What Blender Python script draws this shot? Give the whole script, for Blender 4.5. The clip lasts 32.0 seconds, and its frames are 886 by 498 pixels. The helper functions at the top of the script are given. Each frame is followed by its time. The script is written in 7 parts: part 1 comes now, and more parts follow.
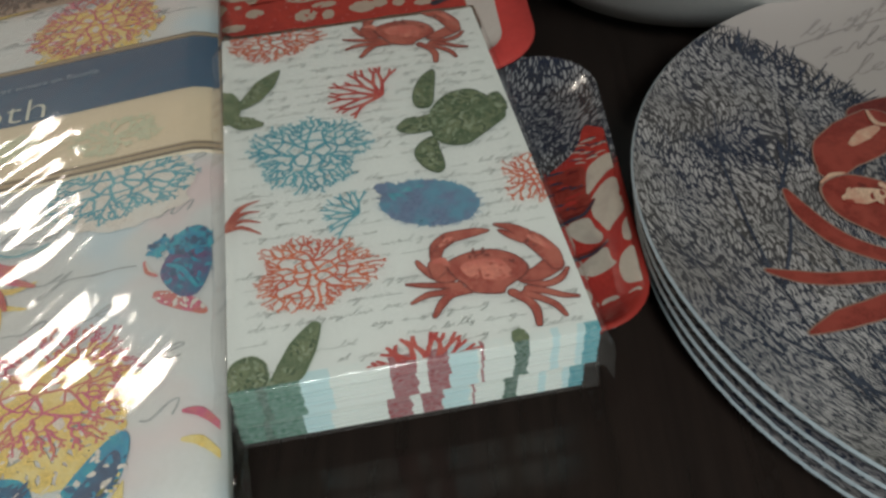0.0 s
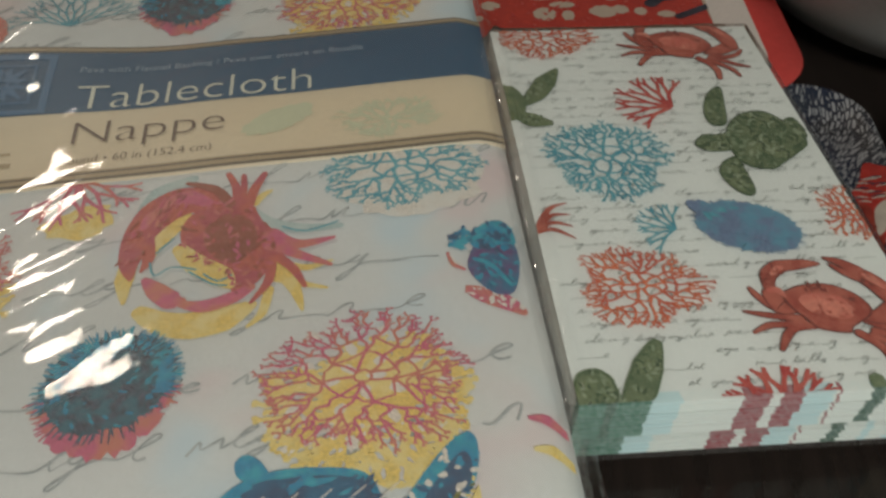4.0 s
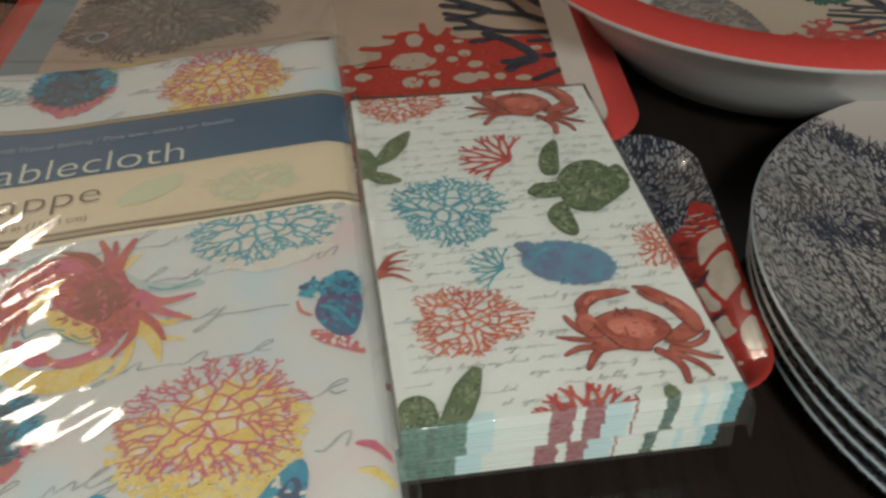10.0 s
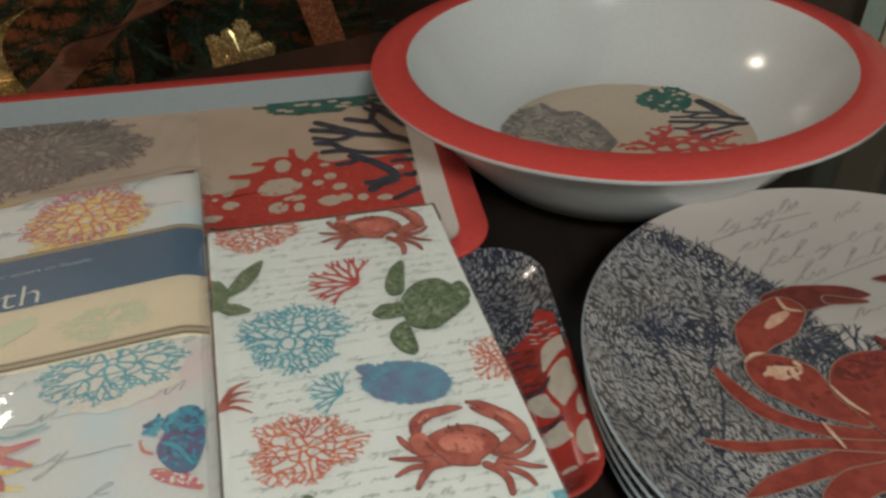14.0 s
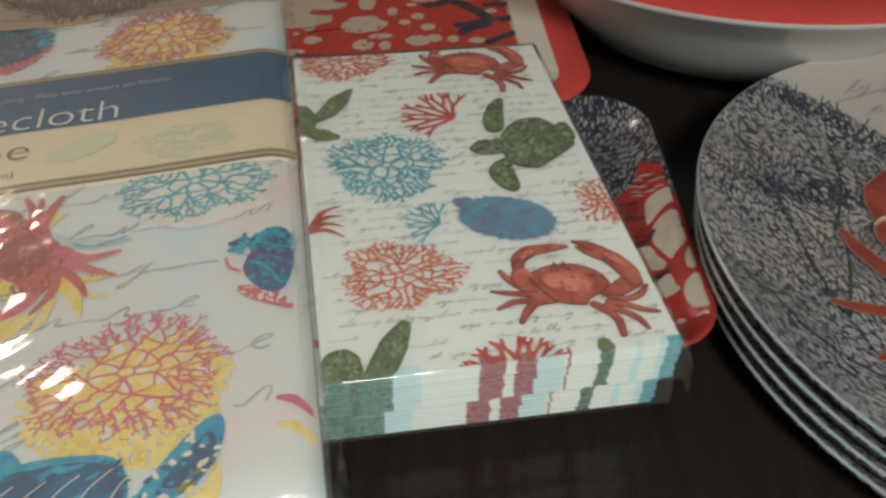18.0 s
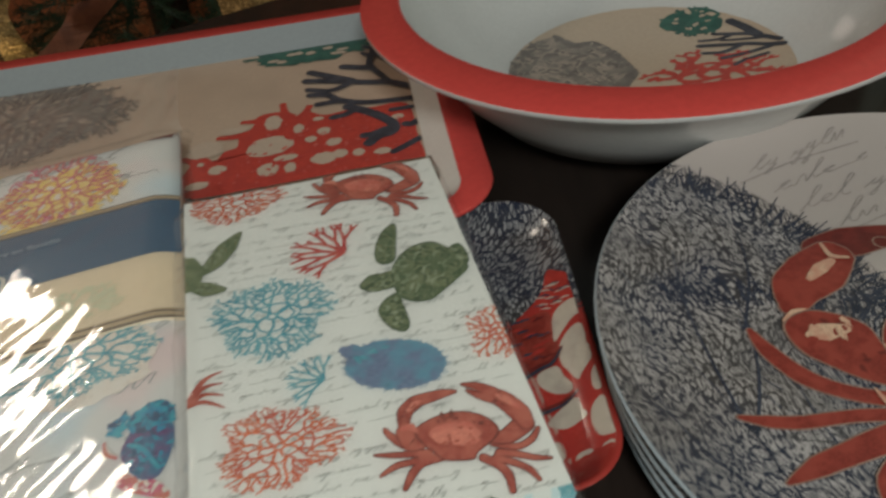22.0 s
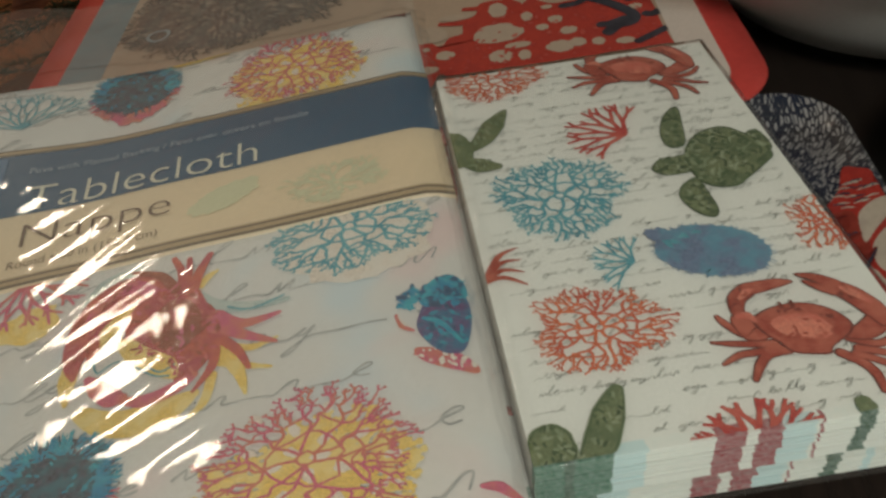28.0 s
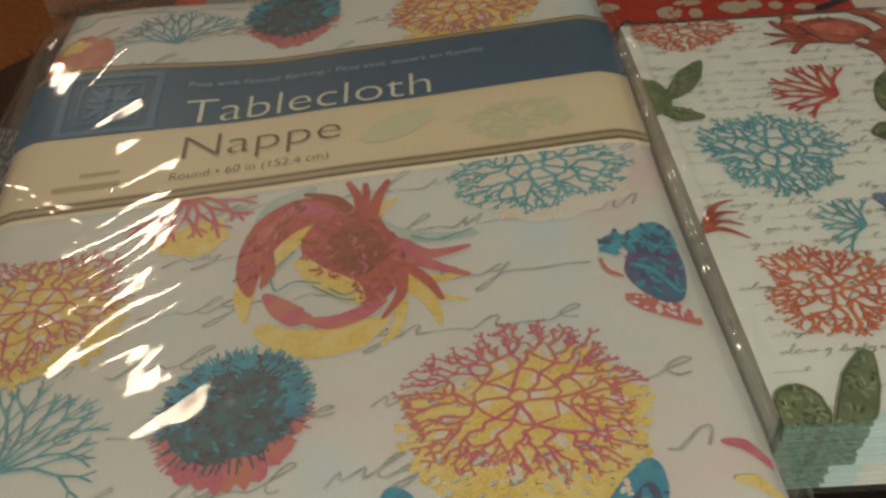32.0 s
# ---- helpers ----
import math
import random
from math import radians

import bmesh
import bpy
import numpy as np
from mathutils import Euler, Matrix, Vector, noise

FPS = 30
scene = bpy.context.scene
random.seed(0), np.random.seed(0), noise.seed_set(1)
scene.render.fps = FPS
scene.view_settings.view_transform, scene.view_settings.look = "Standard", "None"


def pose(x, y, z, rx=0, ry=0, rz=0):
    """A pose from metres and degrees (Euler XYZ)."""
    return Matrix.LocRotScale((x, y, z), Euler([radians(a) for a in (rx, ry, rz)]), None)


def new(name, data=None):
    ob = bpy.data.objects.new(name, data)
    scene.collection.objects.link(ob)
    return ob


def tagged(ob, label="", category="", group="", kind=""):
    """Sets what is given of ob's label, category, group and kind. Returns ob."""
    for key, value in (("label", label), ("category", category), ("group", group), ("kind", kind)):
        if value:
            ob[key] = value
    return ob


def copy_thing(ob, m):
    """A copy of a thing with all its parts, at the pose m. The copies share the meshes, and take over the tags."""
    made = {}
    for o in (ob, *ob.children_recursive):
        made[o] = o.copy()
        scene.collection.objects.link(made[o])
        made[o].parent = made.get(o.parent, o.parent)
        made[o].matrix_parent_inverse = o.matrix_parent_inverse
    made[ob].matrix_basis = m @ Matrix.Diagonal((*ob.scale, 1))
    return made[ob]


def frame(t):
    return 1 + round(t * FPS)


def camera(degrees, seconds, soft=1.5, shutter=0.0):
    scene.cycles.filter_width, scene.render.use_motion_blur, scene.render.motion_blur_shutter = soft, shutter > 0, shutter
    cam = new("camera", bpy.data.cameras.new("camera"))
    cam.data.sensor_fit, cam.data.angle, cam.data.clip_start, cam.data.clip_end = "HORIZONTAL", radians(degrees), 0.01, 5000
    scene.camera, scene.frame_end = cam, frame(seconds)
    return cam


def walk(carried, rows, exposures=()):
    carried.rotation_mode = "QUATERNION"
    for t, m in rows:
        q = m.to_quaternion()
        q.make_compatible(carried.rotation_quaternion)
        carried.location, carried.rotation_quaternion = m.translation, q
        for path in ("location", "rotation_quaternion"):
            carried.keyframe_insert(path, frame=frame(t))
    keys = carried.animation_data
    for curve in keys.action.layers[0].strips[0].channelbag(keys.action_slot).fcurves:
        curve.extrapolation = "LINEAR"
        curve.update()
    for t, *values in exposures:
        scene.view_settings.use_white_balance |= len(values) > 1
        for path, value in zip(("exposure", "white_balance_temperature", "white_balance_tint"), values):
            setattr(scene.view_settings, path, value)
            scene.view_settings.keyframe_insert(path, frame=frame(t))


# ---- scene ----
cam = camera(55.6, 32.0, soft=2.7, shutter=0.4)
METRES, EYE, TILT, LEAN, TURN = 1.36, 0.247, -46.91, 2.31, 0.0
ROWS = [
    (0.0, 0.0, 0.0, 0.0, 0.0, 0.0, -0.0),
    (0.5, -0.0103, 0.0012, -0.001, -1.86, -0.68, -0.64),
    (1.0, -0.014, 0.0038, -0.0014, -0.18, -1.09, -1.59),
    (1.5, -0.0245, 0.0064, -0.0061, 1.13, -1.31, -2.97),
    (2.0, -0.0514, -0.0019, -0.0113, -1.55, -1.13, -4.95),
    (2.5, -0.0484, -0.005, -0.0134, 1.11, -0.89, -5.59),
    (4.5, -0.0845, 0.0169, 0.0039, -0.36, 1.24, -7.32),
    (5.0, -0.0898, 0.0269, 0.0157, -2.41, 2.87, -5.99),
    (5.5, -0.0647, 0.0388, 0.0314, -1.67, 4.85, -3.56),
    (6.0, -0.0333, 0.0292, 0.0428, -2.23, 6.88, -0.15),
    (6.5, 0.0047, 0.0129, 0.0386, -1.88, 9.12, 2.64),
    (7.0, 0.0367, 0.0029, 0.0279, -1.29, 9.52, 4.37),
    (7.5, 0.0442, -0.0098, 0.0214, -2.87, 8.95, 4.7),
    (8.0, 0.0317, -0.0209, 0.0072, -3.79, 7.2, 3.39),
    (8.5, 0.0239, -0.0201, 0.0018, -2.5, 6.33, 1.46),
    (9.0, 0.0082, -0.0152, -0.002, -1.02, 5.58, -0.74),
    (9.5, -0.021, -0.0087, -0.0018, -1.69, 4.86, -2.62),
    (10.0, -0.043, -0.0117, -0.0064, -1.67, 5.0, -3.56),
    (10.5, -0.0583, -0.0209, -0.0099, -3.01, 6.46, -3.03),
    (11.0, -0.0436, -0.0202, 0.001, -0.43, 9.19, -2.1),
    (11.5, -0.0348, -0.0307, 0.0019, 0.29, 11.34, -1.04),
    (12.0, -0.0408, -0.0326, -0.0053, -0.45, 11.77, -1.04),
    (12.5, -0.0502, -0.0316, -0.0077, -1.95, 11.44, -1.36),
    (13.0, -0.0393, -0.0264, -0.0006, -1.92, 11.65, -0.99),
    (13.5, -0.0238, -0.026, 0.0045, -3.28, 11.79, 0.14),
    (14.0, -0.0144, -0.0263, 0.002, -5.04, 11.32, 0.68),
    (14.5, -0.0021, -0.0283, 0.0008, -6.27, 10.27, 0.98),
    (16.5, 0.0027, -0.0206, -0.0131, -6.62, 5.62, -0.72),
    (17.0, -0.0116, -0.0239, -0.0141, -4.74, 5.59, -2.04),
    (17.5, -0.0174, -0.0127, -0.0128, -3.14, 4.92, -2.66),
    (18.0, -0.029, -0.0048, -0.0143, -2.64, 4.42, -3.41),
    (18.5, -0.0468, 0.0001, -0.0159, -3.04, 4.27, -4.26),
    (19.0, -0.0639, -0.0039, -0.0122, -3.39, 4.78, -4.86),
    (19.5, -0.0665, -0.0149, -0.0081, -1.79, 5.79, -4.94),
    (20.0, -0.0628, -0.0249, -0.0122, -1.21, 6.43, -4.34),
    (20.5, -0.054, -0.0204, -0.0138, -0.96, 6.57, -3.49),
    (21.0, -0.049, -0.0113, -0.0079, -2.79, 6.6, -1.54),
    (21.5, -0.029, -0.0101, 0.0018, -3.01, 7.16, 0.82),
    (22.0, 0.0034, 0.0002, 0.0127, -1.4, 7.39, 3.23),
    (22.5, 0.0096, 0.011, 0.0205, -2.72, 7.15, 5.07),
    (23.0, 0.0054, 0.0, 0.0259, -2.76, 7.43, 4.91),
    (23.5, -0.0104, -0.0142, 0.0183, -3.25, 7.22, 3.97),
    (24.0, -0.0075, -0.0175, 0.0098, -3.28, 6.07, 3.33),
    (24.5, 0.0042, -0.021, 0.0061, -3.88, 3.88, 4.02),
    (25.0, 0.0238, -0.0245, 0.0018, -3.81, 3.4, 4.51),
    (25.5, 0.0253, -0.0216, -0.0078, -2.16, 1.85, 3.9),
    (26.0, 0.0052, -0.0277, -0.0148, -0.31, 1.53, 1.77),
    (26.5, -0.0328, -0.01, -0.0159, -1.59, 1.06, 0.21),
    (28.5, -0.0539, 0.0263, 0.0003, 5.05, 4.24, -0.93),
    (29.0, -0.0615, 0.0318, -0.0016, 5.03, 3.18, -1.81),
    (29.5, -0.0788, 0.0272, -0.0022, 3.84, 2.56, -3.01),
    (30.0, -0.0936, 0.0281, -0.0065, 3.63, 2.18, -4.45),
    (30.5, -0.1049, 0.0256, -0.0106, 3.3, 2.55, -5.49),
    (31.0, -0.1043, 0.0256, -0.0126, 4.37, 2.84, -6.26),
    (31.5, -0.0986, 0.0261, -0.0129, 5.17, 2.93, -6.39),
    (32.0, -0.0902, 0.0299, -0.0135, 5.62, 2.84, -5.77),
]
walk(cam, [(t, pose(0, 0, EYE, TILT, LEAN, TURN) @ pose(METRES * x, METRES * y, METRES * z, 90 + pitch, roll, yaw)) for t, x, y, z, yaw, pitch, roll in ROWS],
     exposures=((0.0, -0.16, 6300.0, 10.0), (2.5, -0.28, 6400.0, 10.0), (5.0, -0.3, 6650.0, 10.0), (6.5, 0.04, 6550.0, 10.0), (8.5, 0.06, 6600.0, 10.0), (10.0, -0.09, 6650.0, 10.0), (11.0, 0.01, 6650.0, 10.0), (14.0, 0.04, 6600.0, 10.0), (17.5, 0.05, 6600.0, 10.0), (19.5, -0.08, 6650.0, 10.0), (20.5, -0.08, 6700.0, 10.0), (23.0, -0.05, 6550.0, 10.0), (26.0, 0.0, 6550.0, 10.0), (28.5, -0.38, 7250.0, 10.0), (30.0, -0.47, 7500.0, 10.0), (31.0, -0.43, 7650.0, 10.0), (32.0, -0.42, 7750.0, 10.0)))

# ---------------------------------------------------------------- light
world = bpy.data.worlds.new("room_air")
world.use_nodes = True
scene.world = world
world.node_tree.nodes["Background"].inputs[0].default_value = (1.0, 0.82, 0.62, 1)
world.node_tree.nodes["Background"].inputs[1].default_value = 0.05

# two room lamps: a warm globe over the far corner beyond the table, a cooler one in front of the table
LAMPS = (("warm", Vector((-1.22, 1.35, 1.22)), 19.8, (1.0, 0.88, 0.73), 0.085),
         ("cool", Vector((0.065, -0.44, 0.68)), 20.2, (0.96, 1.0, 0.95), 0.085))
for tone, middle, watts, colour, size in LAMPS:
    lamp = bpy.data.lights.new("globe_light", "POINT")
    lamp.energy, lamp.color, lamp.shadow_soft_size = watts, colour, size
    new("globe_light", lamp).location = middle

# ---------------------------------------------------------------- materials
def nodes_of(name):
    m = bpy.data.materials.new(name)
    m.use_nodes = True
    nt = m.node_tree
    return m, nt, nt.nodes["Principled BSDF"]


def add(nt, kind, **values):
    n = nt.nodes.new(kind)
    for k, v in values.items():
        n.inputs[k].default_value = v
    return n


def mixed(nt, fac, a, b, blend="MIX"):
    """A colour mix; a and b are colours or sockets, fac a number or a socket."""
    n = nt.nodes.new("ShaderNodeMix")
    n.data_type, n.blend_type = "RGBA", blend
    for slot, v in ((0, fac), (6, a), (7, b)):
        if isinstance(v, (int, float)):
            n.inputs[slot].default_value = v
        elif isinstance(v, tuple):
            n.inputs[slot].default_value = (*v[:3], 1)
        else:
            nt.links.new(v, n.inputs[slot])
    return n.outputs[2]


def sums(nt, op, a, b=0.0, c=0.0):
    n = nt.nodes.new("ShaderNodeMath")
    n.operation = op
    for slot, v in enumerate((a, b, c)):
        if isinstance(v, (int, float)):
            n.inputs[slot].default_value = v
        else:
            nt.links.new(v, n.inputs[slot])
    return n.outputs[0]


def steps(nt, fac, lo, hi):
    """0 below lo, 1 above hi, smooth between."""
    n = nt.nodes.new("ShaderNodeMapRange")
    n.interpolation_type = "SMOOTHSTEP"
    nt.links.new(fac, n.inputs[0])
    n.inputs[1].default_value, n.inputs[2].default_value = lo, hi
    return n.outputs[0]


def place(nt):
    return nt.nodes.new("ShaderNodeTexCoord").outputs["Object"]


def grain(nt, scale, detail=4.0, rough=0.55, coords=None, stretch=None):
    n = add(nt, "ShaderNodeTexNoise", Scale=scale, Detail=detail, Roughness=rough)
    v = coords or place(nt)
    if stretch:
        mp = nt.nodes.new("ShaderNodeMapping")
        mp.inputs["Scale"].default_value = stretch
        nt.links.new(v, mp.inputs[0])
        v = mp.outputs[0]
    nt.links.new(v, n.inputs["Vector"])
    return n.outputs["Fac"]


def relief(nt, bsdf, height, strength=0.3, distance=0.0005):
    b = add(nt, "ShaderNodeBump", Strength=strength, Distance=distance)
    nt.links.new(height, b.inputs["Height"])
    nt.links.new(b.outputs[0], bsdf.inputs["Normal"])


def plain(name, colour, rough=0.5, vary=0.12, fine=900.0, broad=60.0, bump=0.0, metal=0.0, coat=0.0, second=None):
    """A surface with grain at two scales; second: a colour that broad patches drift to."""
    m, nt, b = nodes_of(name)
    dark = tuple(c * (1 - vary) for c in colour)
    light = tuple(min(1, c * (1 + vary)) for c in colour)
    col = mixed(nt, steps(nt, grain(nt, fine), 0.3, 0.7), dark, light)
    patch = steps(nt, grain(nt, broad, 3), 0.38, 0.66)
    col = mixed(nt, patch, col, second) if second else mixed(nt, patch, col, mixed(nt, 0.25, col, dark))
    nt.links.new(col, b.inputs["Base Color"])
    b.inputs["Roughness"].default_value, b.inputs["Metallic"].default_value = rough, metal
    b.inputs["Coat Weight"].default_value, b.inputs["Coat Roughness"].default_value = coat, 0.08
    if bump:
        relief(nt, b, grain(nt, fine, 5), bump)
    return m


def ink(name, colour, second=None, rough=0.5, vary=0.25):
    return plain(name, colour, rough, vary, 1500.0, 130.0, second=second)


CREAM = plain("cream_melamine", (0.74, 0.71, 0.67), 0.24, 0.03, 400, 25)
RED = plain("coral_red_melamine", (0.58, 0.066, 0.058), 0.24, 0.05, 300, 20)
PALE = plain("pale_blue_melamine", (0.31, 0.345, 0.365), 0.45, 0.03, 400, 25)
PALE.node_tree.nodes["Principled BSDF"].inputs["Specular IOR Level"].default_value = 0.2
WHITE = plain("white_melamine", (0.60, 0.61, 0.61), 0.16, 0.03, 400, 25)


def vinyl():
    """White vinyl with faint pink and pale blue washes in its print."""
    m, nt, b = nodes_of("printed_vinyl")
    col = mixed(nt, steps(nt, grain(nt, 900), 0.3, 0.7), (0.67, 0.67, 0.645), (0.72, 0.72, 0.70))
    col = mixed(nt, steps(nt, grain(nt, 17, 2), 0.50, 0.72), col, (0.58, 0.69, 0.74))
    col = mixed(nt, steps(nt, grain(nt, 13, 2, stretch=(1, 1.6, 1)), 0.54, 0.74), col, (0.75, 0.61, 0.60))
    nt.links.new(col, b.inputs["Base Color"])
    b.inputs["Roughness"].default_value = 0.55
    relief(nt, b, grain(nt, 900, 5), 0.1)
    return m


VINYL = vinyl()
SCRIPT = ink("grey_script_ink", (0.42, 0.44, 0.41), (0.55, 0.57, 0.54))
SCRIPT_DARK = ink("dark_script_ink", (0.32, 0.34, 0.34), (0.48, 0.49, 0.48))
I_RED = ink("brick_red_ink", (0.37, 0.068, 0.045), (0.50, 0.14, 0.095))
I_DARKRED = ink("dark_red_ink", (0.17, 0.035, 0.025), (0.25, 0.05, 0.035))
I_ROSE = ink("light_rose_ink", (0.66, 0.24, 0.17), (0.58, 0.15, 0.11))
I_ORANGE = ink("orange_coral_ink", (0.66, 0.18, 0.085), (0.57, 0.12, 0.075))
I_BRANCH = ink("crimson_branch_ink", (0.47, 0.055, 0.05), (0.55, 0.12, 0.09))
I_TEAL = ink("teal_coral_ink", (0.085, 0.32, 0.40), (0.14, 0.41, 0.47))
I_GREEN = ink("olive_green_ink", (0.185, 0.225, 0.12), (0.12, 0.165, 0.085))
I_DARKGREEN = ink("dark_green_ink", (0.06, 0.095, 0.045), (0.08, 0.13, 0.06))
I_LIGHTGREEN = ink("light_green_ink", (0.31, 0.36, 0.24), (0.21, 0.27, 0.16))
I_BLUE = ink("smoky_blue_ink", (0.16, 0.22, 0.34), (0.13, 0.31, 0.42))
I_YELLOW = ink("yellow_ink", (0.80, 0.57, 0.14), (0.82, 0.67, 0.28))
I_PINK = ink("magenta_ink", (0.60, 0.12, 0.21), (0.62, 0.20, 0.14))
I_CRAB = ink("warm_crab_ink", (0.54, 0.12, 0.08), (0.47, 0.08, 0.11))
I_CYAN = ink("cyan_ink", (0.015, 0.24, 0.42), (0.03, 0.38, 0.48))
I_VIOLET = ink("violet_ink", (0.14, 0.07, 0.20), (0.03, 0.17, 0.30))
I_URCHIN = plain("urchin_ink", (0.055, 0.065, 0.10), 0.5, 0.75, 1100, 240, second=(0.035, 0.14, 0.19))
I_NAVY = ink("navy_coral_ink", (0.035, 0.038, 0.052), (0.06, 0.065, 0.085))
I_SMOKE = ink("smoky_grey_ink", (0.15, 0.133, 0.125), (0.21, 0.188, 0.17), rough=0.25)
SMOKE_WASH = ink("grey_wash_ink", (0.36, 0.305, 0.26), (0.24, 0.21, 0.19), rough=0.25)
I_SEA = ink("sea_green_ink", (0.025, 0.095, 0.08), (0.04, 0.14, 0.11))
I_TRAYRED = ink("tray_coral_ink", (0.50, 0.065, 0.05), (0.44, 0.06, 0.05), rough=0.25)
BAND_BLUE = plain("blue_card", (0.015, 0.082, 0.17), 0.5, 0.08, 800, 40)
BAND_LIGHT = plain("light_blue_card", (0.055, 0.15, 0.28), 0.5, 0.08, 800, 40)
BAND_CREAM = plain("cream_card", (0.74, 0.61, 0.43), 0.5, 0.04, 800, 40)
BAND_BROWN = plain("brown_card_rule", (0.16, 0.12, 0.08), 0.5, 0.2, 1500, 40)
BAND_TAN = plain("tan_card_rule", (0.44, 0.33, 0.20), 0.5, 0.1, 1500, 40)
TEXT_PALE = plain("pale_letter_ink", (0.72, 0.70, 0.58), 0.5, 0.05)
TEXT_DARK = plain("brown_letter_ink", (0.13, 0.075, 0.05), 0.5, 0.1)
TEXT_FAINT = plain("faint_letter_ink", (0.34, 0.42, 0.50), 0.5, 0.1)
FAINT_TEAL = plain("faint_teal_print", (0.60, 0.60, 0.42), 0.5, 0.06, 900, 120)


def film_material(name, amount, bump_scale, bump_size, stretch, milk=0.0, rough=0.055):
    """Clear packing film: it lets the light through and shines where it faces a lamp."""
    m, nt, b = nodes_of(name)
    nt.nodes.remove(b)
    clear = nt.nodes.new("ShaderNodeBsdfTransparent")
    clear.inputs[0].default_value = (0.995, 0.995, 0.99, 1)
    gloss = nt.nodes.new("ShaderNodeBsdfGlossy")
    gloss.inputs["Roughness"].default_value = rough
    fres = add(nt, "ShaderNodeFresnel", IOR=1.38)
    bump = add(nt, "ShaderNodeBump", Strength=0.8, Distance=bump_size)
    nt.links.new(grain(nt, bump_scale, 3, 0.5, stretch=stretch), bump.inputs["Height"])
    nt.links.new(bump.outputs[0], gloss.inputs["Normal"])
    nt.links.new(bump.outputs[0], fres.inputs["Normal"])
    mix = nt.nodes.new("ShaderNodeMixShader")
    nt.links.new(sums(nt, "MULTIPLY", fres.outputs[0], amount), mix.inputs[0])
    base = nt.nodes.new("ShaderNodeMixShader")
    base.inputs[0].default_value = milk
    haze = nt.nodes.new("ShaderNodeBsdfDiffuse")
    haze.inputs[0].default_value = (0.78, 0.77, 0.74, 1)
    nt.links.new(clear.outputs[0], base.inputs[1])
    nt.links.new(haze.outputs[0], base.inputs[2])
    nt.links.new(base.outputs[0], mix.inputs[1])
    nt.links.new(gloss.outputs[0], mix.inputs[2])
    nt.links.new(mix.outputs[0], nt.nodes["Material Output"].inputs[0])
    return m


FILM_NAPKIN = film_material("napkin_film", 1.2, 70, 0.0007, (1.0, 0.35, 1.0), 0.045, 0.10)
FILM_CLOTH = film_material("cloth_film", 0.8, 45, 0.0004, (1.4, 0.6, 1.0), 0.09)
GLAZE = film_material("clear_glaze", 1.0, 30, 0.00005, (1.0, 1.0, 1.0), 0.0, 0.08)
FILM_SEAM = film_material("film_seam", 1.3, 170, 0.0008, (1.0, 0.5, 1.0), 0.01, 0.09)


def wood_table():
    m, nt, b = nodes_of("dark_espresso_wood")
    streak = grain(nt, 14, 6, 0.6, stretch=(12.0, 0.7, 1.0))
    col = mixed(nt, steps(nt, streak, 0.3, 0.7), (0.019, 0.014, 0.012), (0.027, 0.019, 0.016))
    nt.links.new(col, b.inputs["Base Color"])
    rough = sums(nt, "MULTIPLY_ADD", grain(nt, 9, 4), 0.08, 0.10)
    nt.links.new(rough, b.inputs["Roughness"])
    b.inputs["Specular IOR Level"].default_value = 0.55
    relief(nt, b, streak, 0.04, 0.0002)
    return m


TABLE = wood_table()


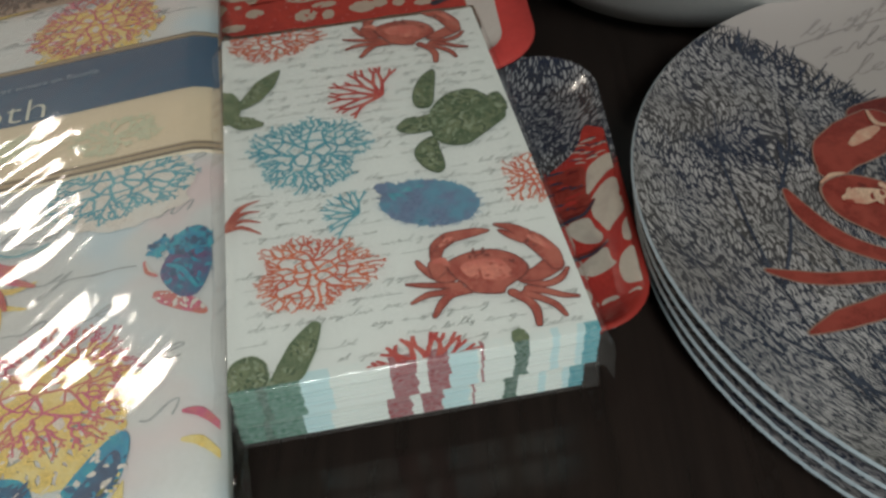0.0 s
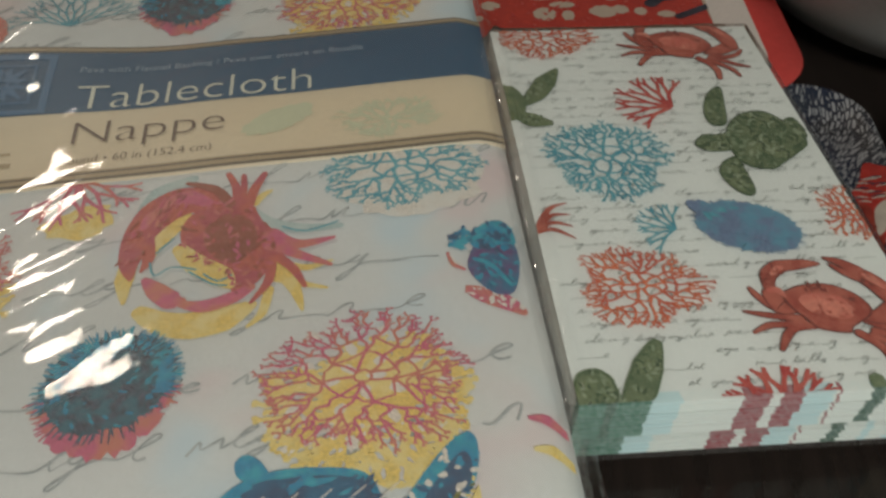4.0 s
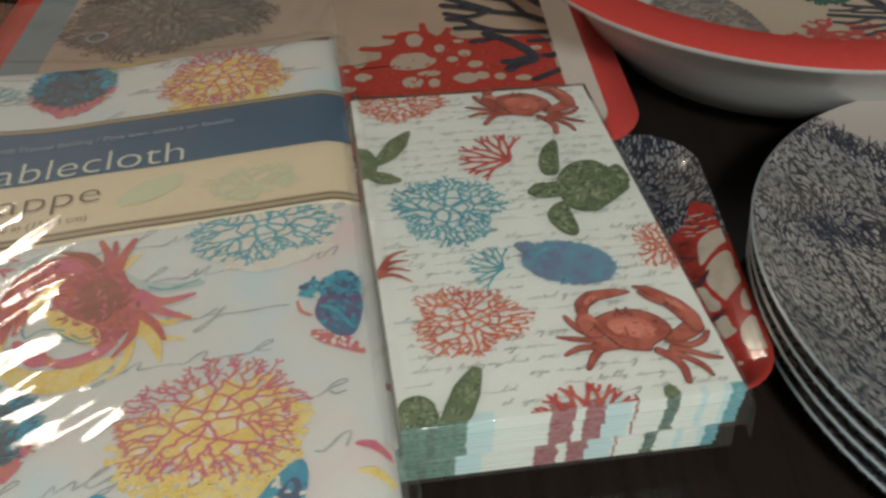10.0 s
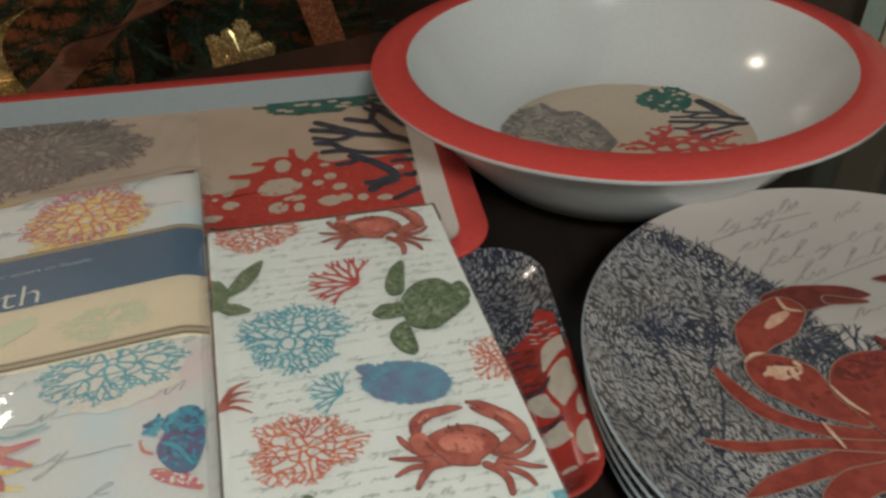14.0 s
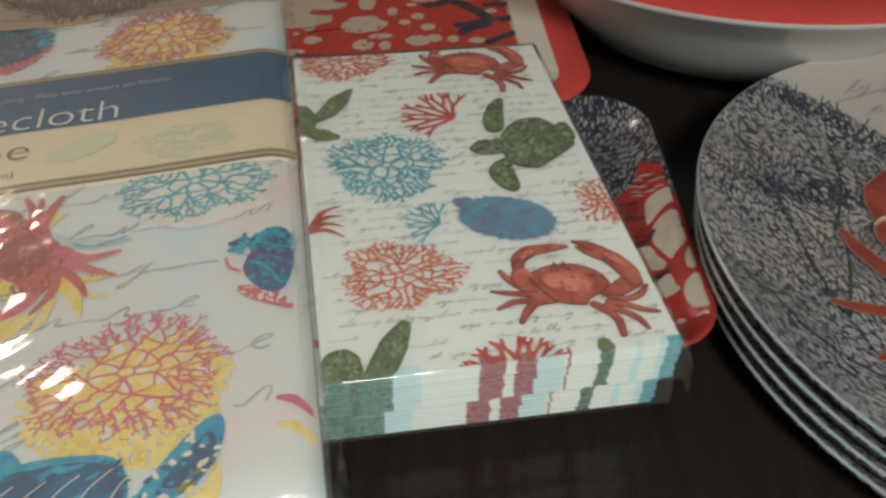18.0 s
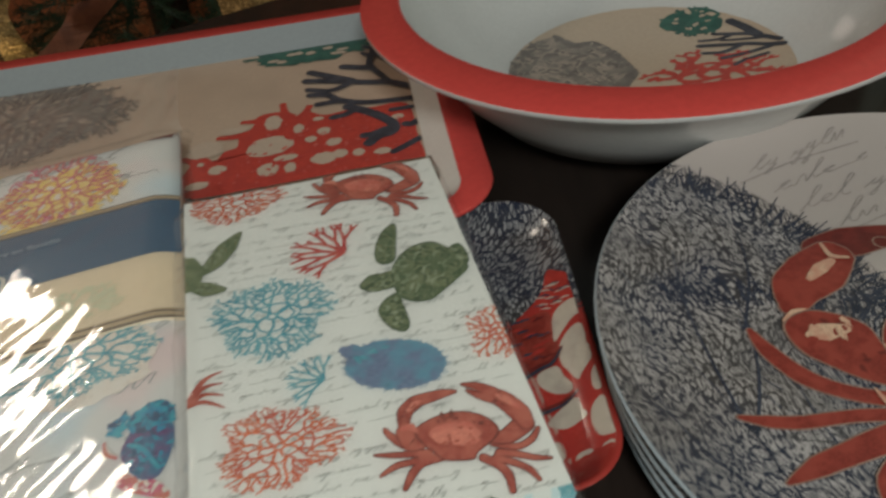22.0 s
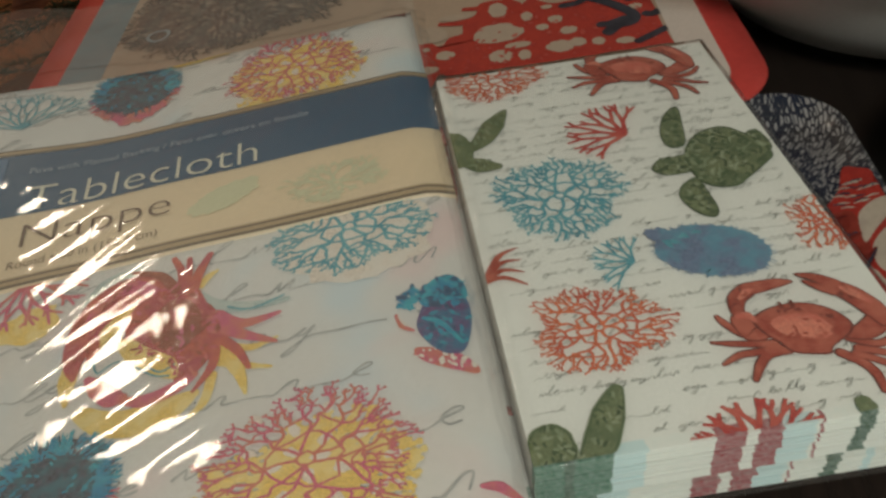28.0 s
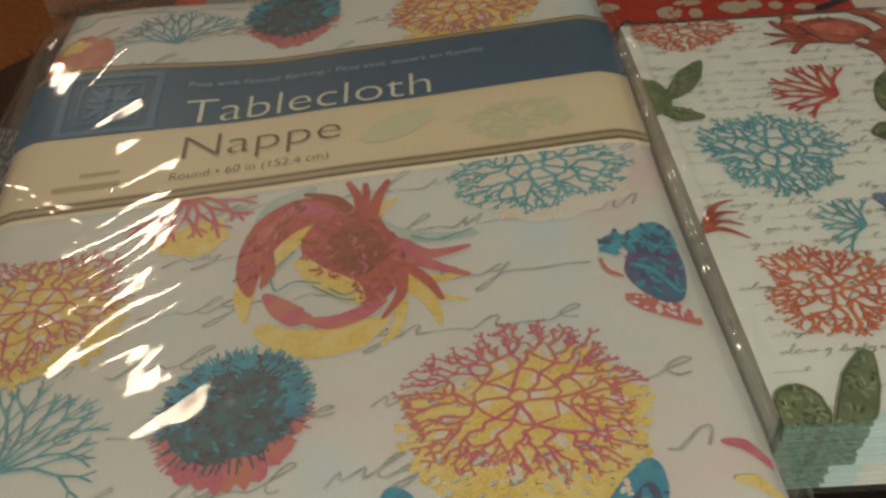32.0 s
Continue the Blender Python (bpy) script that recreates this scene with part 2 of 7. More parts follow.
def cell_print(name, origin, middle, reach, stretch, size, navy, pale, other, wobble=0.12, thin=0.13, around=0.085, spike=0.0, gloss=0.14, also=None, round_at=None):
    """A fan coral print: elongated pale cells between dark veins that spread out from origin, inside reach of middle; outside it the other colour."""
    m, nt, b = nodes_of(name)
    v = nt.nodes.new("ShaderNodeVectorMath")
    v.operation = "SUBTRACT"
    nt.links.new(place(nt), v.inputs[0])
    v.inputs[1].default_value = (*origin, 0)
    xyz = nt.nodes.new("ShaderNodeSeparateXYZ")
    nt.links.new(v.outputs[0], xyz.inputs[0])
    x, y = xyz.outputs[0], xyz.outputs[1]
    far = sums(nt, "SQRT", sums(nt, "ADD", sums(nt, "MULTIPLY", x, x), sums(nt, "MULTIPLY", y, y)))
    turn = sums(nt, "ARCTAN2", y, x)
    ring = nt.nodes.new("ShaderNodeCombineXYZ")
    drift = sums(nt, "MULTIPLY", sums(nt, "SUBTRACT", grain(nt, 14, 2), 0.5), 0.22)
    drift = sums(nt, "ADD", drift, sums(nt, "MULTIPLY", sums(nt, "SUBTRACT", grain(nt, 50, 2), 0.5), 0.03))
    sway = sums(nt, "MULTIPLY", sums(nt, "SUBTRACT", grain(nt, 48, 2, stretch=(1.3, 0.9, 1.0)), 0.5), 0.002)
    nt.links.new(sums(nt, "MULTIPLY", sums(nt, "ADD", far, sway), stretch), ring.inputs[0])
    nt.links.new(sums(nt, "MULTIPLY", sums(nt, "ADD", turn, drift), around), ring.inputs[1])
    cells = nt.nodes.new("ShaderNodeTexVoronoi")
    cells.feature = "DISTANCE_TO_EDGE"
    cells.inputs["Scale"].default_value = size
    cells.inputs["Randomness"].default_value = 0.85
    nt.links.new(ring.outputs[0], cells.inputs["Vector"])
    gap = cells.outputs["Distance"]
    if round_at:
        near = nt.nodes.new("ShaderNodeVectorMath")
        near.operation = "DISTANCE"
        nt.links.new(place(nt), near.inputs[0])
        near.inputs[1].default_value = (round_at[0], round_at[1], 0.02)
        wide = nt.nodes.new("ShaderNodeTexVoronoi")
        wide.feature = "DISTANCE_TO_EDGE"
        wide.inputs["Scale"].default_value = 400
        squeeze = nt.nodes.new("ShaderNodeMapping")
        squeeze.inputs["Rotation"].default_value = (0, 0, 0.4)
        squeeze.inputs["Scale"].default_value = (1.25, 0.75, 1.0)
        nt.links.new(place(nt), squeeze.inputs[0])
        nt.links.new(squeeze.outputs[0], wide.inputs["Vector"])
        soft = steps(nt, sums(nt, "ADD", near.outputs["Value"], sums(nt, "MULTIPLY", grain(nt, 60, 2), 0.03)), round_at[2] + 0.012, round_at[2] + 0.022)
        gap = sums(nt, "ADD", sums(nt, "MULTIPLY", gap, soft), sums(nt, "MULTIPLY", sums(nt, "MULTIPLY", wide.outputs["Distance"], 0.62), sums(nt, "SUBTRACT", 1.0, soft)))
    thick = sums(nt, "MULTIPLY_ADD", grain(nt, 40, 3), 0.11, thin - 0.055)
    veins = steps(nt, sums(nt, "SUBTRACT", gap, thick), -0.02, 0.05)
    if spike:
        veins = sums(nt, "MULTIPLY", veins, sums(nt, "SUBTRACT", 1.0, sums(nt, "MULTIPLY", steps(nt, grain(nt, 32, 3), 0.50, 0.70), 0.2)))
    tone = steps(nt, grain(nt, 28, 4), 0.35, 0.65)
    dark = mixed(nt, tone, navy, (navy[0] * 2.2, navy[0] * 2.05, navy[0] * 2.1))
    pale2 = mixed(nt, steps(nt, grain(nt, 35, 3), 0.3, 0.7), pale, tuple(c * 0.72 for c in pale))
    coral = mixed(nt, veins, dark, pale2)
    away = nt.nodes.new("ShaderNodeVectorMath")
    away.operation = "DISTANCE"
    flat = nt.nodes.new("ShaderNodeVectorMath")
    flat.operation = "MULTIPLY"
    nt.links.new(place(nt), flat.inputs[0])
    flat.inputs[1].default_value = (1, 1, 0)
    nt.links.new(flat.outputs[0], away.inputs[0])
    away.inputs[1].default_value = (*middle, 0)
    reached = away.outputs["Value"]
    if also:
        more = nt.nodes.new("ShaderNodeVectorMath")
        more.operation = "DISTANCE"
        nt.links.new(flat.outputs[0], more.inputs[0])
        more.inputs[1].default_value = (also[0], also[1], 0)
        reached = sums(nt, "MINIMUM", reached, sums(nt, "ADD", more.outputs["Value"], reach - also[2]))
    edge = sums(nt, "ADD", reached, sums(nt, "MULTIPLY", sums(nt, "SUBTRACT", grain(nt, 60, 5, 0.7), 0.5), wobble * reach * 2))
    if spike:
        edge = sums(nt, "ADD", edge, sums(nt, "MULTIPLY", sums(nt, "SUBTRACT", veins, 0.8), spike))
    col = mixed(nt, steps(nt, edge, reach * 0.985, reach * 1.015), coral, other) if other else coral
    nt.links.new(col, b.inputs["Base Color"])
    b.inputs["Roughness"].default_value = gloss
    return m


# ---------------------------------------------------------------- building tools
def thing(name, m, label, category, group="", kind=""):
    e = new(name)
    e.empty_display_size = 0.02
    e.matrix_basis = m
    return tagged(e, label, category, group, kind)


def part(name, bm, material, parent, label="", smooth=True):
    """Links a bmesh as one mesh under a thing or a part. material: one, or a list of slots."""
    me = bpy.data.meshes.new(name)
    if smooth:
        for f in bm.faces:
            f.smooth = True
    bm.to_mesh(me)
    bm.free()
    for mt in material if isinstance(material, (list, tuple)) else (material,):
        me.materials.append(mt)
    ob = new(name, me)
    ob.parent = parent
    return tagged(ob, label)


def single(name, bm, material, label, category, kind="", smooth=False, m=None):
    ob = part(name, bm, material, None, label, smooth)
    if m is not None:
        ob.matrix_basis = m
    return tagged(ob, "", category, "", kind)


def block(bm, lo, hi, bevel=0.0, segments=2):
    got = bmesh.ops.create_cube(bm, size=1.0)
    for v in got["verts"]:
        for i in range(3):
            v.co[i] = lo[i] if v.co[i] < 0 else hi[i]
    if bevel:
        edges = list({e for v in got["verts"] for e in v.link_edges})
        bmesh.ops.bevel(bm, geom=edges, offset=bevel, segments=segments, affect="EDGES", profile=0.5)
    return bm


def revolve(bm, profile, n=96, close=False):
    """Turns (radius, height) pairs about z. A radius of 0 closes to a point."""
    rings = []
    for r, z in profile:
        if r <= 1e-6:
            rings.append([bm.verts.new((0, 0, z))])
        else:
            rings.append([bm.verts.new((r * math.cos(2 * math.pi * i / n), r * math.sin(2 * math.pi * i / n), z)) for i in range(n)])
    pairs = list(zip(rings, rings[1:])) + ([(rings[-1], rings[0])] if close else [])
    for a, b in pairs:
        for i in range(n):
            j = (i + 1) % n
            if len(a) == 1 and len(b) == 1:
                continue
            if len(a) == 1:
                bm.faces.new((a[0], b[i], b[j]))
            elif len(b) == 1:
                bm.faces.new((a[i], b[0], a[j]))
            else:
                bm.faces.new((a[i], b[i], b[j], a[j]))
    bmesh.ops.recalc_face_normals(bm, faces=bm.faces)
    return bm


def rounded(w, h, r, n=8):
    """Corner points of a rounded rectangle about the origin, counter-clockwise."""
    out = []
    for cx, cy, a in ((w / 2 - r, h / 2 - r, 0), (-w / 2 + r, h / 2 - r, 90), (-w / 2 + r, -h / 2 + r, 180), (w / 2 - r, -h / 2 + r, 270)):
        for i in range(n + 1):
            t = radians(a + 90 * i / n)
            out.append((cx + r * math.cos(t), cy + r * math.sin(t)))
    return out


def loft(bm, loops, cap_first=False, cap_last=False):
    """Skins closed loops of equally many 3D points."""
    rows = [[bm.verts.new(p) for p in lp] for lp in loops]
    n = len(rows[0])
    made = []
    for a, b in zip(rows, rows[1:]):
        made.append([bm.faces.new((a[i], a[(i + 1) % n], b[(i + 1) % n], b[i])) for i in range(n)])
    if cap_first:
        bm.faces.new(list(reversed(rows[0])))
    if cap_last:
        bm.faces.new(rows[-1])
    return made


class Pen:
    """Draws flat printed shapes that lie on a surface. drape(x, y) gives the surface's height."""

    def __init__(self, drape, at=(0, 0), size=(1, 1), turn=0.0, lift=0.0003, inside=None):
        self.bm, self.drape, self.at, self.size, self.lift, self.inside = bmesh.new(), drape, at, size, lift, inside
        self.c, self.s = math.cos(radians(turn)), math.sin(radians(turn))
        self.count = 0

    def spot(self, x, y, level):
        x, y = x * self.size[0], y * self.size[1]
        px, py = self.at[0] + x * self.c - y * self.s, self.at[1] + x * self.s + y * self.c
        if self.inside:
            px, py = min(max(px, self.inside[0]), self.inside[2]), min(max(py, self.inside[1]), self.inside[3])
        return self.bm.verts.new((px, py, self.drape(px, py) + self.lift + level * 0.00009 + self.count % 89 * 0.0000008))

    def ribbon(self, slot, level, pts, widths):
        pts = [Vector(p) for p in pts]
        self.count += 1
        old = None
        for i, p in enumerate(pts):
            d = (pts[min(i + 1, len(pts) - 1)] - pts[max(i - 1, 0)])
            d = d.normalized() if d.length > 1e-9 else Vector((1, 0))
            w = widths[i] if isinstance(widths, (list, tuple)) else widths
            row = [self.spot(p.x - d.y * w, p.y + d.x * w, level), self.spot(p.x + d.y * w, p.y - d.x * w, level)]
            if old:
                f = self.bm.faces.new((old[0], old[1], row[1], row[0]))
                f.material_index = slot
            old = row

    def curve(self, slot, level, pts, widths, n=6):
        """A ribbon through the points, smoothed; widths at the points."""
        P = [Vector(p) for p in pts]
        W = list(widths) if isinstance(widths, (list, tuple)) else [widths] * len(P)
        out, ws = [], []
        for i in range(len(P) - 1):
            a, b, c, d = P[max(i - 1, 0)], P[i], P[i + 1], P[min(i + 2, len(P) - 1)]
            for k in range(n):
                t = k / n
                out.append(0.5 * ((2 * b) + (c - a) * t + (2 * a - 5 * b + 4 * c - d) * t * t + (3 * b - a - 3 * c + d) * t ** 3))
                ws.append(W[i] + (W[i + 1] - W[i]) * t)
        out.append(P[-1])
        ws.append(W[-1])
        for at, nxt, end in ((P[0], out[1], 0), (P[-1], out[-2], 1)):
            w = ws[-1] if end else ws[0]
            d = (at - nxt).normalized() * w
            more = [(at + d * k, w * math.sqrt(1 - k * k)) for k in (0.5, 0.82, 0.96)]
            if end:
                out, ws = out + [q for q, _ in more], ws + [v for _, v in more]
            else:
                out, ws = [q for q, _ in more[::-1]] + out, [v for _, v in more[::-1]] + ws
        self.ribbon(slot, level, out, ws)

    def blob(self, slot, level, cx, cy, rx, ry, turn=0.0, ragged=0.0, seed=0, n=40, rings=3):
        c, s = math.cos(radians(turn)), math.sin(radians(turn))
        rng = random.Random(seed)
        self.count += 1
        edge = [1 + ragged * (rng.random() - 0.5) * 2 for _ in range(n)]
        mid = self.spot(cx, cy, level)
        old = None
        for k in range(1, rings + 1):
            ring = []
            for i in range(n):
                t = 2 * math.pi * i / n
                q = k / rings * (edge[i] if k == rings else 1)
                x, y = rx * q * math.cos(t), ry * q * math.sin(t)
                ring.append(self.spot(cx + x * c - y * s, cy + x * s + y * c, level))
            for i in range(n):
                j = (i + 1) % n
                f = self.bm.faces.new((mid, ring[i], ring[j]) if old is None else (old[i], ring[i], ring[j], old[j]))
                f.material_index = slot
            old = ring

    def fill(self, slot, level, outline, grow=1.0, rings=5, n=4):
        """A filled shape with a smooth outline through the points, skinned towards its middle."""
        P = [Vector(p) for p in outline]
        mid = sum(P, Vector((0, 0))) / len(P)
        edge = []
        for i in range(len(P)):
            a, b, c, d = P[i - 1], P[i], P[(i + 1) % len(P)], P[(i + 2) % len(P)]
            for k in range(n):
                t = k / n
                edge.append(0.5 * ((2 * b) + (c - a) * t + (2 * a - 5 * b + 4 * c - d) * t * t + (3 * b - a - 3 * c + d) * t ** 3))
        self.count += 1
        old, heart = None, self.spot(mid.x, mid.y, level)
        for k in range(1, rings + 1):
            ring = [self.spot(*(mid + (q - mid) * (grow * k / rings)), level) for q in edge]
            for i in range(len(ring)):
                j = (i + 1) % len(ring)
                f = self.bm.faces.new((heart, ring[i], ring[j]) if old is None else (old[i], ring[i], ring[j], old[j]))
                f.material_index = slot
            old = ring

    def specks(self, slots, level, outline, count, rx, ry, seed, turn=None):
        """Small uneven flecks strewn inside an outline."""
        rng = random.Random(seed)
        xs, ys = [p[0] for p in outline], [p[1] for p in outline]
        while count > 0:
            x, y = rng.uniform(min(xs), max(xs)), rng.uniform(min(ys), max(ys))
            inside = False
            for (ax, ay), (bx, by) in zip(outline, outline[1:] + outline[:1]):
                if (ay > y) != (by > y) and x < (bx - ax) * (y - ay) / (by - ay) + ax:
                    inside = not inside
            count -= 1
            if inside:
                k = rng.uniform(0.5, 1.4)
                self.blob(rng.choice(slots), level, x, y, rx * k, ry * k, rng.uniform(0, 180) if turn is None else turn + rng.gauss(0, 18), 0.4, count, 7, 1)

    def done(self, name, mats, parent, label=""):
        for f in self.bm.faces:
            if f.normal.z < 0:
                f.normal_flip()
        return part(name, self.bm, mats, parent, label)


def coral(pen, slot=0, level=1, seed=1, arms=8, depth=5, width=0.03, first=0.27, spread=(0.3, 0.62), fan=(0, 360), hole=0.04):
    """A fan of forking branches inside the unit circle."""
    rng = random.Random(seed)

    def grow(x, y, d, l, w, left):
        bend = rng.uniform(-0.25, 0.25)
        mx, my = x + math.cos(d + bend) * l * 0.5, y + math.sin(d + bend) * l * 0.5
        ex, ey = x + math.cos(d) * l, y + math.sin(d) * l
        if math.hypot(ex, ey) > 1.03:
            k = 0.45
            ex, ey, left = x + (ex - x) * k, y + (ey - y) * k, 0
        pen.ribbon(slot, level, [(x, y), (mx, my), (ex, ey)], [w, w * 0.9, w * (0.8 if left else 0.5)])
        if left:
            for side in (-1, 1):
                grow(ex, ey, d + side * rng.uniform(*spread) + rng.uniform(-0.15, 0.15), l * rng.uniform(0.5, 0.98), w * 0.86, left - 1)
            if rng.random() < 0.3:
                grow(ex, ey, d + rng.uniform(-0.2, 0.2), l * 0.7, w * 0.7, left - 1)

    lo, hi = radians(fan[0]), radians(fan[1])
    for i in range(arms):
        d = lo + (hi - lo) * (i + 0.5 + rng.uniform(-0.35, 0.35)) / arms
        grow(hole * math.cos(d), hole * math.sin(d), d, first * rng.uniform(0.6, 1.2), width, depth)


def net_coral(pen, slot=0, level=1, seed=1, rings=((0.08, 5), (0.33, 9), (0.49, 17), (0.61, 30), (0.71, 44), (0.80, 58), (0.89, 72)), wide=0.021, thin=0.016, cross=4, at=(0, 0), twig=0.07):
    """A round coral: branches fork outwards from ring to ring and close into cells near its heart; short forked twigs feather its edge."""
    rng = random.Random(seed)
    lumps = [rng.uniform(0, 6.28) for _ in range(3)]

    def spot(a, r):
        k = 1 + 0.09 * math.sin(3 * a + lumps[0]) + 0.06 * math.sin(5 * a + lumps[1]) + 0.05 * math.sin(8 * a + lumps[2])
        return at[0] + r * k * math.cos(a), at[1] + r * k * math.sin(a)

    old = None
    for k, (radius, n) in enumerate(rings):
        w = wide * 1.25 + (thin - wide * 1.25) * k / (len(rings) - 1)
        off = rng.random()
        now = []
        for i in range(n):
            a = 2 * math.pi * (i + off + rng.uniform(-0.42, 0.42)) / n
            now.append((a, radius * rng.uniform(0.90, 1.10)))
        for i, (a, r) in enumerate(now):
            if old:
                pa, pr = min(old, key=lambda q: abs(math.remainder(q[0] - a, 2 * math.pi)))
                bend = rng.uniform(-0.3, 0.3) / (k + 1)
                turn = math.remainder(a - pa, 2 * math.pi)
                pen.ribbon(slot, level, [spot(pa, pr), spot(pa + turn * 0.35 + bend * 0.7, pr + (r - pr) * 0.28), spot(pa + turn * 0.7 + bend, pr + (r - pr) * 0.6), spot(a, r)], [w * 1.15, w, w * 0.95, w * (0.6 if k == len(rings) - 1 else 0.95)])
            if k > len(rings) - 4:
                x, y = spot(a, r)
                for side in (-1, 1):
                    g, l = a + side * rng.uniform(0.35, 1.1), twig * rng.uniform(0.5, 1.2)
                    ex, ey = x + l * math.cos(g), y + l * math.sin(g)
                    pen.ribbon(slot, level, [(x, y), (ex, ey)], [w * 0.8, w * 0.65])
                    if k > len(rings) - 3:
                        h = g - side * rng.uniform(0.5, 1.0)
                        pen.ribbon(slot, level, [(x * 0.4 + ex * 0.6, y * 0.4 + ey * 0.6), (x * 0.4 + ex * 0.6 + l * 0.5 * math.cos(h), y * 0.4 + ey * 0.6 + l * 0.5 * math.sin(h))], [w * 0.6, w * 0.5])
            if k < cross and (k < 2 or rng.random() < 0.5):
                b, q = now[(i + 1) % n]
                turn = math.remainder(b - a, 2 * math.pi)
                pen.ribbon(slot, level, [spot(a, r), spot(a + turn / 2, (r + q) / 2 * (1.06 if k % 2 else 0.96)), spot(b, q)], [w * 0.9, w * 0.7, w * 0.9])
        old = now


def fringe(pen, slot, level, n, r0, r1, width, seed, span=(0, 360)):
    """Short hairs round a blob's edge."""
    rng = random.Random(seed)
    for i in range(n):
        a = radians(span[0] + (span[1] - span[0]) * (i + rng.random()) / n)
        b, q0, q1 = a + rng.uniform(-0.12, 0.12), r0 * rng.uniform(0.85, 1.0), r1 * rng.uniform(0.92, 1.06)
        pen.ribbon(slot, level, [(q0 * math.cos(a), q0 * math.sin(a)), (q1 * math.cos(b), q1 * math.sin(b))], [width, width * 0.4])


def branch(pen, slot=0, level=1, seed=1, width=0.07, fan=70, arms=6, depth=3):
    """A sea fan that opens from its foot at (0, -1) upwards."""
    rng = random.Random(seed)

    def grow(x, y, d, l, w, left):
        ex, ey = x + math.cos(d) * l, y + math.sin(d) * l
        pen.ribbon(slot, level, [(x, y), ((x + ex) / 2 + rng.uniform(-.03, .03), (y + ey) / 2), (ex, ey)], [w, w * 0.85, w * 0.7])
        if left:
            for side in (-1, 1):
                grow(ex, ey, d + side * rng.uniform(0.2, 0.5), l * rng.uniform(0.6, 0.85), w * 0.8, left - 1)

    for i in range(arms):
        d = radians(90 + fan * ((i + 0.5) / arms * 2 - 1))
        grow(0, -1, d, 0.72 - 0.2 * abs(i - (arms - 1) / 2) / arms, width, depth)


def crab(pen, shell=0, edge=1, light=2):
    """A crab from above with one claw folded over and one held out, about two units wide."""
    def limb(level, pts, w):
        pen.curve(edge, level - 1, pts, [x + 0.016 for x in w], 4)
        pen.curve(shell, level, pts, w, 4)

    limb(2, [(-0.50, -0.02), (-0.66, 0.07), (-0.77, 0.24), (-0.81, 0.34)], [0.035, 0.034, 0.032, 0.015])
    limb(2, [(-0.40, -0.12), (-0.61, -0.08), (-0.82, -0.03), (-0.99, 0.02)], [0.041, 0.034, 0.027, 0.004])
    limb(2, [(-0.38, -0.18), (-0.60, -0.19), (-0.78, -0.19), (-0.97, -0.27)], [0.041, 0.034, 0.032, 0.008])
    limb(2, [(-0.28, -0.22), (-0.50, -0.24), (-0.63, -0.34), (-0.75, -0.51)], [0.041, 0.039, 0.041, 0.018])
    limb(2, [(0.33, -0.20), (0.56, -0.32), (0.76, -0.27), (0.88, -0.14)], [0.035, 0.035, 0.032, 0.014])
    limb(2, [(0.36, -0.34), (0.56, -0.43), (0.72, -0.52), (0.88, -0.57)], [0.041, 0.034, 0.028, 0.010])
    limb(2, [(0.31, -0.40), (0.49, -0.53), (0.61, -0.65), (0.67, -0.80)], [0.039, 0.034, 0.032, 0.014])
    limb(2, [(0.17, -0.36), (0.31, -0.51), (0.37, -0.66), (0.35, -0.86)], [0.045, 0.042, 0.042, 0.025])
    limb(3, [(-0.43, 0.03), (-0.57, 0.05), (-0.59, 0.23)], [0.067, 0.088, 0.101])
    limb(4, [(-0.59, 0.33), (-0.53, 0.52), (-0.38, 0.63)], [0.052, 0.084, 0.089])
    limb(5, [(-0.36, 0.64), (-0.20, 0.65), (-0.04, 0.66), (0.11, 0.65)], [0.080, 0.071, 0.055, 0.012])
    limb(3, [(0.38, -0.15), (0.53, -0.15), (0.74, -0.04)], [0.067, 0.099, 0.119])
    limb(4, [(0.77, -0.05), (0.74, 0.13), (0.63, 0.35), (0.50, 0.49)], [0.079, 0.119, 0.114, 0.094])
    limb(5, [(0.52, 0.51), (0.39, 0.64), (0.22, 0.73)], [0.079, 0.055, 0.012])
    limb(5, [(0.48, 0.43), (0.36, 0.51), (0.25, 0.62)], [0.064, 0.039, 0.012])
    body = [(-0.48, 0.20), (-0.35, 0.29), (-0.15, 0.34), (0.08, 0.33), (0.29, 0.22), (0.40, 0.08), (0.43, -0.05), (0.34, -0.16), (0.13, -0.27), (0.05, -0.35), (-0.25, -0.27), (-0.33, -0.13), (-0.43, 0.01)]
    back = [(-0.33, 0.13), (-0.22, 0.20), (0.01, 0.19), (0.15, 0.14), (0.22, 0.01), (0.24, -0.08), (0.15, -0.16), (0.03, -0.16), (-0.10, -0.11), (-0.24, -0.06), (-0.31, 0.03)]
    pen.fill(edge, 5, body, 1.04)
    pen.fill(shell, 6, body, 0.98)
    pen.fill(light, 7, back)
    pen.specks((edge, edge, shell), 7, [(-0.46, 0.20), (-0.15, 0.32), (0.08, 0.31), (0.38, 0.08), (0.30, 0.02), (0.10, 0.22), (-0.20, 0.24)], 90, 0.030, 0.016, 4)
    pen.specks((shell,), 8, back, 26, 0.030, 0.014, 5)
    for x in (-0.14, -0.02):
        pen.curve(edge, 7, [(x, 0.31), (x + 0.01, 0.38)], [0.026, 0.010], 2)
    pen.curve(light, 6, [(-0.51, 0.51), (-0.40, 0.59), (-0.33, 0.62)], [0.019, 0.048, 0.020])
    pen.curve(light, 6, [(-0.62, 0.28), (-0.52, 0.28), (-0.47, 0.20)], [0.029, 0.052, 0.026])
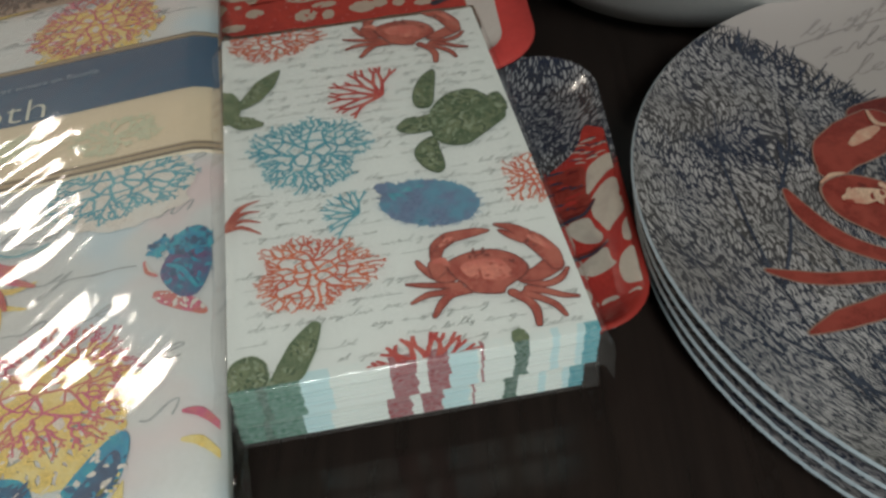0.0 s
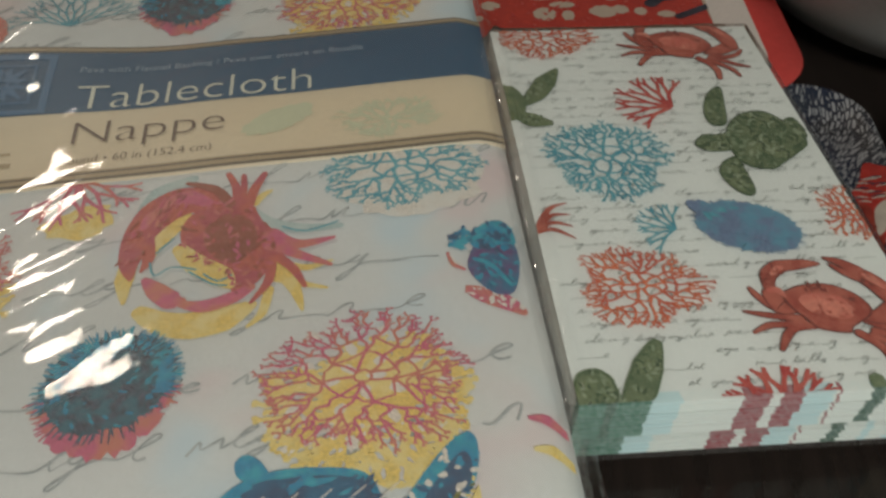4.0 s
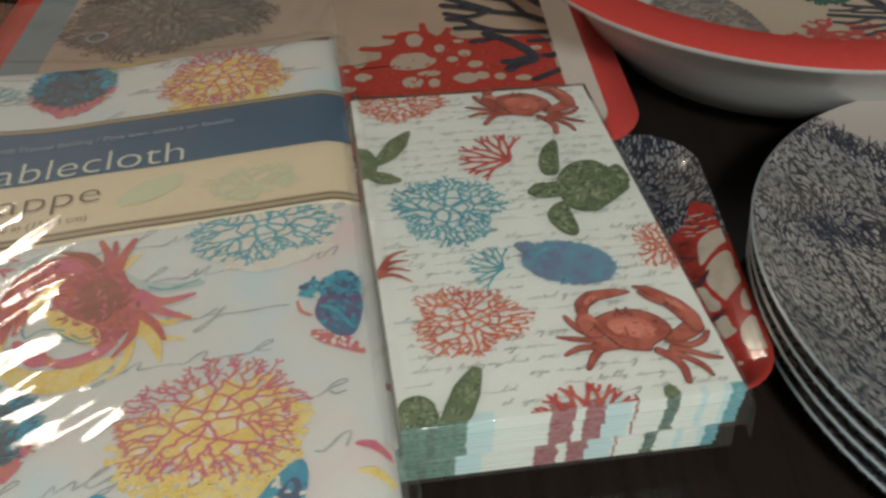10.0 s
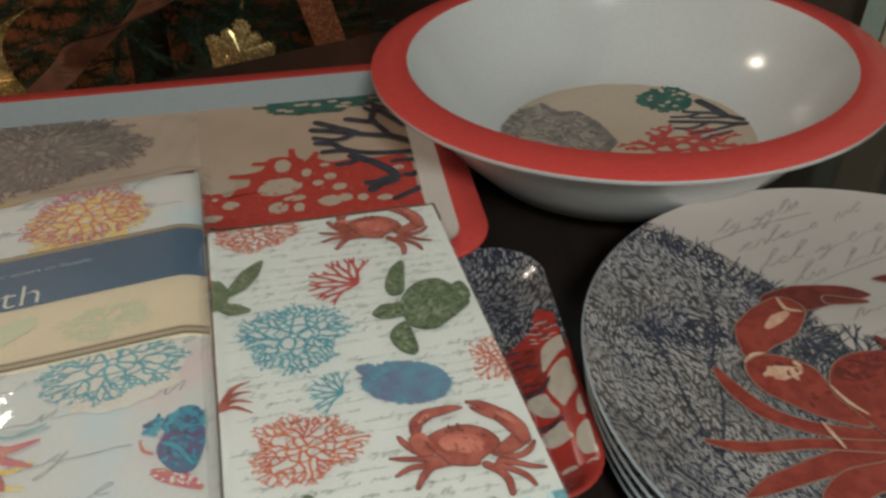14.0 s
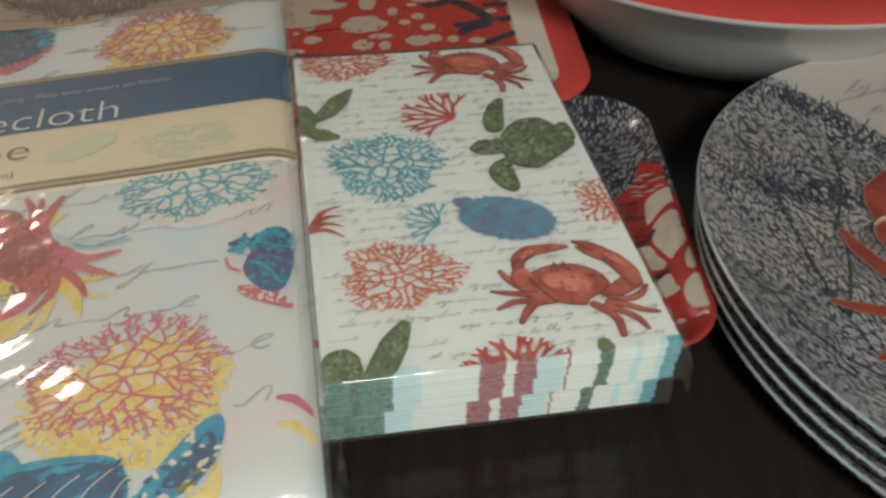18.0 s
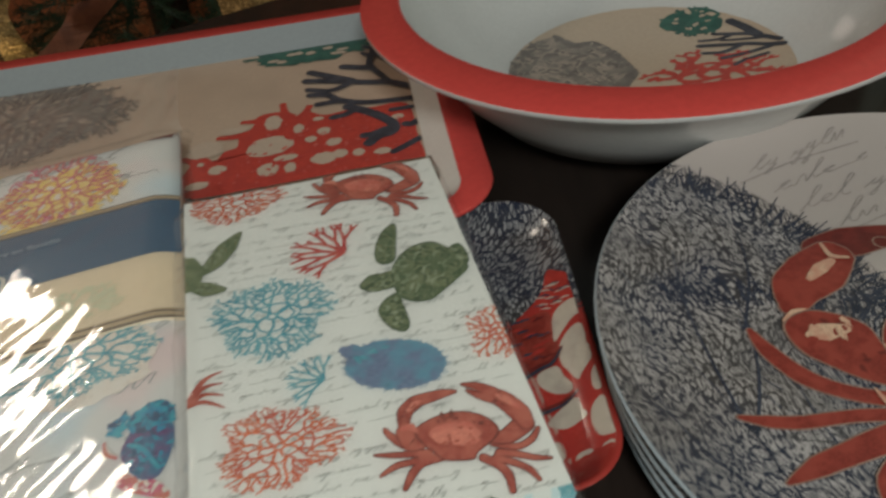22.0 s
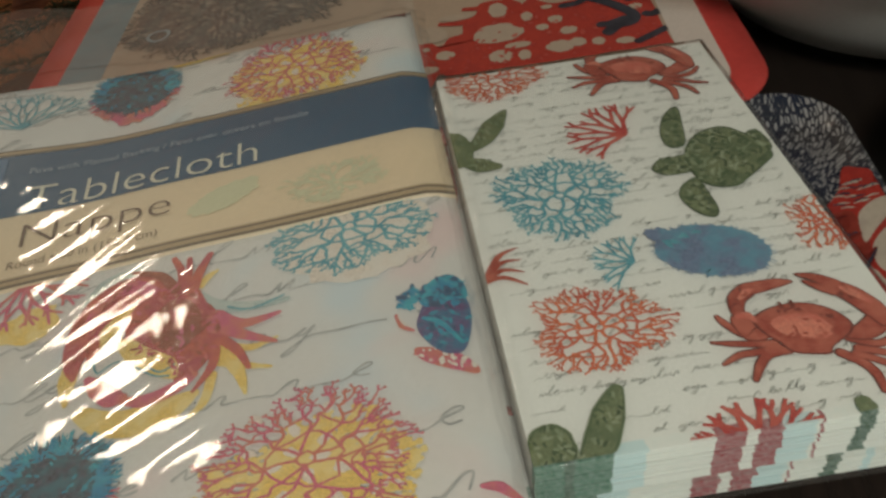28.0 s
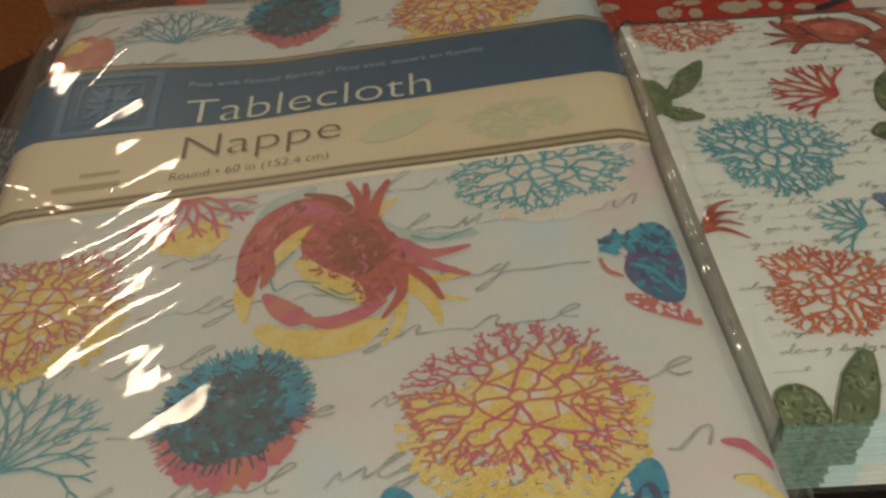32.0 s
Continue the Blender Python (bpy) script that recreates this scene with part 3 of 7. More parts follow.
    pen.curve(light, 6, [(0.75, 0.20), (0.64, 0.37), (0.57, 0.44)], [0.029, 0.052, 0.030])
    pen.specks((edge, shell), 7, [(0.80, 0.0), (0.80, 0.2), (0.52, 0.55), (0.44, 0.40), (0.62, 0.18)], 46, 0.024, 0.012, 6)
    pen.specks((edge, shell), 7, [(-0.66, 0.3), (-0.58, 0.56), (-0.36, 0.72), (-0.30, 0.58), (-0.46, 0.46), (-0.5, 0.3)], 36, 0.024, 0.012, 7)


def plate_crab(pen):
    """A large crab with curled claws, in tenths of a metre. Slots: red, dark red, pale, outline, deep red."""
    def mirrored(pts):
        """The same points on the crab's other side, across its leaning middle line."""
        c, s = math.cos(radians(-12)), math.sin(radians(-12))
        return [(-0.06 - (x + 0.06) * c - y * s, -(x + 0.06) * s + y * c) for x, y in pts]

    def limb(level, pts, w, fill=0, both=True):
        for q in (pts, mirrored(pts)) if both else (pts,):
            pen.curve(3, level - 1, q, [x + 0.006 for x in w])
            pen.curve(fill, level, q, w)

    limb(4, [(-0.97, 0.11), (-0.94, 0.01), (-0.87, -0.11), (-0.78, -0.18), (-0.66, -0.23), (-0.47, -0.27)], [0.010, 0.032, 0.036, 0.031, 0.030, 0.030])
    limb(6, [(-1.14, -0.28), (-1.05, -0.30), (-0.95, -0.31), (-0.83, -0.30), (-0.70, -0.30), (-0.42, -0.33)], [0.007, 0.023, 0.025, 0.023, 0.024, 0.029])
    limb(4, [(-1.08, -0.54), (-0.96, -0.48), (-0.85, -0.44), (-0.73, -0.40), (-0.58, -0.37), (-0.41, -0.37)], [0.005, 0.035, 0.039, 0.046, 0.054, 0.056])
    limb(6, [(-0.84, -0.78), (-0.81, -0.72), (-0.80, -0.66)], [0.019, 0.026, 0.023])
    limb(7, [(-0.80, -0.65), (-0.76, -0.56), (-0.66, -0.49), (-0.55, -0.46), (-0.37, -0.43)], [0.029, 0.053, 0.062, 0.056, 0.053])
    limb(7, [(-0.55, 0.52), (-0.42, 0.55), (-0.27, 0.57), (-0.17, 0.57), (-0.10, 0.56)], [0.068, 0.084, 0.062, 0.045, 0.008], 1, False)
    limb(8, [(-0.30, 0.53), (-0.22, 0.52), (-0.13, 0.51)], [0.030, 0.022, 0.006], 1, False)
    limb(7, [(-0.01, 0.67), (0.11, 0.66), (0.25, 0.59), (0.43, 0.51)], [0.008, 0.040, 0.060, 0.071], 1, False)
    limb(8, [(0.03, 0.58), (0.12, 0.51), (0.26, 0.45), (0.37, 0.35)], [0.008, 0.034, 0.053, 0.081], 1, False)
    limb(9, [(-0.53, 0.47), (-0.62, 0.39), (-0.72, 0.31), (-0.78, 0.21)], [0.086, 0.111, 0.095, 0.045])
    palm = [(-0.84, 0.12), (-0.75, 0.18), (-0.65, 0.16), (-0.56, 0.09), (-0.54, -0.03), (-0.47, -0.22), (-0.64, -0.17), (-0.76, -0.08), (-0.83, 0.0)]
    body = [(-0.52, 0.04), (-0.45, 0.13), (-0.33, 0.18), (-0.20, 0.18), (-0.04, 0.17), (0.11, 0.14), (0.24, 0.09), (0.36, -0.02), (0.38, -0.14), (0.28, -0.30), (0.10, -0.46), (-0.12, -0.48), (-0.31, -0.46), (-0.40, -0.42), (-0.44, -0.28), (-0.49, -0.17), (-0.54, -0.05)]
    brow = [(-0.50, 0.05), (-0.39, 0.15), (-0.20, 0.165), (0.0, 0.15), (0.20, 0.08), (0.10, 0.04), (-0.13, 0.08), (-0.29, 0.07), (-0.41, 0.01)]
    belly = [(-0.45, -0.31), (-0.24, -0.31), (-0.06, -0.33), (0.26, -0.32), (0.08, -0.45), (-0.17, -0.47), (-0.31, -0.455), (-0.39, -0.41)]
    for q in (palm, mirrored(palm)):
        pen.fill(3, 9, q, 1.05)
        pen.fill(0, 10, q)
    pen.fill(3, 11, body, 1.015, 9)
    pen.fill(0, 12, body, 1.0, 9)
    pen.fill(4, 13, belly, 1.0, 6)
    pen.fill(1, 13, brow, 1.0, 6)
    for pts, w in (([(-0.17, 0.17), (-0.19, 0.23), (-0.21, 0.27)], [0.034, 0.022, 0.010]), ([(-0.03, 0.15), (-0.07, 0.22), (-0.13, 0.25)], [0.032, 0.027, 0.010]),
                   ([(-0.03, 0.15), (0.05, 0.19), (0.17, 0.23)], [0.027, 0.023, 0.009])):
        pen.curve(1, 12, pts, w)
    pen.specks((0, 1, 4), 14, brow, 130, 0.022, 0.010, 8)
    pen.specks((1, 4), 14, body, 90, 0.016, 0.007, 9)
    pen.specks((1, 4), 11, palm, 40, 0.016, 0.008, 10)
    for pts, w in (([(-0.66, 0.35), (-0.60, 0.40), (-0.54, 0.44)], [0.014, 0.029, 0.016]), ([(-0.77, 0.06), (-0.72, 0.07), (-0.64, 0.08)], [0.020, 0.044, 0.022])):
        for q in (pts, mirrored(pts)):
            pen.curve(2, 14, q, w)
            pen.specks((0, 2, 2), 15, [(x + dx, y + dy) for x, y in q[:3:2] for dx, dy in ((-0.03, -0.05), (0.03, 0.05))], 26, 0.020, 0.010, 3)
    for pts, w in (([(-0.84, 0.14), (-0.79, 0.18), (-0.74, 0.19)], [0.004, 0.010, 0.005]), ([(-0.54, 0.54), (-0.53, 0.47), (-0.47, 0.45)], [0.007, 0.012, 0.006]), ([(-0.54, -0.01), (-0.51, -0.10), (-0.46, -0.17)], [0.004, 0.010, 0.004]),
                   ([(-0.66, -0.20), (-0.65, -0.25), (-0.63, -0.33)], [0.004, 0.010, 0.004])):
        pen.curve(2, 15, pts, w)
        pen.curve(2, 15, mirrored(pts), w)
    for x, y, w in ((-0.06, -0.07, 0.045), (-0.16, -0.11, 0.018), (0.02, -0.06, 0.022)):
        pen.blob(2, 15, x, y, w, 0.008, -6, 0.5, 3, 12, 1)


def curled_crab(pen):
    """A crab that lies on its side with its claws curled round. Slots: warm red, magenta, yellow, pale teal, rust."""
    yellow = (([(-0.55, -0.83), (-0.30, -1.01), (0.01, -1.09), (0.32, -1.04), (0.58, -0.90)], [0.091, 0.147, 0.181, 0.182, 0.056]), ([(-0.78, -0.03), (-0.80, -0.34), (-0.75, -0.67)], [0.100, 0.103, 0.021]),
              ([(-0.35, 0.52), (-0.48, 0.25), (-0.59, -0.06)], [0.167, 0.110, 0.028]), ([(0.77, -0.37), (0.99, -0.70), (1.09, -1.04)], [0.079, 0.072, 0.016]), ([(0.76, -0.53), (1.07, -0.67), (1.33, -0.76)], [0.059, 0.044, 0.015]),
              ([(0.74, -0.71), (0.69, -1.03), (0.56, -1.19)], [0.054, 0.051, 0.019]), ([(0.96, -0.39), (1.14, -0.44), (1.38, -0.37)], [0.046, 0.046, 0.015]), ([(0.53, 0.62), (0.60, 0.74), (0.70, 0.81)], [0.038, 0.048, 0.017]))
    teal = (([(0.50, 0.48), (0.72, 0.27), (1.09, 0.16), (1.48, 0.15)], [0.069, 0.089, 0.066, 0.033]), ([(-0.79, 0.59), (-0.61, 0.96), (-0.22, 1.14)], [0.063, 0.105, 0.055]))
    for pts, w in teal:
        pen.curve(3, 0, pts, w)
    for pts, w in yellow:
        pen.curve(2, 1, pts, w)
    arm = [(-0.06, 0.79), (-0.36, 0.77), (-0.60, 0.60), (-0.75, 0.29), (-0.79, -0.07), (-0.74, -0.33)]
    pen.curve(0, 2, arm, [0.177, 0.231, 0.232, 0.179, 0.120, 0.027])
    pen.curve(0, 2, [(-0.65, 0.28), (-0.59, -0.04), (-0.64, -0.23)], [0.080, 0.071, 0.020])
    pen.curve(1, 3, [(-0.46, 0.82), (-0.24, 0.84), (0.05, 0.66)], [0.072, 0.104, 0.049])
    pen.curve(1, 3, [(-0.50, 0.76), (-0.66, 0.58), (-0.72, 0.40)], [0.03, 0.07, 0.03])
    body = [(-0.28, 0.38), (-0.12, 0.62), (0.18, 0.74), (0.48, 0.60), (0.61, 0.35), (0.77, 0.11), (0.79, -0.18), (0.71, -0.44), (0.58, -0.63), (0.40, -0.75), (0.30, -0.52), (0.17, -0.31), (-0.05, -0.19), (-0.24, 0.08)]
    pen.fill(0, 3, body)
    pen.fill(4, 4, [(0.0, 0.33), (0.24, 0.50), (0.50, 0.33), (0.57, -0.02), (0.39, -0.27), (0.17, -0.19), (0.01, 0.04)])
    pen.curve(2, 4, [(-0.26, 0.03), (-0.05, -0.23), (0.22, -0.45), (0.34, -0.59)], [0.085, 0.130, 0.140, 0.060])
    for pts, w, slot in (([(-0.57, -0.38), (-0.43, -0.55), (-0.25, -0.72), (-0.15, -0.75)], [0.044, 0.109, 0.122, 0.058], 1), ([(-0.14, -0.79), (0.11, -0.86), (0.38, -0.78), (0.56, -0.66)], [0.043, 0.087, 0.087, 0.044], 1),
                         ([(0.31, 0.63), (0.29, 0.90), (0.19, 1.13)], [0.053, 0.049, 0.034], 0), ([(0.45, 0.59), (0.50, 0.83), (0.61, 1.08)], [0.064, 0.062, 0.037], 0), ([(0.24, 0.65), (0.05, 0.91), (-0.28, 1.06)], [0.065, 0.057, 0.026], 4),
                         ([(0.36, 0.63), (0.38, 0.87), (0.37, 1.08)], [0.049, 0.043, 0.031], 0), ([(0.73, 0.08), (1.01, -0.09), (1.40, -0.04)], [0.110, 0.072, 0.024], 1), ([(0.73, -0.05), (1.05, -0.26), (1.37, -0.44)], [0.092, 0.061, 0.023], 1),
                         ([(0.78, -0.22), (0.98, -0.45), (1.11, -0.72)], [0.063, 0.052, 0.024], 0), ([(0.75, -0.29), (0.73, -0.60), (0.57, -0.88)], [0.055, 0.053, 0.019], 0)):
        pen.curve(slot, 5, pts, w)
    for pts in ([(-0.56, -0.13), (-0.48, -0.33), (-0.31, -0.23), (-0.05, -0.31)], [(-0.35, 0.21), (-0.45, 0.09), (-0.51, 0.01)], [(0.05, -0.40), (0.20, -0.52), (0.34, -0.46)], [(-0.12, -0.33), (0.02, -0.45), (0.16, -0.56), (0.30, -0.60)], [(0.85, 0.20), (1.1, 0.10), (1.45, 0.20)]):
        pen.curve(5, 6, pts, 0.012, 3)
    pen.specks((0, 1, 4), 6, body, 240, 0.045, 0.016, 31)
    pen.specks((1, 4, 4), 6, [(-0.10, 0.95), (-0.50, 0.95), (-0.90, 0.40), (-0.92, -0.10), (-0.66, -0.10), (-0.55, 0.35), (-0.25, 0.60)], 120, 0.045, 0.014, 32, 60)


def turtle(pen, shell=0, edge=1, light=2):
    """A sea turtle from above, head towards -x, shell about one unit long each way."""
    head = [(-0.88, 0.33), (-1.30, 0.32), (-1.64, 0.32), (-1.94, -0.02), (-1.74, -0.28), (-1.42, -0.34), (-0.99, -0.25)]
    fore = [(-0.86, 0.78), (-1.25, 0.76), (-1.31, 1.24), (-1.05, 1.93), (-0.70, 2.32), (-0.51, 2.27), (-0.65, 1.53)]
    hind = [(-1.05, -0.59), (-1.46, -0.80), (-1.65, -1.19), (-1.50, -1.72), (-1.18, -2.00), (-0.97, -1.76), (-0.99, -1.05)]
    back = [(0.71, 0.75), (1.02, 0.91), (1.15, 0.49), (1.08, 0.07), (0.83, 0.14)]
    dome = [(-0.98, 0.35), (-0.67, 0.85), (-0.25, 1.16), (0.27, 1.21), (0.60, 0.92), (0.90, 0.41), (1.00, -0.13), (0.69, -0.45), (0.05, -0.91), (-0.24, -1.08), (-0.65, -1.03), (-0.94, -0.80), (-1.05, -0.37)]
    for k, q in enumerate((head, fore, hind, back)):
        pen.fill(edge, 1, q, 1.05)
        pen.fill(shell, 2, q, 0.94)
        pen.specks((light, edge, edge), 3, q, 70, 0.070, 0.034, k)
    pen.fill(edge, 3, dome, 1.03)
    pen.fill(shell, 4, dome, 0.97)
    pen.specks((edge, edge, shell, light), 5, dome, 190, 0.110, 0.045, 9)
    for x, y, r in ((-0.55, 0.45, 0.30), (-0.05, 0.62, 0.30), (0.42, 0.52, 0.26), (-0.45, -0.20, 0.30), (0.06, -0.02, 0.32), (0.58, 0.06, 0.26), (-0.35, -0.72, 0.24), (0.12, -0.55, 0.26)):
        pen.curve(light, 6, [(x - r * 0.8, y - r * 0.1), (x - r * 0.6, y + r * 0.6), (x, y + r * 0.85)], [0.012, 0.045, 0.012])
        pen.curve(edge, 6, [(x + r * 0.2, y + r * 0.8), (x + r * 0.9, y + r * 0.2), (x + r * 0.6, y - r * 0.6)], [0.02, 0.03, 0.02])


LETTERS = (((0.2, 0.0), (0.32, 0.9), (0.5, 1.0), (0.6, 0.1)), ((0.2, 0.4), (0.5, 0.9), (0.3, 1.0), (0.15, 0.5), (0.4, 0.0), (0.6, 0.1)),
           ((0.25, 0.8), (0.55, 2.0), (0.35, 2.1), (0.25, 0.6), (0.45, 0.0), (0.6, 0.1)), ((0.3, 0.9), (0.1, 0.5), (0.4, 0.3), (0.55, 0.9), (0.45, -0.9), (0.2, -1.0), (0.6, 0.0)),
           ((0.5, 0.12), (1.0, 0.05)), ((0.1, 0.9), (0.25, 0.05), (0.5, 0.9), (0.6, 0.1)), ((0.3, 0.5), (0.6, 0.2)))


def script(pen, slot, level, x0, x1, y, tall, seed, width=0.00022, lean=0.3, run=1.0):
    """A line of looping pen strokes with gaps, like old handwriting that nobody can read."""
    rng = random.Random(seed)
    x = x0 + rng.uniform(0, 3) * tall
    while x < x1 - 2 * tall:
        pts, drop = [(x, y)], rng.uniform(-0.25, 0.25) * tall
        for _ in range(rng.randint(2, 8)):
            shape = rng.choice(LETTERS)
            k, wide = rng.uniform(0.55, 1.1), rng.uniform(1.0, 1.7) * run
            for px, py in shape:
                py = py * k + rng.uniform(-0.08, 0.08)
                pts.append((x + (px * wide + lean * py) * tall, y + drop + py * tall))
            x += shape[-1][0] * wide * tall
            if x > x1 - 2 * tall:
                break
        if len(pts) > 3 and rng.random() < 0.85:
            pen.curve(slot, level, pts, [width * rng.uniform(0.5, 1.2) for _ in pts], 3)
        x += rng.uniform(0.8, 3.0) * tall

# ---------------------------------------------------------------- room and table
FLOOR = -0.75
W_BROWN = plain("red_brown_panelling", (0.44, 0.16, 0.07), 0.55, 0.12, 90, 3)
W_WARM = plain("warm_plaster", (0.76, 0.73, 0.68), 0.85, 0.06, 200, 4, bump=0.1)
W_TEAL = plain("grey_green_wall_paint", (0.30, 0.38, 0.33), 0.7, 0.05, 300, 6, bump=0.1)
W_BEIGE = plain("beige_painted_board", (0.50, 0.44, 0.32), 0.6, 0.05, 400, 9, bump=0.1)
W_DARK = plain("darkened_far_wall", (0.060, 0.045, 0.035), 0.6, 0.15, 120, 5)
W_CEIL = plain("ceiling_plaster", (0.10, 0.085, 0.07), 0.9, 0.05, 200, 4)
W_FLOOR = plain("red_brown_floor_boards", (0.44, 0.18, 0.075), 0.45, 0.2, 60, 3)

EDGE_AT = Vector((0.352, 0.505, 0.0))        # a point on the table's side edge
M_EDGE = Matrix.Translation(EDGE_AT) @ pose(0, 0, 0, 0, 0, 19.0)

bm = block(bmesh.new(), (-2.6, -1.35, FLOOR - 0.1), (2.4, 2.5, FLOOR))
single("floor", bm, W_FLOOR, "red-brown wooden floor of the room", "floor", "structure")
# albedo kept low so the tabletop mirrors little of this unseen ceiling
bm = block(bmesh.new(), (-2.6, -1.35, 1.75), (2.4, 2.5, 1.85))
single("ceiling", bm, W_CEIL, "unseen ceiling, coloured dark to dim its reflection", "ceiling", "structure")
# added to close the room; the near south wall bounces lamp light forward
for nm, lo, hi in (("wall_north", (-2.6, 2.5, FLOOR), (2.4, 2.6, 1.85)), ("bounce_wall_south", (-2.6, -1.35, FLOOR), (2.4, -1.25, 1.85)),
                   ("wall_west", (-2.7, -1.35, FLOOR), (-2.6, 2.6, 1.85)), ("wall_far_east", (2.4, -1.35, FLOOR), (2.5, 2.6, 1.85))):
    single(nm, block(bmesh.new(), lo, hi), W_BROWN if nm == "wall_north" else W_WARM, "plain wall added to close the room", "wall", "structure")

# the wall beside the table: a grey-green stretch, a beige upright board, a grey-green strip and a far stretch coloured
# dark
bm = block(bmesh.new(), (0.012, -0.9, FLOOR), (0.09, 0.0, 1.75))
single("wall_east", bm, W_TEAL, "grey-green painted wall close beside the table", "wall", "structure", m=M_EDGE)
bm = block(bmesh.new(), (0.008, 0.003, FLOOR), (0.10, 0.041, 1.75), 0.003)
single("trim_board", bm, W_BEIGE, "beige painted upright board beside the grey-green wall", "trim", "structure", m=M_EDGE)
bm = block(bmesh.new(), (0.012, 0.044, FLOOR), (0.09, 0.064, 1.75))
single("wall_strip", bm, W_TEAL, "narrow grey-green strip of wall behind the beige board", "wall", "structure", m=M_EDGE)
# dark colour keeps this stretch from mirroring bright in the tabletop
bm = block(bmesh.new(), (0.030, 0.064, FLOOR), (0.09, 1.3, 1.75))
single("wall_east_far", bm, W_DARK, "far wall stretch behind the beige board, coloured dark to dim its reflection", "wall", "structure", m=M_EDGE)


def slab(bm, corners, z0, z1, bevel=0.0):
    """A level slab over its corners."""
    low = [bm.verts.new((x, y, z0)) for x, y in corners]
    top = [bm.verts.new((x, y, z1)) for x, y in corners]
    bm.faces.new(low[::-1])
    bm.faces.new(top)
    n = len(corners)
    for i in range(n):
        bm.faces.new((low[i], low[(i + 1) % n], top[(i + 1) % n], top[i]))
    bmesh.ops.recalc_face_normals(bm, faces=bm.faces)
    if bevel:
        bmesh.ops.bevel(bm, geom=bm.edges[:], offset=bevel, segments=2, affect="EDGES", profile=0.5)
    return bm


TABLE_CORNERS = [Vector(p) for p in ((0.238, 0.836), (-0.270, 0.557), (-0.620, -0.030), (-0.727, -1.156), (0.661, -0.393))]     # its far corner is cut off aslant
TABLE_MID = sum(TABLE_CORNERS, Vector((0, 0))) / 5


def inset(k):
    return [TABLE_MID + (p - TABLE_MID) * k for p in TABLE_CORNERS]


table = thing("dining_table", Matrix.Identity(4), "dark espresso-stained wooden table with a glossy top", "table")
part("tabletop", slab(bmesh.new(), TABLE_CORNERS, -0.032, 0.0, 0.003), TABLE, table, "glossy dark brown tabletop", smooth=False)
frame_in, frame_out = inset(0.86), inset(0.88)
for i in range(5):
    j = (i + 1) % 5
    part("apron", slab(bmesh.new(), (frame_out[i], frame_out[j], frame_in[j], frame_in[i]), -0.11, -0.032), TABLE, table, smooth=False)
for p in inset(0.84)[:2] + inset(0.84)[3:]:
    part("leg", block(bmesh.new(), (p.x - 0.035, p.y - 0.035, FLOOR), (p.x + 0.035, p.y + 0.035, -0.032), 0.006), TABLE, table)


# the two globe lamps that light the room
def globe_lamp(m, cord, label):
    g = thing("pendant_lamp", m, label, "lamp", "pendant lamps")
    part("ceiling_rose", revolve(bmesh.new(), [(0, cord), (0.05, cord), (0.045, cord - 0.02), (0.01, cord - 0.03), (0, cord - 0.03)], 32), W_BEIGE, g)
    part("cord", revolve(bmesh.new(), [(0.003, cord - 0.03), (0.003, 0.13)], 8), TABLE, g)
    part("socket", revolve(bmesh.new(), [(0, 0.135), (0.02, 0.135), (0.022, 0.10), (0, 0.10)], 24), W_BEIGE, g)
    return g


for tone, middle, watts, colour, size in LAMPS:
    globe_lamp(Matrix.Translation(middle), 1.75 - middle.z, tone + " white pendant lamp hanging from the ceiling")

# ---------------------------------------------------------------- serving tray
# the tray leans: its far end lies on the table, its other end on the rims of the small plates
RISE_X, RISE_Y = 0.0415, 0.0082
up = Vector((-RISE_X, -RISE_Y, 1)).normalized()
along = Vector((math.cos(radians(5)), math.sin(radians(5)), 0))
along = (along - up * along.dot(up)).normalized()
across = up.cross(along)
TRAY_AT = Matrix(((along.x, across.x, up.x, -0.1455), (along.y, across.y, up.y, 0.4130), (along.z, across.z, up.z, 0.0160), (0, 0, 0, 1)))
TW, TD, TZ = 0.344, 0.239, 0.0120          # its floor lies at height 0 of its own
M_TRAYFLOOR = plain("beige_wood_print", (0.52, 0.40, 0.31), 0.28, 0.05, 500, 18, second=(0.47, 0.36, 0.28))
tray = thing("serving_tray", TRAY_AT, "rectangular melamine serving tray with red rim and coral print", "tray")


def ring(w, d, r, z):
    return [(x, y, z) for x, y in rounded(w, d, r)]


bm = bmesh.new()
loft(bm, [ring(TW, TD, 0.030, TZ - 0.0022), ring(TW + 0.0008, TD + 0.0008, 0.0304, TZ - 0.001), ring(TW - 0.0006, TD - 0.0006, 0.030, TZ), ring(TW - 0.030, TD - 0.022, 0.018, TZ - 0.0006)])
part("rim", bm, RED, tray, "coral red flat rim")
for ends, way in ((False, 1), (False, -1), (True, 1), (True, -1)):
    bm = bmesh.new()
    loft(bm, [ring(TW - 0.030, TD - 0.022, 0.018, TZ - 0.0006), ring(TW - 0.033, TD - 0.026, 0.017, TZ - 0.0022),
              ring(TW - 0.050, TD - 0.048, 0.012, 0.0018), ring(TW - 0.054, TD - 0.052, 0.011, 0.0)])
    bm.normal_update()
    bmesh.ops.delete(bm, geom=[f for f in bm.faces if (abs(f.normal.x) > abs(f.normal.y)) != ends or (f.normal.x if ends else f.normal.y) * way < 0], context="FACES")
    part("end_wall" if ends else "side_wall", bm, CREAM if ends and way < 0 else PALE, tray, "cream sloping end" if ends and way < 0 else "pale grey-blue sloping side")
bm = bmesh.new()
loft(bm, [ring(TW - 0.054, TD - 0.052, 0.011, 0.0)], cap_last=True)
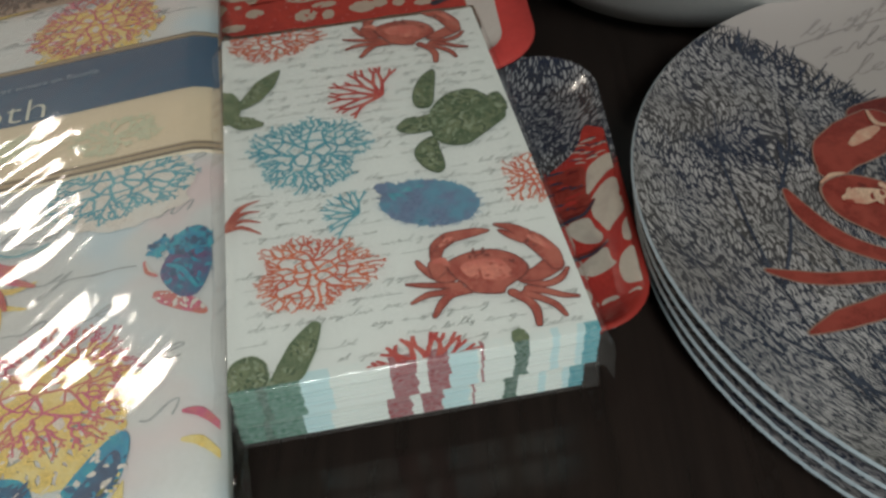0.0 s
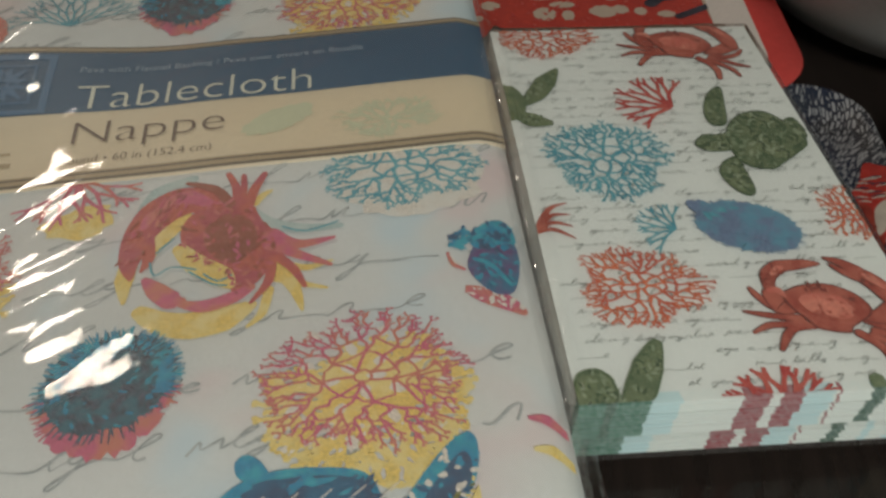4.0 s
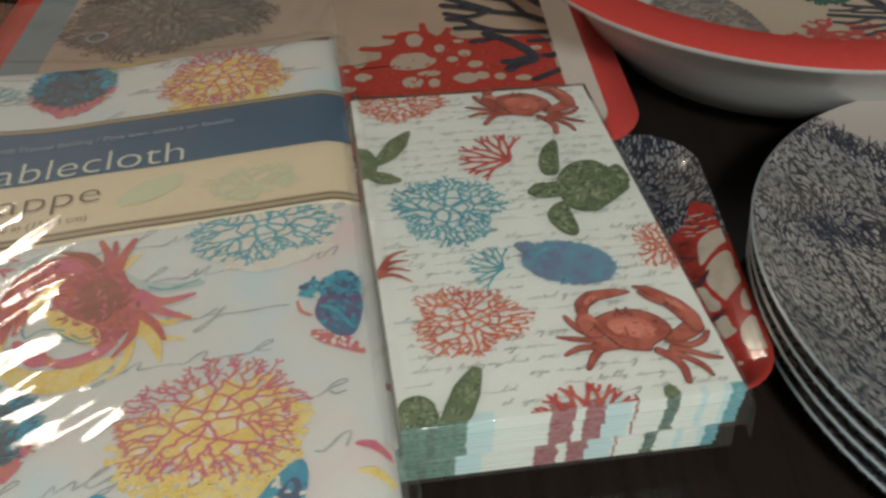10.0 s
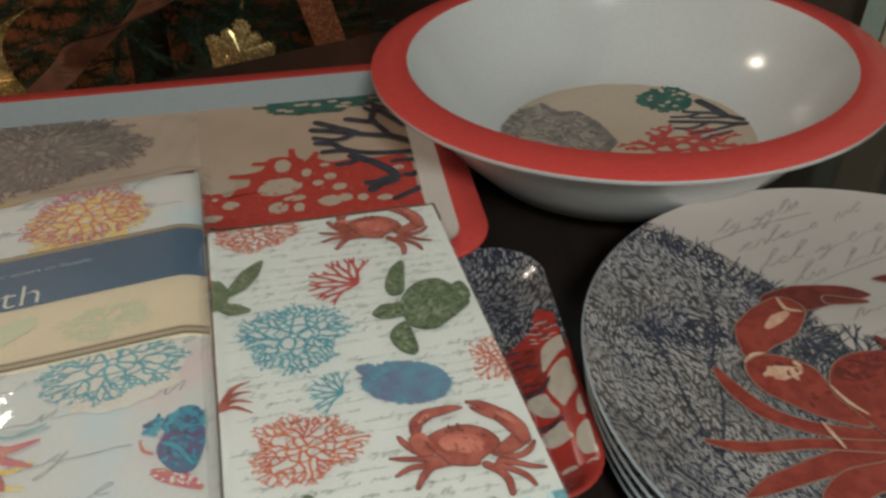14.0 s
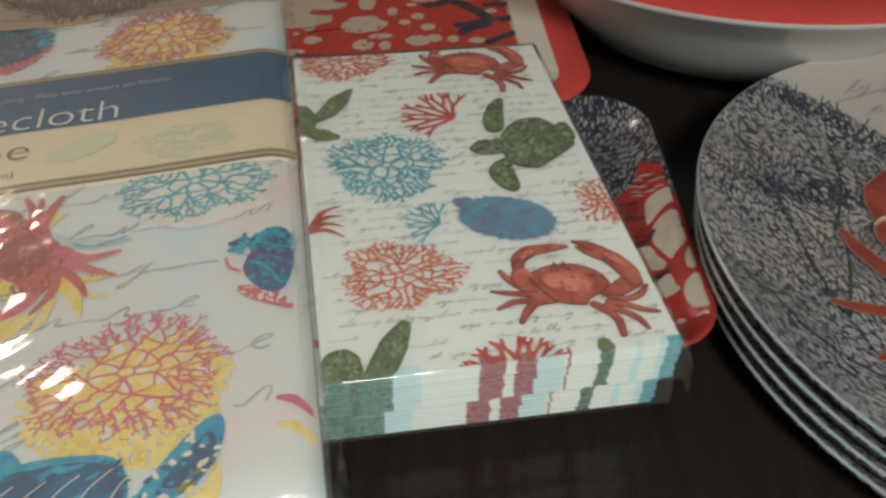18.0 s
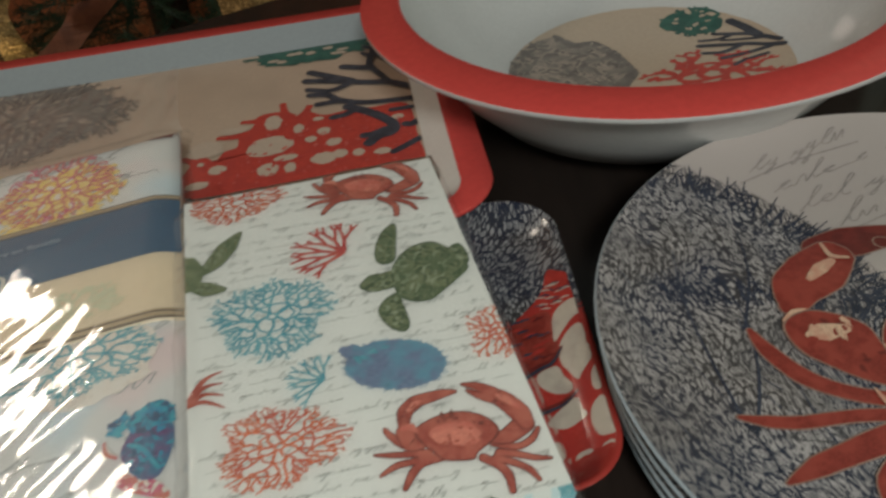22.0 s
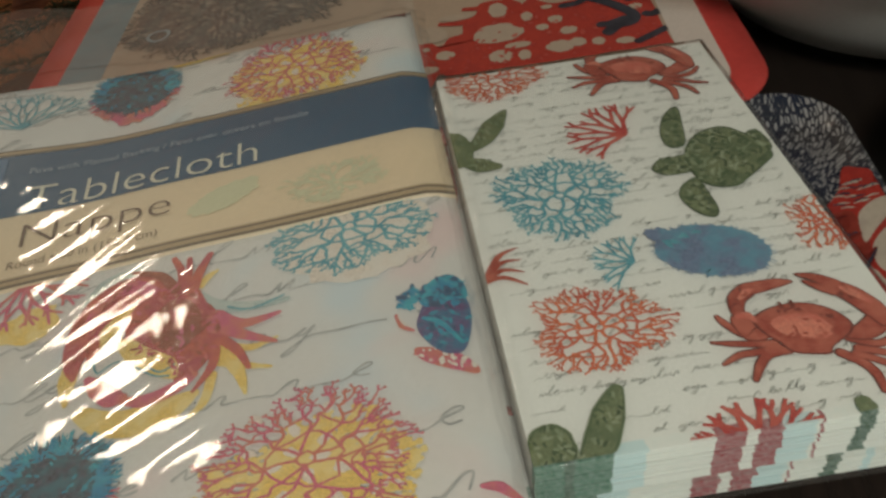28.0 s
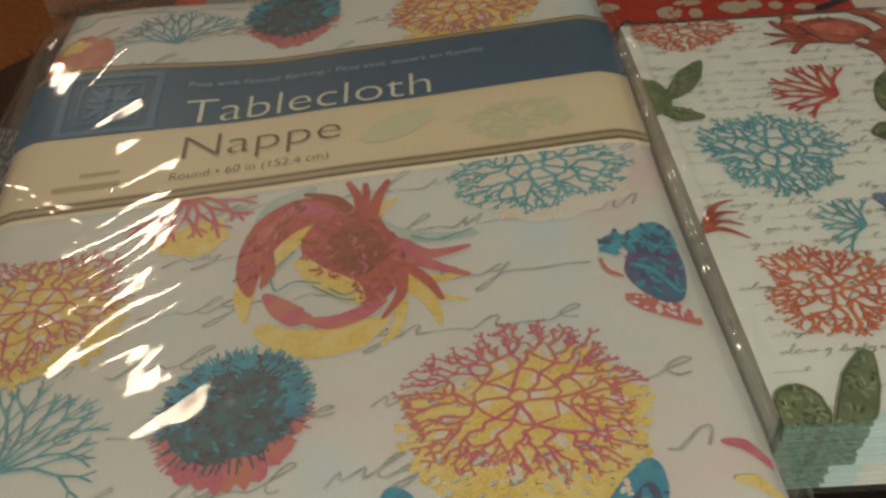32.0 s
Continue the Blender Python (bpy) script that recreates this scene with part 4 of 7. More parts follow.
part("tray_floor", bm, M_TRAYFLOOR, tray, "beige printed floor", smooth=False)
bm = bmesh.new()
loft(bm, [ring(TW - 0.002, TD - 0.002, 0.030, TZ - 0.0022), ring(TW - 0.022, TD - 0.015, 0.019, TZ - 0.0040), ring(TW - 0.028, TD - 0.020, 0.017, TZ - 0.006), ring(TW - 0.046, TD - 0.043, 0.013, -0.001),
          [(x, y, -0.0030 - 0.0030 * max(0.0, -x / 0.145)) for x, y, z in ring(TW - 0.052, TD - 0.050, 0.011, 0.0)]], cap_last=True)
part("underside", bm, WHITE, tray)
lip = 0.0001


def on_tray(x, y):
    return lip


IN_TRAY = (-0.1445, -0.0930, 0.1445, 0.0930)

# ---------------------------------------------------------------- bowl
# the bowl leans a little, higher towards the wall
LEAN_X, LEAN_Y = 0.0567, -0.0095
up = Vector((-LEAN_X, -LEAN_Y, 1)).normalized()
along = Vector((1, 0, LEAN_X)).normalized()
across = up.cross(along)
BOWL_AT = Matrix(((along.x, across.x, up.x, 0.1284), (along.y, across.y, up.y, 0.4412), (along.z, across.z, up.z, 0.0033), (0, 0, 0, 1)))
bowl = thing("serving_bowl", BOWL_AT, "large white melamine serving bowl with broad red rim", "bowl")
R_OUT, R_IN, BZ = 0.1499, 0.1285, 0.0829
inner = [(0.0, 0.0236), (0.03, 0.0238), (0.060, 0.0244), (0.074, 0.0258), (0.083, 0.0288), (0.096, 0.0365), (0.110, 0.0505), (0.1205, 0.066), (0.1250, 0.0755), (R_IN, BZ - 0.0010)]
part("bowl_inside", revolve(bmesh.new(), inner), WHITE, bowl, "glossy white inside")
part("rim", revolve(bmesh.new(), [(R_IN, BZ - 0.0010), (R_IN + 0.002, BZ), (R_OUT - 0.002, BZ - 0.0026), (R_OUT, BZ - 0.0036)]), RED, bowl, "broad coral red rim")
outer = [(R_OUT, BZ - 0.0036), (R_OUT, BZ - 0.0058), (R_OUT - 0.008, BZ - 0.0080), (0.129, 0.067), (0.121, 0.054), (0.108, 0.036), (0.091, 0.018), (0.070, 0.007), (0.058, 0.004), (0.056, 0.0), (0.050, 0.0), (0.048, 0.004), (0.0, 0.005)]
part("bowl_outside", revolve(bmesh.new(), outer), WHITE, bowl, "white outside with a foot ring")


def on_bowl(x, y):
    r = math.hypot(x, y)
    for (a, za), (b, zb) in zip(inner, inner[1:]):
        if a <= r <= b:
            return za + (zb - za) * (r - a) / (b - a)
    return BZ


# ---------------------------------------------------------------- dinner plates
PLATE_AT = Vector((0.1935, 0.209, 0.0))
PR = 0.1357
plate_top = [(0.0, 0.0092), (0.04, 0.0093), (0.075, 0.0098), (0.095, 0.0110), (0.112, 0.0134), (0.125, 0.0163), (PR - 0.002, 0.0190), (PR - 0.0008, 0.0195)]
plate_under = [(PR - 0.0008, 0.0195), (PR, 0.0188), (PR - 0.0003, 0.0178), (PR - 0.0030, 0.0138), (0.124, 0.0112), (0.110, 0.0088), (0.094, 0.0070), (0.080, 0.0060), (0.072, 0.0005), (0.066, 0.0005), (0.064, 0.0055), (0.0, 0.0055)]
EDGE_PALE = plain("pale_rim_edge", (0.33, 0.39, 0.43), 0.3, 0.1, 600, 40)
PLATE_FACE = cell_print("plate_coral_print", (-0.035, -0.165), (-0.118, 0.012), 0.093, 0.25, 800, (0.030, 0.036, 0.060), (0.46, 0.43, 0.43), (0.465, 0.41, 0.39), 0.025, thin=0.105, around=0.245, spike=0.010, also=(-0.090, -0.060, 0.095), round_at=(-0.020, -0.078, 0.042))
RIM_PRINT = cell_print("plate_rim_print", (-0.5, -0.3), (0, 0), 1.0, 0.75, 300, (0.010, 0.024, 0.036), (0.52, 0.60, 0.64), None, thin=0.15, around=0.45)
SMALL_FACE = cell_print("small_plate_print", (0.0, -0.12), (0.030, 0.100), 0.105, 0.34, 700, (0.022, 0.028, 0.050), (0.34, 0.335, 0.345), (0.38, 0.045, 0.036), 0.06, thin=0.14, around=0.21, spike=0.006, gloss=0.18)


def on_plate(x, y):
    r = math.hypot(x, y)
    for (a, za), (b, zb) in zip(plate_top, plate_top[1:]):
        if a <= r <= b:
            return za + (zb - za) * (r - a) / (b - a)
    return plate_top[-1][1]


def dinner_plate(m, label):
    p = thing("dinner_plate", m, label, "plate", "stack of dinner plates")
    part("plate_face", revolve(bmesh.new(), plate_top), PLATE_FACE, p, "navy fan coral print with pale cells")
    part("plate_back", revolve(bmesh.new(), plate_under[1:]), RIM_PRINT, p, "navy and pale blue leaf print under the rim")
    part("rim_edge", revolve(bmesh.new(), plate_under[:2]), EDGE_PALE, p, "pale rim edge")
    return p


STACK = 4
GAP = 0.0089
first = dinner_plate(pose(PLATE_AT.x + 0.0054, PLATE_AT.y + 0.0024, 0.0), "round melamine dinner plate in a stack, navy coral print")
for i in range(1, STACK - 1):
    copy_thing(first, pose(PLATE_AT.x + 0.0018 * (STACK - 1 - i), PLATE_AT.y + 0.0008 * (STACK - 1 - i), GAP * i, 0, 0, 7 * i))
plate = dinner_plate(pose(PLATE_AT.x, PLATE_AT.y, GAP * (STACK - 1)), "top melamine dinner plate with a red crab on navy coral")

# ---------------------------------------------------------------- square snack plates
SMALL_AT = (-0.0190, 0.2430)
SW, SL, SZ = 0.158, 0.157, 0.0145
SMALL_WALL = tuple((k, SZ - d) for k, d in ((0.0022, 0.0006), (0.0040, 0.0018), (0.0060, 0.0034), (0.0080, 0.0049), (0.0105, 0.0065), (0.0135, 0.0079), (0.0175, 0.0090), (0.023, 0.0096)))


def snack_plate(m, label):
    p = thing("snack_plate", m, label, "plate", "small square plates")
    bm = bmesh.new()
    loft(bm, [[(x, y, z) for x, y in rounded(SW - 2 * k, SL - 2 * k, max(0.024 - k, 0.006))] for k, z in
              ((0.0, SZ - 0.0006), (0.0008, SZ)) + SMALL_WALL], cap_last=True)
    part("plate_face", bm, SMALL_FACE, p, "navy and red coral print")
    bm = bmesh.new()
    loft(bm, [[(x, y, z) for x, y in rounded(SW - 2 * k, SL - 2 * k, max(0.024 - k, 0.006))] for k, z in
              ((0.0, SZ - 0.0006), (0.0006, SZ - 0.002), (0.006, 0.0078), (0.010, 0.0052), (0.016, 0.0030), (0.022, 0.0025), (0.024, 0.0))], cap_last=True)
    # the dark print stands in for the shade beneath the rim
    part("plate_back", bm, RIM_PRINT, p, "underside darkened for the shade below the rim")
    return p


small = snack_plate(pose(SMALL_AT[0] - 0.004, SMALL_AT[1] + 0.007, 0.0, 0, 0, 2.0), "small square melamine plate under the napkins")
copy_thing(small, pose(SMALL_AT[0] - 0.003, SMALL_AT[1] + 0.005, 0.0068, 0, 0, 2.0))
small = copy_thing(small, pose(SMALL_AT[0], SMALL_AT[1], 0.0136, 0, 0, 2.0))
tagged(small, "small square melamine plate with navy and red coral print")


other_small = copy_thing(small, pose(-0.400, 0.205, 0.0, 0, 0, -16.0))
tagged(other_small, "small navy coral-print plate under the packed tablecloth")

# ---------------------------------------------------------------- napkin packs
NAP_AT = (-0.0326, 0.2350)
NAP_TURN = 10.8
NW, NL = 0.111, 0.186
N_TOP, N_LOW = 0.0455, 0.0125


def napkin_material():
    """Printed tissue: white, with the print's colours running over the folded front edge."""
    m, nt, b = nodes_of("printed_napkin_tissue")
    xyz = nt.nodes.new("ShaderNodeSeparateXYZ")
    nt.links.new(place(nt), xyz.inputs[0])
    ramp = nt.nodes.new("ShaderNodeValToRGB")
    ramp.color_ramp.interpolation = "CONSTANT"
    wave = sums(nt, "MULTIPLY", sums(nt, "SUBTRACT", grain(nt, 260, 3), 0.5), 0.0032)
    span = sums(nt, "MULTIPLY_ADD", sums(nt, "ADD", xyz.outputs[0], wave), 1 / NW, 0.5)
    nt.links.new(span, ramp.inputs[0])
    green, dgreen, white, blue, red = (0.05, 0.17, 0.11), (0.03, 0.09, 0.05), (0.76, 0.78, 0.74), (0.55, 0.72, 0.74), (0.32, 0.045, 0.06)
    bands = ((0.0, green), (0.07, dgreen), (0.09, green), (0.18, blue), (0.26, white), (0.42, red), (0.49, white), (0.52, red), (0.58, blue),
             (0.66, white), (0.665, red), (0.672, white), (0.76, dgreen), (0.80, white), (0.86, blue), (0.885, white), (0.93, blue), (0.955, (0.05, 0.30, 0.36)))
    els = ramp.color_ramp.elements
    while len(els) < len(bands):
        els.new(0.5)
    for e, (at, c) in zip(els, bands):
        e.position, e.color = at, (*c, 1)
    front = steps(nt, sums(nt, "MULTIPLY", xyz.outputs[1], -1.0), NL / 2 - 0.0042, NL / 2 - 0.0032)
    sheet = mixed(nt, steps(nt, grain(nt, 1400), 0.3, 0.7), (0.72, 0.74, 0.70), (0.78, 0.79, 0.76))
    faded = mixed(nt, steps(nt, grain(nt, 700, 3, stretch=(1, 1, 6)), 0.25, 0.75), ramp.outputs[0], mixed(nt, 0.35, ramp.outputs[0], (0.6, 0.72, 0.72)))
    nt.links.new(mixed(nt, front, sheet, faded), b.inputs["Base Color"])
    b.inputs["Roughness"].default_value = 0.75
    relief(nt, b, grain(nt, 1200, 4), 0.12)
    return m


NAPKIN = napkin_material()


def sheet_mesh(bm, y0, y1, z0, z1, w, seed):
    """One folded napkin: rounded at its folded front edge."""
    r = (z1 - z0) / 2
    rows = [(y1, z0), (y0 + r, z0)] + [(y0 + r - r * math.cos(a), (z0 + z1) / 2 + r * math.sin(a)) for a in (-1.0, -0.5, 0, 0.5, 1.0)] + [(y0 + r, z1), (y1, z1)]
    loops = [[bm.verts.new((s * w / 2, y, z)) for y, z in rows] for s in (-1, 1)]
    n = len(rows)
    for i in range(n):
        j = (i + 1) % n
        bm.faces.new((loops[0][i], loops[0][j], loops[1][j], loops[1][i]))
    bm.faces.new(loops[0][::-1])
    bm.faces.new(loops[1])
    bmesh.ops.recalc_face_normals(bm, faces=bm.faces)


def napkin_pack(name, z0, z1, sheets, label, back=0.0, shift=(0, 0), turn=0.0):
    p = thing(name, pose(NAP_AT[0], NAP_AT[1], 0, 0, 0, NAP_TURN) @ pose(shift[0], shift[1], z0, 0, 0, turn), label, "napkins", "packs of paper napkins")
    rng = random.Random(sheets)
    t = (z1 - z0) / sheets
    for i in range(sheets):
        bm = bmesh.new()
        top = i == sheets - 1
        sheet_mesh(bm, -NL / 2 + (0 if top else rng.uniform(-0.0004, 0.0011)), NL / 2 - back, i * t + 0.00007, (i + 1) * t - 0.00007, NW - (0 if top else rng.uniform(0, 0.0005)), i)
        part("napkin", bm, NAPKIN, p, "", smooth=False)
    return p


H2 = (N_TOP - N_LOW) / 2
low_pack = napkin_pack("napkin_pack", N_LOW, N_LOW + H2 - 0.0024, 17, "lower pack of printed paper napkins in clear film", 0.030, (-0.0016, 0.0030), -0.5)
top_pack = napkin_pack("napkin_pack", N_LOW + H2, N_TOP, 18, "upper pack of white paper napkins with sea life print")
NT = N_TOP - N_LOW - H2
IN_NAP = (-NW / 2, -NL / 2 + 0.0008, NW / 2, NL / 2)


def on_nap(x, y):
    return NT


# ---------------------------------------------------------------- packed tablecloth
CU, CV = 0.2330, 0.2950
ca, sa = math.cos(radians(11)), math.sin(radians(11))
GX, GY = 0.0854, 0.0306
ax = Vector((ca, sa, GX * ca + GY * sa)).normalized()
ay = Vector((-sa, ca, -GX * sa + GY * ca)).normalized()
az = ax.cross(ay).normalized()
CLOTH_AT = Matrix(((ax.x, ay.x, az.x, -0.2091), (ax.y, ay.y, az.y, 0.2242), (ax.z, ay.z, az.z, 0.0321), (0, 0, 0, 1)))
cloth = thing("packed_tablecloth", CLOTH_AT, "folded printed tablecloth in a clear plastic bag with card band", "tablecloth")
CT = 0.0105


def on_cloth(x, y):
    """Gentle sag of the folded cloth between its ends; it falls off at its edges."""
    ex = min(1.0, max(0.0, (CU / 2 - abs(x - 0.001)) / 0.012))
    ey = min(1.0, max(0.0, (CV / 2 - abs(y + 0.0045)) / 0.010))
    k = math.sin(ex * math.pi / 2) * math.sin(ey * math.pi / 2)
    up = max(0.0, min(1.0, -x / 0.10)) * max(0.0, min(1.0, y / 0.09))
    t = min(1.0, (-y - 0.02) / 0.11) if y < -0.02 else min(1.0, (y + 0.02) / 0.09)
    sag = (0.0058 if y < -0.02 else 0.0028) * t * t * (3 - 2 * t) - 0.0032
    return sag + 0.008 * up * up * (3 - 2 * up) - 0.004 * (1 - k) + 0.0008 * noise.noise((x * 22, y * 16, 3.0))


def sheet_over(bm, x0, y0, x1, y1, nx, ny, height, close_to=None):
    rows = [[bm.verts.new((x0 + (x1 - x0) * i / nx, y0 + (y1 - y0) * j / ny, height(x0 + (x1 - x0) * i / nx, y0 + (y1 - y0) * j / ny))) for i in range(nx + 1)] for j in range(ny + 1)]
    for j in range(ny):
        for i in range(nx):
            bm.faces.new((rows[j][i], rows[j][i + 1], rows[j + 1][i + 1], rows[j + 1][i]))
    if close_to is not None:
        rim = rows[0] + [r[-1] for r in rows[1:]] + rows[-1][-2::-1] + [r[0] for r in rows[-2:0:-1]]
        low = [bm.verts.new((v.co.x, v.co.y, close_to)) for v in rim]
        n = len(rim)
        for i in range(n):
            bm.faces.new((rim[i], low[i], low[(i + 1) % n], rim[(i + 1) % n]))
        bm.faces.new(low[::-1])


CX0, CX1, CY0, CY1 = -CU / 2 + 0.001, CU / 2 + 0.001, -CV / 2 - 0.0045, CV / 2 - 0.0045
bm = bmesh.new()
sheet_over(bm, CX0, CY0, CX1, CY1, 46, 58, on_cloth, -0.0078)
part("folded_cloth", bm, VINYL, cloth, "white printed vinyl, folded")
bm = block(bmesh.new(), (CX0 + 0.001, CY0 + 0.0015, -CT), (CX1 - 0.001, 0.02, -0.0080), 0.001)
part("lower_fold", bm, VINYL, cloth)
IN_CLOTH = (CX0 + 0.001, CY0 + 0.001, CX1 - 0.001, CY1 - 0.001)


# ---------------------------------------------------------------- prints on the tray
def motif(name, mats, parent, drape, at, size, draw, turn=0.0, inside=None, lift=0.0003, label=""):
    size = size if isinstance(size, tuple) else (size, size)
    pen = Pen(drape, at, size, turn, lift, inside)
    draw(pen)
    return pen.done(name, mats, parent, label)


GROUND = plain("beige_coral_hole", (0.52, 0.42, 0.34), 0.28, 0.05, 500, 18)
TRAY_HOLES = ((0.657, 0.063, 0.048, 0.076), (0.798, -0.046, 0.030, 0.047), (0.638, -0.181, 0.122, 0.096), (0.936, -0.113, 0.037, 0.039), (0.287, -0.112, 0.105, 0.080),
              (0.434, 0.041, 0.089, 0.034), (0.634, -0.404, 0.057, 0.059), (0.749, -0.415, 0.032, 0.047), (0.862, -0.175, 0.033, 0.032), (0.926, -0.379, 0.071, 0.054),
              (1.012, -0.360, 0.039, 0.042), (0.985, -0.238, 0.043, 0.038), (0.366, -0.328, 0.048, 0.042), (0.273, -0.250, 0.019, 0.018), (0.268, -0.447, 0.063, 0.035),
              (0.909, 0.026, 0.031, 0.020), (0.727, -0.316, 0.065, 0.030), (1.343, -0.088, 0.034, 0.027), (1.234, -0.404, 0.045, 0.030), (1.108, -0.379, 0.032, 0.036))


def tray_coral(p):
    """A thick red coral with pale holes and knobbed arms, in tenths of a metre."""
    p.fill(0, 1, [(0.14, -0.44), (0.19, -0.32), (0.23, -0.24), (0.34, -0.25), (0.39, -0.16), (0.46, -0.13), (0.47, -0.03), (0.54, 0.05), (0.57, 0.16), (0.69, 0.17), (0.77, 0.09), (0.84, 0.14), (0.94, 0.06),
                  (1.08, 0.07), (1.22, 0.06), (1.41, 0.04), (1.43, -0.29), (1.42, -0.62), (1.06, -0.70), (0.74, -0.72), (0.35, -0.66)], 1.0, 8)
    for pts in ([(0.36, -0.01), (0.44, -0.02), (0.53, -0.01)], [(0.49, 0.12), (0.57, 0.11), (0.62, 0.12)], [(0.71, 0.25), (0.72, 0.15), (0.75, 0.10)], [(0.86, 0.18), (0.84, 0.12), (0.83, 0.06)],
                [(0.24, -0.13), (0.28, -0.20), (0.33, -0.29)], [(0.12, -0.18), (0.20, -0.18), (0.25, -0.23)], [(0.08, -0.34), (0.14, -0.36), (0.20, -0.36)], [(0.06, -0.50), (0.14, -0.48), (0.24, -0.48)]):
        p.curve(0, 1, pts, [0.016, 0.026, 0.036])
        p.blob(0, 1, *pts[0], 0.024, 0.020, 0, 0.2, 3, 12, 1)
    for k, (x, y, rx, ry) in enumerate(TRAY_HOLES):
        p.blob(1, 3, x, y, rx, ry, 0, 0.10, k, 26, 2)
    p.specks((0, 2, 2), 4, [(0.30, -0.44), (0.50, -0.20), (0.70, 0.10), (1.40, 0.0), (1.40, -0.55), (0.60, -0.55)], 160, 0.014, 0.007, 7)


def tray_branches(p):
    """A dark branching coral with thick blunt twigs, in tenths of a metre."""
    for pts, w in (([(0.85, 0.48), (0.95, 0.45), (1.10, 0.39), (1.24, 0.34), (1.34, 0.31), (1.45, 0.22)], 0.029), ([(0.88, 0.58), (0.96, 0.52), (1.12, 0.40)], 0.029), ([(0.86, 0.37), (0.99, 0.32), (1.09, 0.36)], 0.024),
                   ([(0.87, 0.30), (0.97, 0.27), (1.03, 0.20), (1.15, 0.13), (1.29, 0.10), (1.44, 0.09)], 0.025), ([(0.91, 0.18), (1.02, 0.18), (1.12, 0.14)], 0.024), ([(1.34, 0.30), (1.29, 0.43), (1.24, 0.55), (1.26, 0.68), (1.28, 0.76)], 0.022),
                   ([(1.08, 0.59), (1.17, 0.55), (1.25, 0.52)], 0.030), ([(1.28, 0.71), (1.36, 0.58), (1.44, 0.45)], 0.025), ([(1.23, 0.81), (1.30, 0.75), (1.38, 0.66)], 0.020), ([(1.21, 0.73), (1.26, 0.65)], 0.018),
                   ([(1.08, 0.10), (1.21, -0.01), (1.31, -0.15), (1.30, -0.23), (1.22, -0.26), (1.17, -0.31)], 0.033), ([(1.15, -0.23), (1.20, -0.23), (1.27, -0.20)], 0.028), ([(0.99, 0.01), (1.06, 0.02), (1.11, 0.05)], 0.024),
                   ([(1.32, -0.01), (1.38, -0.01), (1.45, -0.01)], 0.020), ([(1.38, -0.18), (1.41, -0.19), (1.44, -0.17)], 0.025), ([(1.29, -0.43), (1.36, -0.39), (1.44, -0.34)], 0.022)):
        p.curve(0, 5, pts, w)


motif("coral_print", [I_TRAYRED, GROUND, I_BRANCH], tray, on_tray, (0, 0), 0.1, tray_coral, 0, IN_TRAY, label="red coral print with pale holes")
motif("branch_print", [I_NAVY], tray, on_tray, (0, 0), 0.1, tray_branches, 0, IN_TRAY, label="dark branching coral print")
motif("coral_print", [I_SEA, GROUND], tray, on_tray, (0.0865, 0.0905), (0.040, 0.020), lambda p: (p.blob(0, 1, 0, 0, 0.86, 0.95, 0, 0.12, 2), coral(p, 0, 1, 8, 14, 1, 0.08, 0.75), [p.blob(1, 2, 0.55 * math.cos(k * 2.4), -0.35 - 0.25 * math.sin(k * 1.7), 0.10, 0.09, k * 40, 0.2, k, 9, 1) for k in range(9)]), 0, IN_TRAY, label="sea green coral print")
SMOKY = ((0.08, 6), (0.18, 10), (0.29, 17), (0.40, 26), (0.51, 36), (0.61, 47), (0.71, 58), (0.80, 70), (0.89, 84))
motif("fan_print", [I_SMOKE, SMOKE_WASH], tray, on_tray, (-0.086, 0.052), (0.064, 0.050), lambda p: (p.blob(1, 1, 0, 0, 0.84, 0.84, 0, 0.07, 6, 110, 3), net_coral(p, 0, 2, 73, SMOKY, 0.011, 0.010, 8), net_coral(p, 0, 3, 75, SMOKY, 0.009, 0.010, 3)), 4, IN_TRAY, label="grey fan coral print")

# ---------------------------------------------------------------- prints in the bowl


BOWL_GROUND = plain("beige_bowl_print", (0.50, 0.40, 0.31), 0.2, 0.05, 500, 22)
motif("floor_print", [BOWL_GROUND], bowl, on_bowl, (0.004, -0.006), 0.078, lambda p: p.blob(0, 0, 0, 0, 1, 1, 0, 0.004, 1, 90, 12), label="beige round print on the floor of the bowl")


def bowl_fan(p):
    """A smoky two-lobed fan coral, in tenths of a metre."""
    lobes = [(-0.73, 0.00), (-0.60, 0.27), (-0.40, 0.38), (-0.31, 0.24), (-0.19, 0.24), (-0.10, 0.08), (-0.04, -0.18), (-0.20, -0.42), (-0.48, -0.52), (-0.66, -0.36)]
    p.fill(1, 1, lobes, 1.0, 9)
    p.specks((0, 0, 1), 2, lobes, 900, 0.030, 0.012, 4)
    rng = random.Random(6)
    for k in range(260):
        i = rng.randrange(2, len(lobes) - 3)
        t = rng.random()
        x, y = lobes[i][0] + (lobes[i + 1][0] - lobes[i][0]) * t, lobes[i][1] + (lobes[i + 1][1] - lobes[i][1]) * t
        d = math.atan2(y + 0.1, x + 0.38) + rng.gauss(0, 0.4)
        p.ribbon(0, 2, [(x - 0.04 * math.cos(d), y - 0.04 * math.sin(d)), (x + 0.03 * math.cos(d), y + 0.03 * math.sin(d))], [0.009, 0.004])


